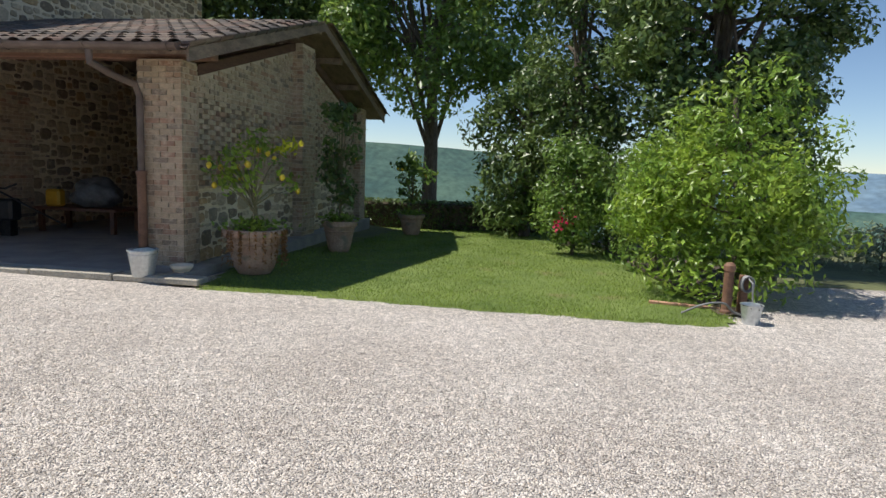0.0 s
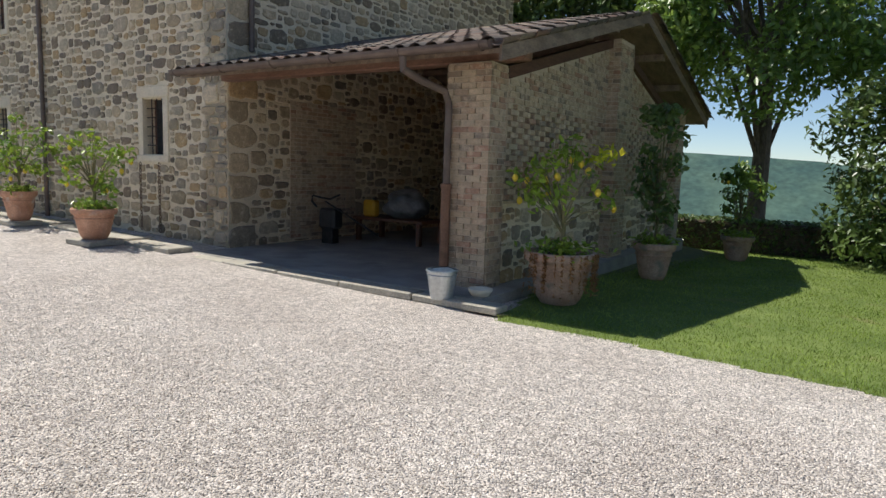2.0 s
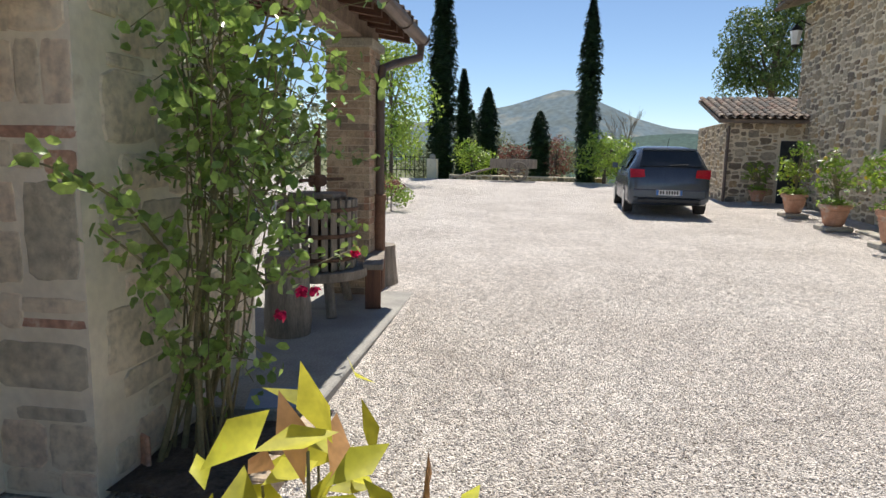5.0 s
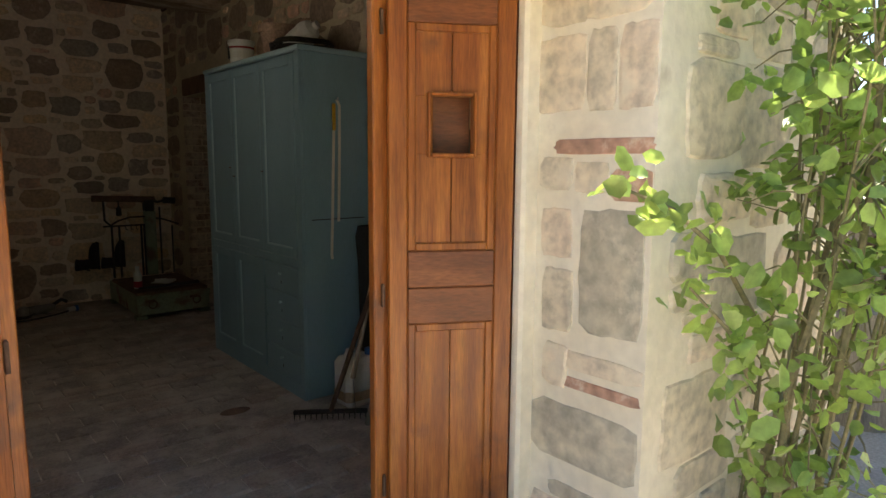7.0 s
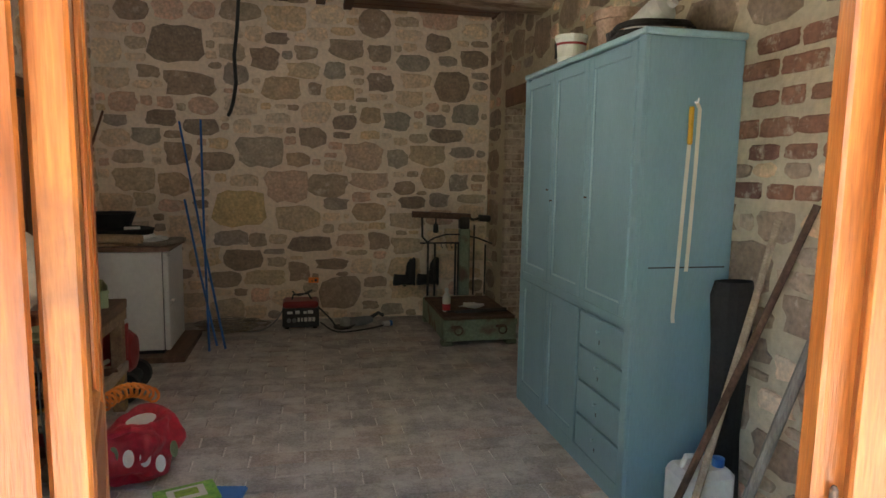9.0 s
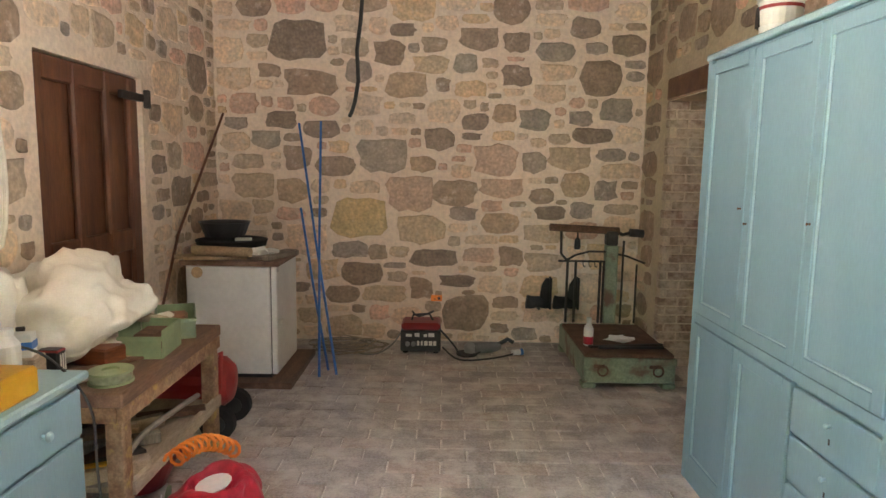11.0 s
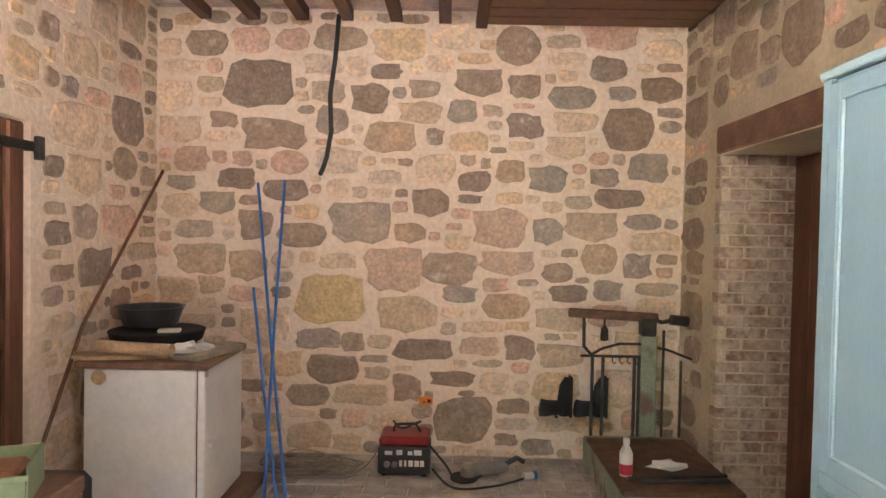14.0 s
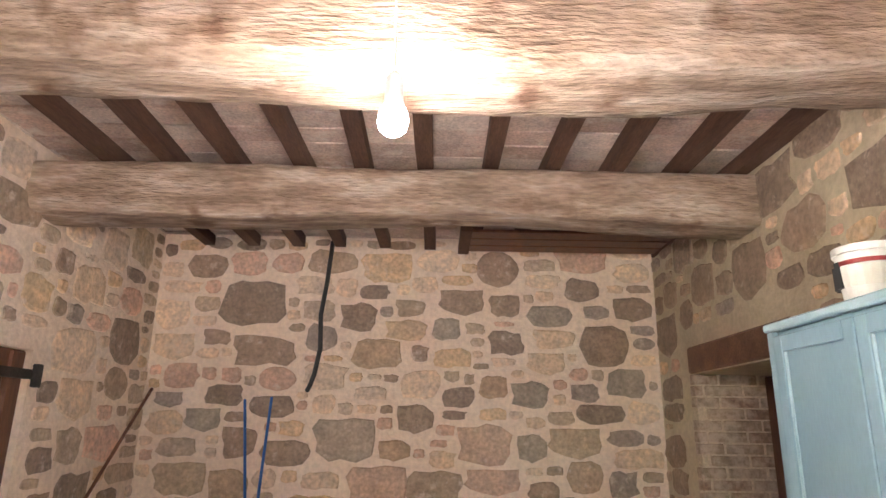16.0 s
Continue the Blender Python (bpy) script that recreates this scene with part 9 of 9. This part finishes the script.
for pts in (((0.25, 0.0, 1.0), (0.55, 0.03, 1.22), (0.82, 0.05, 1.34), (1.06, 0.06, 1.40)), ((0.2, 0.0, 0.75), (0.5, 0.05, 1.0), (0.78, 0.08, 1.16)), ((-0.3, 0.2, 0.75), (-0.6, 0.34, 0.80), (-0.95, 0.5, 0.86)), ((-0.5, 0.1, 1.2), (-1.1, 0.25, 1.45), (-1.7, 0.4, 1.38)), ((0.1, 0.05, 0.4), (0.42, 0.1, 0.62), (0.6, 0.12, 0.86)), ((-0.5, 0.15, 0.9), (-1.0, 0.25, 1.1), (-1.5, 0.35, 0.95))):
    V_ = [Vector(p) for p in pts]
    bm = bmesh.new()
    tube(bm, V_, [0.009] + [0.006] * (len(V_) - 2) + [0.003], 6)
    for a, b in zip(V_, V_[1:]):
        for f in (0.3, 0.65, 1.0):
            e = a.lerp(b, f)
            cs.append((e.x, e.y, e.z, 0.10, 0.09, 0.09))
    part("cane", bm, M["stem"], rose)
P, O = clump_points(cs, 560, rng, 0.95)
P[:, 1] = np.maximum(P[:, 1], -0.14)
c = new("leaves", foliage_mesh("leaves", P, O, 0.044, M["leaf_rose"], 32, 0.9, 1.45, True))
c.parent = rose
for k, (x, y, z) in enumerate(((-0.36, 0.26, 0.58), (-0.50, 0.33, 0.68), (-0.62, 0.36, 0.66), (-0.98, 0.5, 0.84))):
    P = np.random.default_rng(40 + k).normal(0, 1, (46, 3))
    P /= np.linalg.norm(P, axis=1)[:, None]
    P *= np.random.default_rng(50 + k).uniform(0.008, 0.034, 46)[:, None]
    c = new("bloom", foliage_mesh("bloom", P, P * 30, 0.03, M["rose"], 60 + k, 0.3, 1.1))
    c.parent = rose
    c.location = (x, y, z)
shard = thing("terracotta_edging", (-1.24, -0.40, 0.0), "curved terracotta edging tile against the wall corner", "edging tile", turn=60)
part("tile", boxed((-0.13, -0.012, 0), (0.05, 0.012, 0.17), 0.01), M["terracotta"], shard)
part("scroll", turned(((0.055, -0.012), (0.06, 0.0), (0.055, 0.012)), 16), M["terracotta"], shard).matrix_basis = pose(-0.08, 0, 0.17, 90, 0, 0)
# young rose bush in a pot beside the walk
yp = thing("young_rose_bush", (0.53, 1.03, 0.0), "potted young rose bush with yellow and red new leaves", "potted plant")
part("pot", turned([(r * 0.15, h * 0.26) for r, h in POT], 24), M["terracotta"], yp)
rng = np.random.default_rng(77)
pts_all = []
for k in range(7):
    tip = Vector((rng.uniform(-0.16, 0.16), rng.uniform(-0.10, 0.16), rng.uniform(0.92, 1.12)))
    bm = bmesh.new()
    tube(bm, [(0, 0, 0.2), tip * 0.6 + Vector((0, 0, 0.06)), tip], [0.007, 0.005, 0.002], 6)
    part("stem", bm, M["stem"], yp)
    for f in (0.7, 0.85, 0.95, 1.0):
        for _ in range(4):
            pts_all.append(tuple(Vector((0, 0, 0.2)).lerp(tip, f) + Vector((rng.normal(0, 0.05), rng.normal(0, 0.05), rng.normal(0, 0.04)))))
P = np.array(pts_all)
c = new("leaves", foliage_mesh("leaves", P, P * 0 + np.array((0.3, 0.2, 0.6)), 0.046, M["leaf_yellow"], 78, 0.6, 2.0))
c.parent = yp
P = P[::9] + np.array((0, 0.0, 0.05))
c = new("red_tips", foliage_mesh("red_tips", P, P * 0 + np.array((0.3, 0.2, 0.6)), 0.05, M["leaf_dry"], 79, 0.6, 2.4))
c.parent = yp
c["kind"] = "stuff"

# ---- porch things ----
lg = thing("log_stool", (-3.22, -0.48, 0.085), "upright grey weathered log on the porch slab", "log")
part("log", turned(((0.17, 0), (0.18, 0.1), (0.165, 0.4), (0.17, 0.6), (0.16, 0.62), (0.0, 0.62)), 18), M["grey_wood"], lg)
stp = thing("tree_stump", (-5.25, -0.28, 0.085), "pale rough tree stump at the slab edge", "stump")
bm = bmesh.new()
lathe(bm, ((0.24, 0), (0.22, 0.12), (0.20, 0.35), (0.205, 0.42), (0.0, 0.43)), 16, wobble=0.08)
part("stump", bm, M["grey_wood"], stp)
pr = thing("wine_press", (-4.05, -0.52, 0.085), "old wine press with a slatted wooden basket and iron hoops", "wine press")
for a in (0.6, 2.7, 4.6):
    part("leg", tubed([(0.30 * math.cos(a), 0.30 * math.sin(a), 0.30), (0.40 * math.cos(a), 0.40 * math.sin(a), 0.0)], 0.045, 8), M["grey_wood"], pr)
part("tray", turned(((0.42, 0.30), (0.44, 0.31), (0.44, 0.38), (0.40, 0.38), (0.0, 0.36)), 24), M["grey_wood"], pr)
for k in range(26):
    a = k * math.tau / 26
    bm = boxed((-0.028, -0.012, 0.385), (0.028, 0.012, 0.98), 0.004)
    bmesh.ops.rotate(bm, verts=bm.verts, cent=(0, 0, 0), matrix=Matrix.Rotation(a + math.pi / 2, 3, "Z"))
    bmesh.ops.translate(bm, verts=bm.verts, vec=(0.33 * math.cos(a), 0.33 * math.sin(a), 0))
    part("slat", bm, M["grey_wood"], pr)
for z in (0.46, 0.66, 0.88):
    part("hoop", turned(((0.346, z), (0.352, z + 0.005), (0.352, z + 0.03), (0.346, z + 0.035)), 28), M["rust_iron"], pr)
part("screw", tubed([(0, 0, 0.36), (0, 0, 1.62)], 0.028, 10), M["rust_iron"], pr)
part("nut", boxed((-0.12, -0.05, 1.08), (0.12, 0.05, 1.18), 0.02), M["rust_iron"], pr)
part("pressing_board", boxed((-0.2, -0.2, 0.985), (0.2, 0.2, 1.03), 0.01), M["grey_wood"], pr)
part("bar", tubed([(-0.35, 0.12, 1.14), (0.3, -0.05, 1.14)], 0.014, 8), M["rust_iron"], pr)
bn = thing("plank_bench", (-4.5, -0.12, 0.085), "low wooden plank bench on the porch", "bench", turn=12)
part("seat", boxed((-0.45, -0.09, 0.36), (0.45, 0.09, 0.41), 0.006), M["grey_wood"], bn)
for x in (-0.38, 0.38):
    part("leg", boxed((x - 0.03, -0.07, 0), (x + 0.03, 0.07, 0.36), 0.006), M["dark_wood"], bn)

# ---- parked car ----
M["car_paint"] = surf("dark grey blue car paint", (0.085, 0.10, 0.125), (0.10, 0.115, 0.14), scale=2, rough=0.22, bump=0.0, metal=0.55)
M["car_glass"] = surf("tinted car glass", (0.02, 0.025, 0.03), (0.03, 0.035, 0.04), scale=2, rough=0.06, bump=0.0)
M["tail_red"] = surf("red lamp glass", (0.42, 0.012, 0.02), (0.55, 0.02, 0.03), scale=6, rough=0.15, bump=0.0)
car = thing("car", (-14.42, 4.30, yard(-14.4, 4.3)), "dark grey blue hatchback parked on the gravel", "car", turn=180 - 3)
# local frame: x towards the front, y to its left, z up; length 3.97
SECT = [  # x, half width, floor, shoulder height, roof height, half width of the roof
    (-1.985, 0.66, 0.42, 0.66, 0.70, 0.60), (-1.93, 0.79, 0.26, 0.86, 0.93, 0.70), (-1.80, 0.825, 0.22, 0.96, 1.16, 0.62), (-1.60, 0.838, 0.20, 0.97, 1.34, 0.58), (-1.30, 0.84, 0.19, 0.96, 1.43, 0.58),
    (-0.70, 0.84, 0.19, 0.93, 1.46, 0.585), (-0.1, 0.84, 0.19, 0.91, 1.45, 0.58), (0.35, 0.84, 0.19, 0.90, 1.36, 0.57), (0.75, 0.838, 0.19, 0.90, 1.15, 0.60), (1.05, 0.83, 0.20, 0.89, 0.97, 0.68),
    (1.5, 0.80, 0.22, 0.80, 0.86, 0.66), (1.85, 0.72, 0.26, 0.66, 0.72, 0.58), (1.97, 0.60, 0.36, 0.54, 0.58, 0.50)]


def section(x, w, f, s, r, rw):
    half = [(0.0, f), (w * 0.9, f), (w, f + 0.10), (w * 1.0, (f + s) / 2), (w * 0.985, s - 0.03), (w * 0.95, s), (rw + (w - rw) * 0.35, s + (r - s) * 0.55), (rw, r - 0.03 * (r - s > 0.1)), (rw * 0.7, r), (0.0, r + 0.008)]
    pts = [(x, y, z) for y, z in half] + [(x, -y, z) for y, z in half[-2:0:-1]]
    return pts


bm = bmesh.new()
rings = [[bm.verts.new(p) for p in section(*q)] for q in SECT]
n = len(rings[0])
for a, b in zip(rings, rings[1:]):
    for k in range(n):
        bm.faces.new((a[k], a[(k + 1) % n], b[(k + 1) % n], b[k]))
bm.faces.new(rings[0][::-1])
bm.faces.new(rings[-1])
bmesh.ops.recalc_face_normals(bm, faces=bm.faces)
part("body", bm, M["car_paint"], car, smooth=True)


def skin(name, pts, mat, parent, label="", thick=0.006):
    """A thin plate through points that lie just outside the body."""
    c = sum((Vector(p) for p in pts), Vector()) / len(pts)
    nn = (Vector(pts[1]) - Vector(pts[0])).cross(Vector(pts[2]) - Vector(pts[0])).normalized()
    if nn.dot(c - Vector((0, 0, 0.7))) < 0:
        nn = -nn
    bm = bmesh.new()
    lo = [bm.verts.new(p) for p in pts]
    hi = [bm.verts.new(Vector(p) + nn * thick) for p in pts]
    bm.faces.new(hi)
    bm.faces.new(lo[::-1])
    for k in range(len(pts)):
        bm.faces.new((lo[k], lo[(k + 1) % len(pts)], hi[(k + 1) % len(pts)], hi[k]))
    bmesh.ops.recalc_face_normals(bm, faces=bm.faces)
    return part(name, bm, mat, parent, label)


skin("rear_window", [(-1.905, 0.62, 1.02), (-1.905, -0.62, 1.02), (-1.675, -0.54, 1.325), (-1.675, 0.54, 1.325)], M["car_glass"], car, "dark tinted rear window", 0.02)
for s in (1, -1):
    skin("side_window", [(-1.35, s * 0.822, 1.0), (-0.35, s * 0.822, 0.97), (-0.35, s * 0.64, 1.36), (-1.25, s * 0.64, 1.34)], M["car_glass"], car, "tinted side window", 0.015)
    skin("side_window", [(-0.27, s * 0.822, 0.97), (0.75, s * 0.815, 0.95), (0.25, s * 0.645, 1.31), (-0.27, s * 0.64, 1.36)], M["car_glass"], car, "tinted side window", 0.015)
    skin("tail_lamp", [(-1.985, s * 0.50, 0.80), (-1.965, s * 0.79, 0.78), (-1.90, s * 0.80, 0.96), (-1.95, s * 0.52, 0.95)], M["tail_red"], car, "red tail lamp", 0.02)
    skin("mirror", [(0.55, s * 0.86, 0.95), (0.55, s * 0.99, 0.95), (0.55, s * 0.99, 1.08), (0.55, s * 0.86, 1.07)], M["car_paint"], car, "", 0.08)
    for x in (-1.22, 1.25):
        w = part("wheel", tubed([(x, s * 0.66, 0.30), (x, s * 0.845, 0.30)], 0.30, 24), M["rubber"], car, "black tyre")
        part("rim", tubed([(x, s * 0.80, 0.30), (x, s * 0.852, 0.30)], 0.20, 20), M["steel"], w)
part("bumper", boxed((-2.0, -0.74, 0.36), (-1.93, 0.74, 0.56), 0.03), M["car_paint"], car)
part("bumper_insert", boxed((-2.005, -0.62, 0.27), (-1.90, 0.62, 0.36), 0.02), M["black_plastic"], car)
part("plate", boxed((-2.004, -0.26, 0.43), (-2.001, 0.26, 0.54), 0.0), M["white_plastic"], car, "white number plate with blue ends")
for s in (1, -1):
    part("plate_end", boxed((-2.007, s * 0.235 - 0.022, 0.432), (-2.0045, s * 0.235 + 0.022, 0.538), 0), M["blue"], car)
for k in range(7):
    y = 0.17 - k * 0.052 - (0.02 if k > 1 else 0)
    part("plate_mark", boxed((-2.0065, y - 0.017, 0.452), (-2.0045, y + 0.017, 0.52), 0), M["print_black"], car)
part("badge", turned(((0.045, 0), (0.04, 0.006), (0.0, 0.008)), 18), M["steel"], car).matrix_basis = pose(-1.925, 0, 0.87, 0, -82, 0)
part("wiper", tubed([(-1.93, 0.02, 1.045), (-1.915, -0.36, 1.075)], 0.010, 6), M["black_plastic"], car)
part("spoiler", boxed((-1.70, -0.55, 1.345), (-1.50, 0.55, 1.40), 0.02), M["car_paint"], car)
part("antenna", tubed([(-1.3, 0, 1.43), (-1.5, 0, 1.62)], 0.006, 5), M["black_plastic"], car)
# ---- wall and floor pieces ----


def dress(wall, items, m_world, near, material, material_far, depth, seed=4):
    """Gives a wall its stones: the first as parts, the rest joined."""
    m = wall.matrix_world.inverted() @ m_world
    single_pieces("stone", STONES, items[:near], m, material, wall, depth, seed)
    if items[near:]:
        joined_pieces("stone_work", STONES, items[near:], m, material_far, wall, "", depth, seed + 1)


i0 = 0
for _n, _v in BACK_STONES.items():
    single_pieces("stone", STONES, back_items[i0:i0 + len(_v)], Matrix(), M["stone_" + _n], wall_back, 0.014, 6)
    i0 += len(_v)
dress(wall_back, back_items[i0:], M_BACK, 260, M["stone_in"], M["stone_in_i"], 0.012)
dress(wall_left, left_items, M_LEFT, 120, M["stone_in"], M["stone_in_i"], 0.012)
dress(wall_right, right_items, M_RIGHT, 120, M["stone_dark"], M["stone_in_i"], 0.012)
single_pieces("brick", BLOCKS, right_bricks, wall_right.matrix_world.inverted() @ M_RIGHT, M["red_brick"], wall_right, 0.010)
_mf = wall_front.matrix_world.inverted() @ pose(2.5, -0.42, 0, 0, 0, 180)
single_pieces("stone", BLOCKS, front_items[::6], _mf, M["block_grey"], wall_front, 0.012)
single_pieces("stone", BLOCKS, [q for i, q in enumerate(front_items) if i % 6], _mf, M["block_pale"], wall_front, 0.012)
dress(house_front, house_items, house_front.matrix_world, 300, M["stone_out"], M["stone_out_i"], 0.022)
dress(house_gable, gable_items, house_gable.matrix_world, 120, M["stone_out"], M["stone_out_i"], 0.022)

# brick floor, laid in running bond across the room
rng = random.Random(77)
pool = []
for k in range(6):
    bm = bmesh.new()
    vs = box(bm, (-0.138, -0.066, -0.03), (0.138, 0.066, 0.0), 0.006)
    for q in bm.verts:
        if q.co.z > -0.01:
            q.co.z += rng.uniform(-0.0025, 0.002)
            q.co.x += rng.uniform(-0.004, 0.004)
            q.co.y += rng.uniform(-0.003, 0.003)
    pool.append(mesh_of("brick", bm, M["floor_brick"]))
near_n, far_v, far_f = 0, [], []
base_mesh = [([tuple(v.co) for v in me.vertices], [tuple(p.vertices) for p in me.polygons]) for me in pool]
for j in range(41):
    y = -6.72 + j * 0.140
    for i in range(15):
        x = XR + 0.14 + i * 0.284 + (0.142 if j % 2 else 0.0) - 0.1
        if x < XR + 0.02 or x > XL - 0.04:
            continue
        dz, rz = rng.uniform(-0.003, 0.002), rng.uniform(-0.8, 0.8)
        if near_n < 300 and -6.3 < y < -2.4 and x < 1.5:
            ob = new("brick", pool[rng.randrange(6)])
            ob.parent = floor
            ob.matrix_basis = pose(x, y, dz, 0, 0, rz)
            near_n += 1
        else:
            vs, fs = base_mesh[rng.randrange(6)]
            b = len(far_v)
            far_v += [(x + p[0], y + p[1], dz + p[2]) for p in vs]
            far_f += [tuple(b + q for q in f) for f in fs]
ob = new("brick_paving", raw_mesh("brick_paving", far_v, far_f, M["floor_brick_i"]))
ob.parent = floor
ob["kind"] = "stuff"
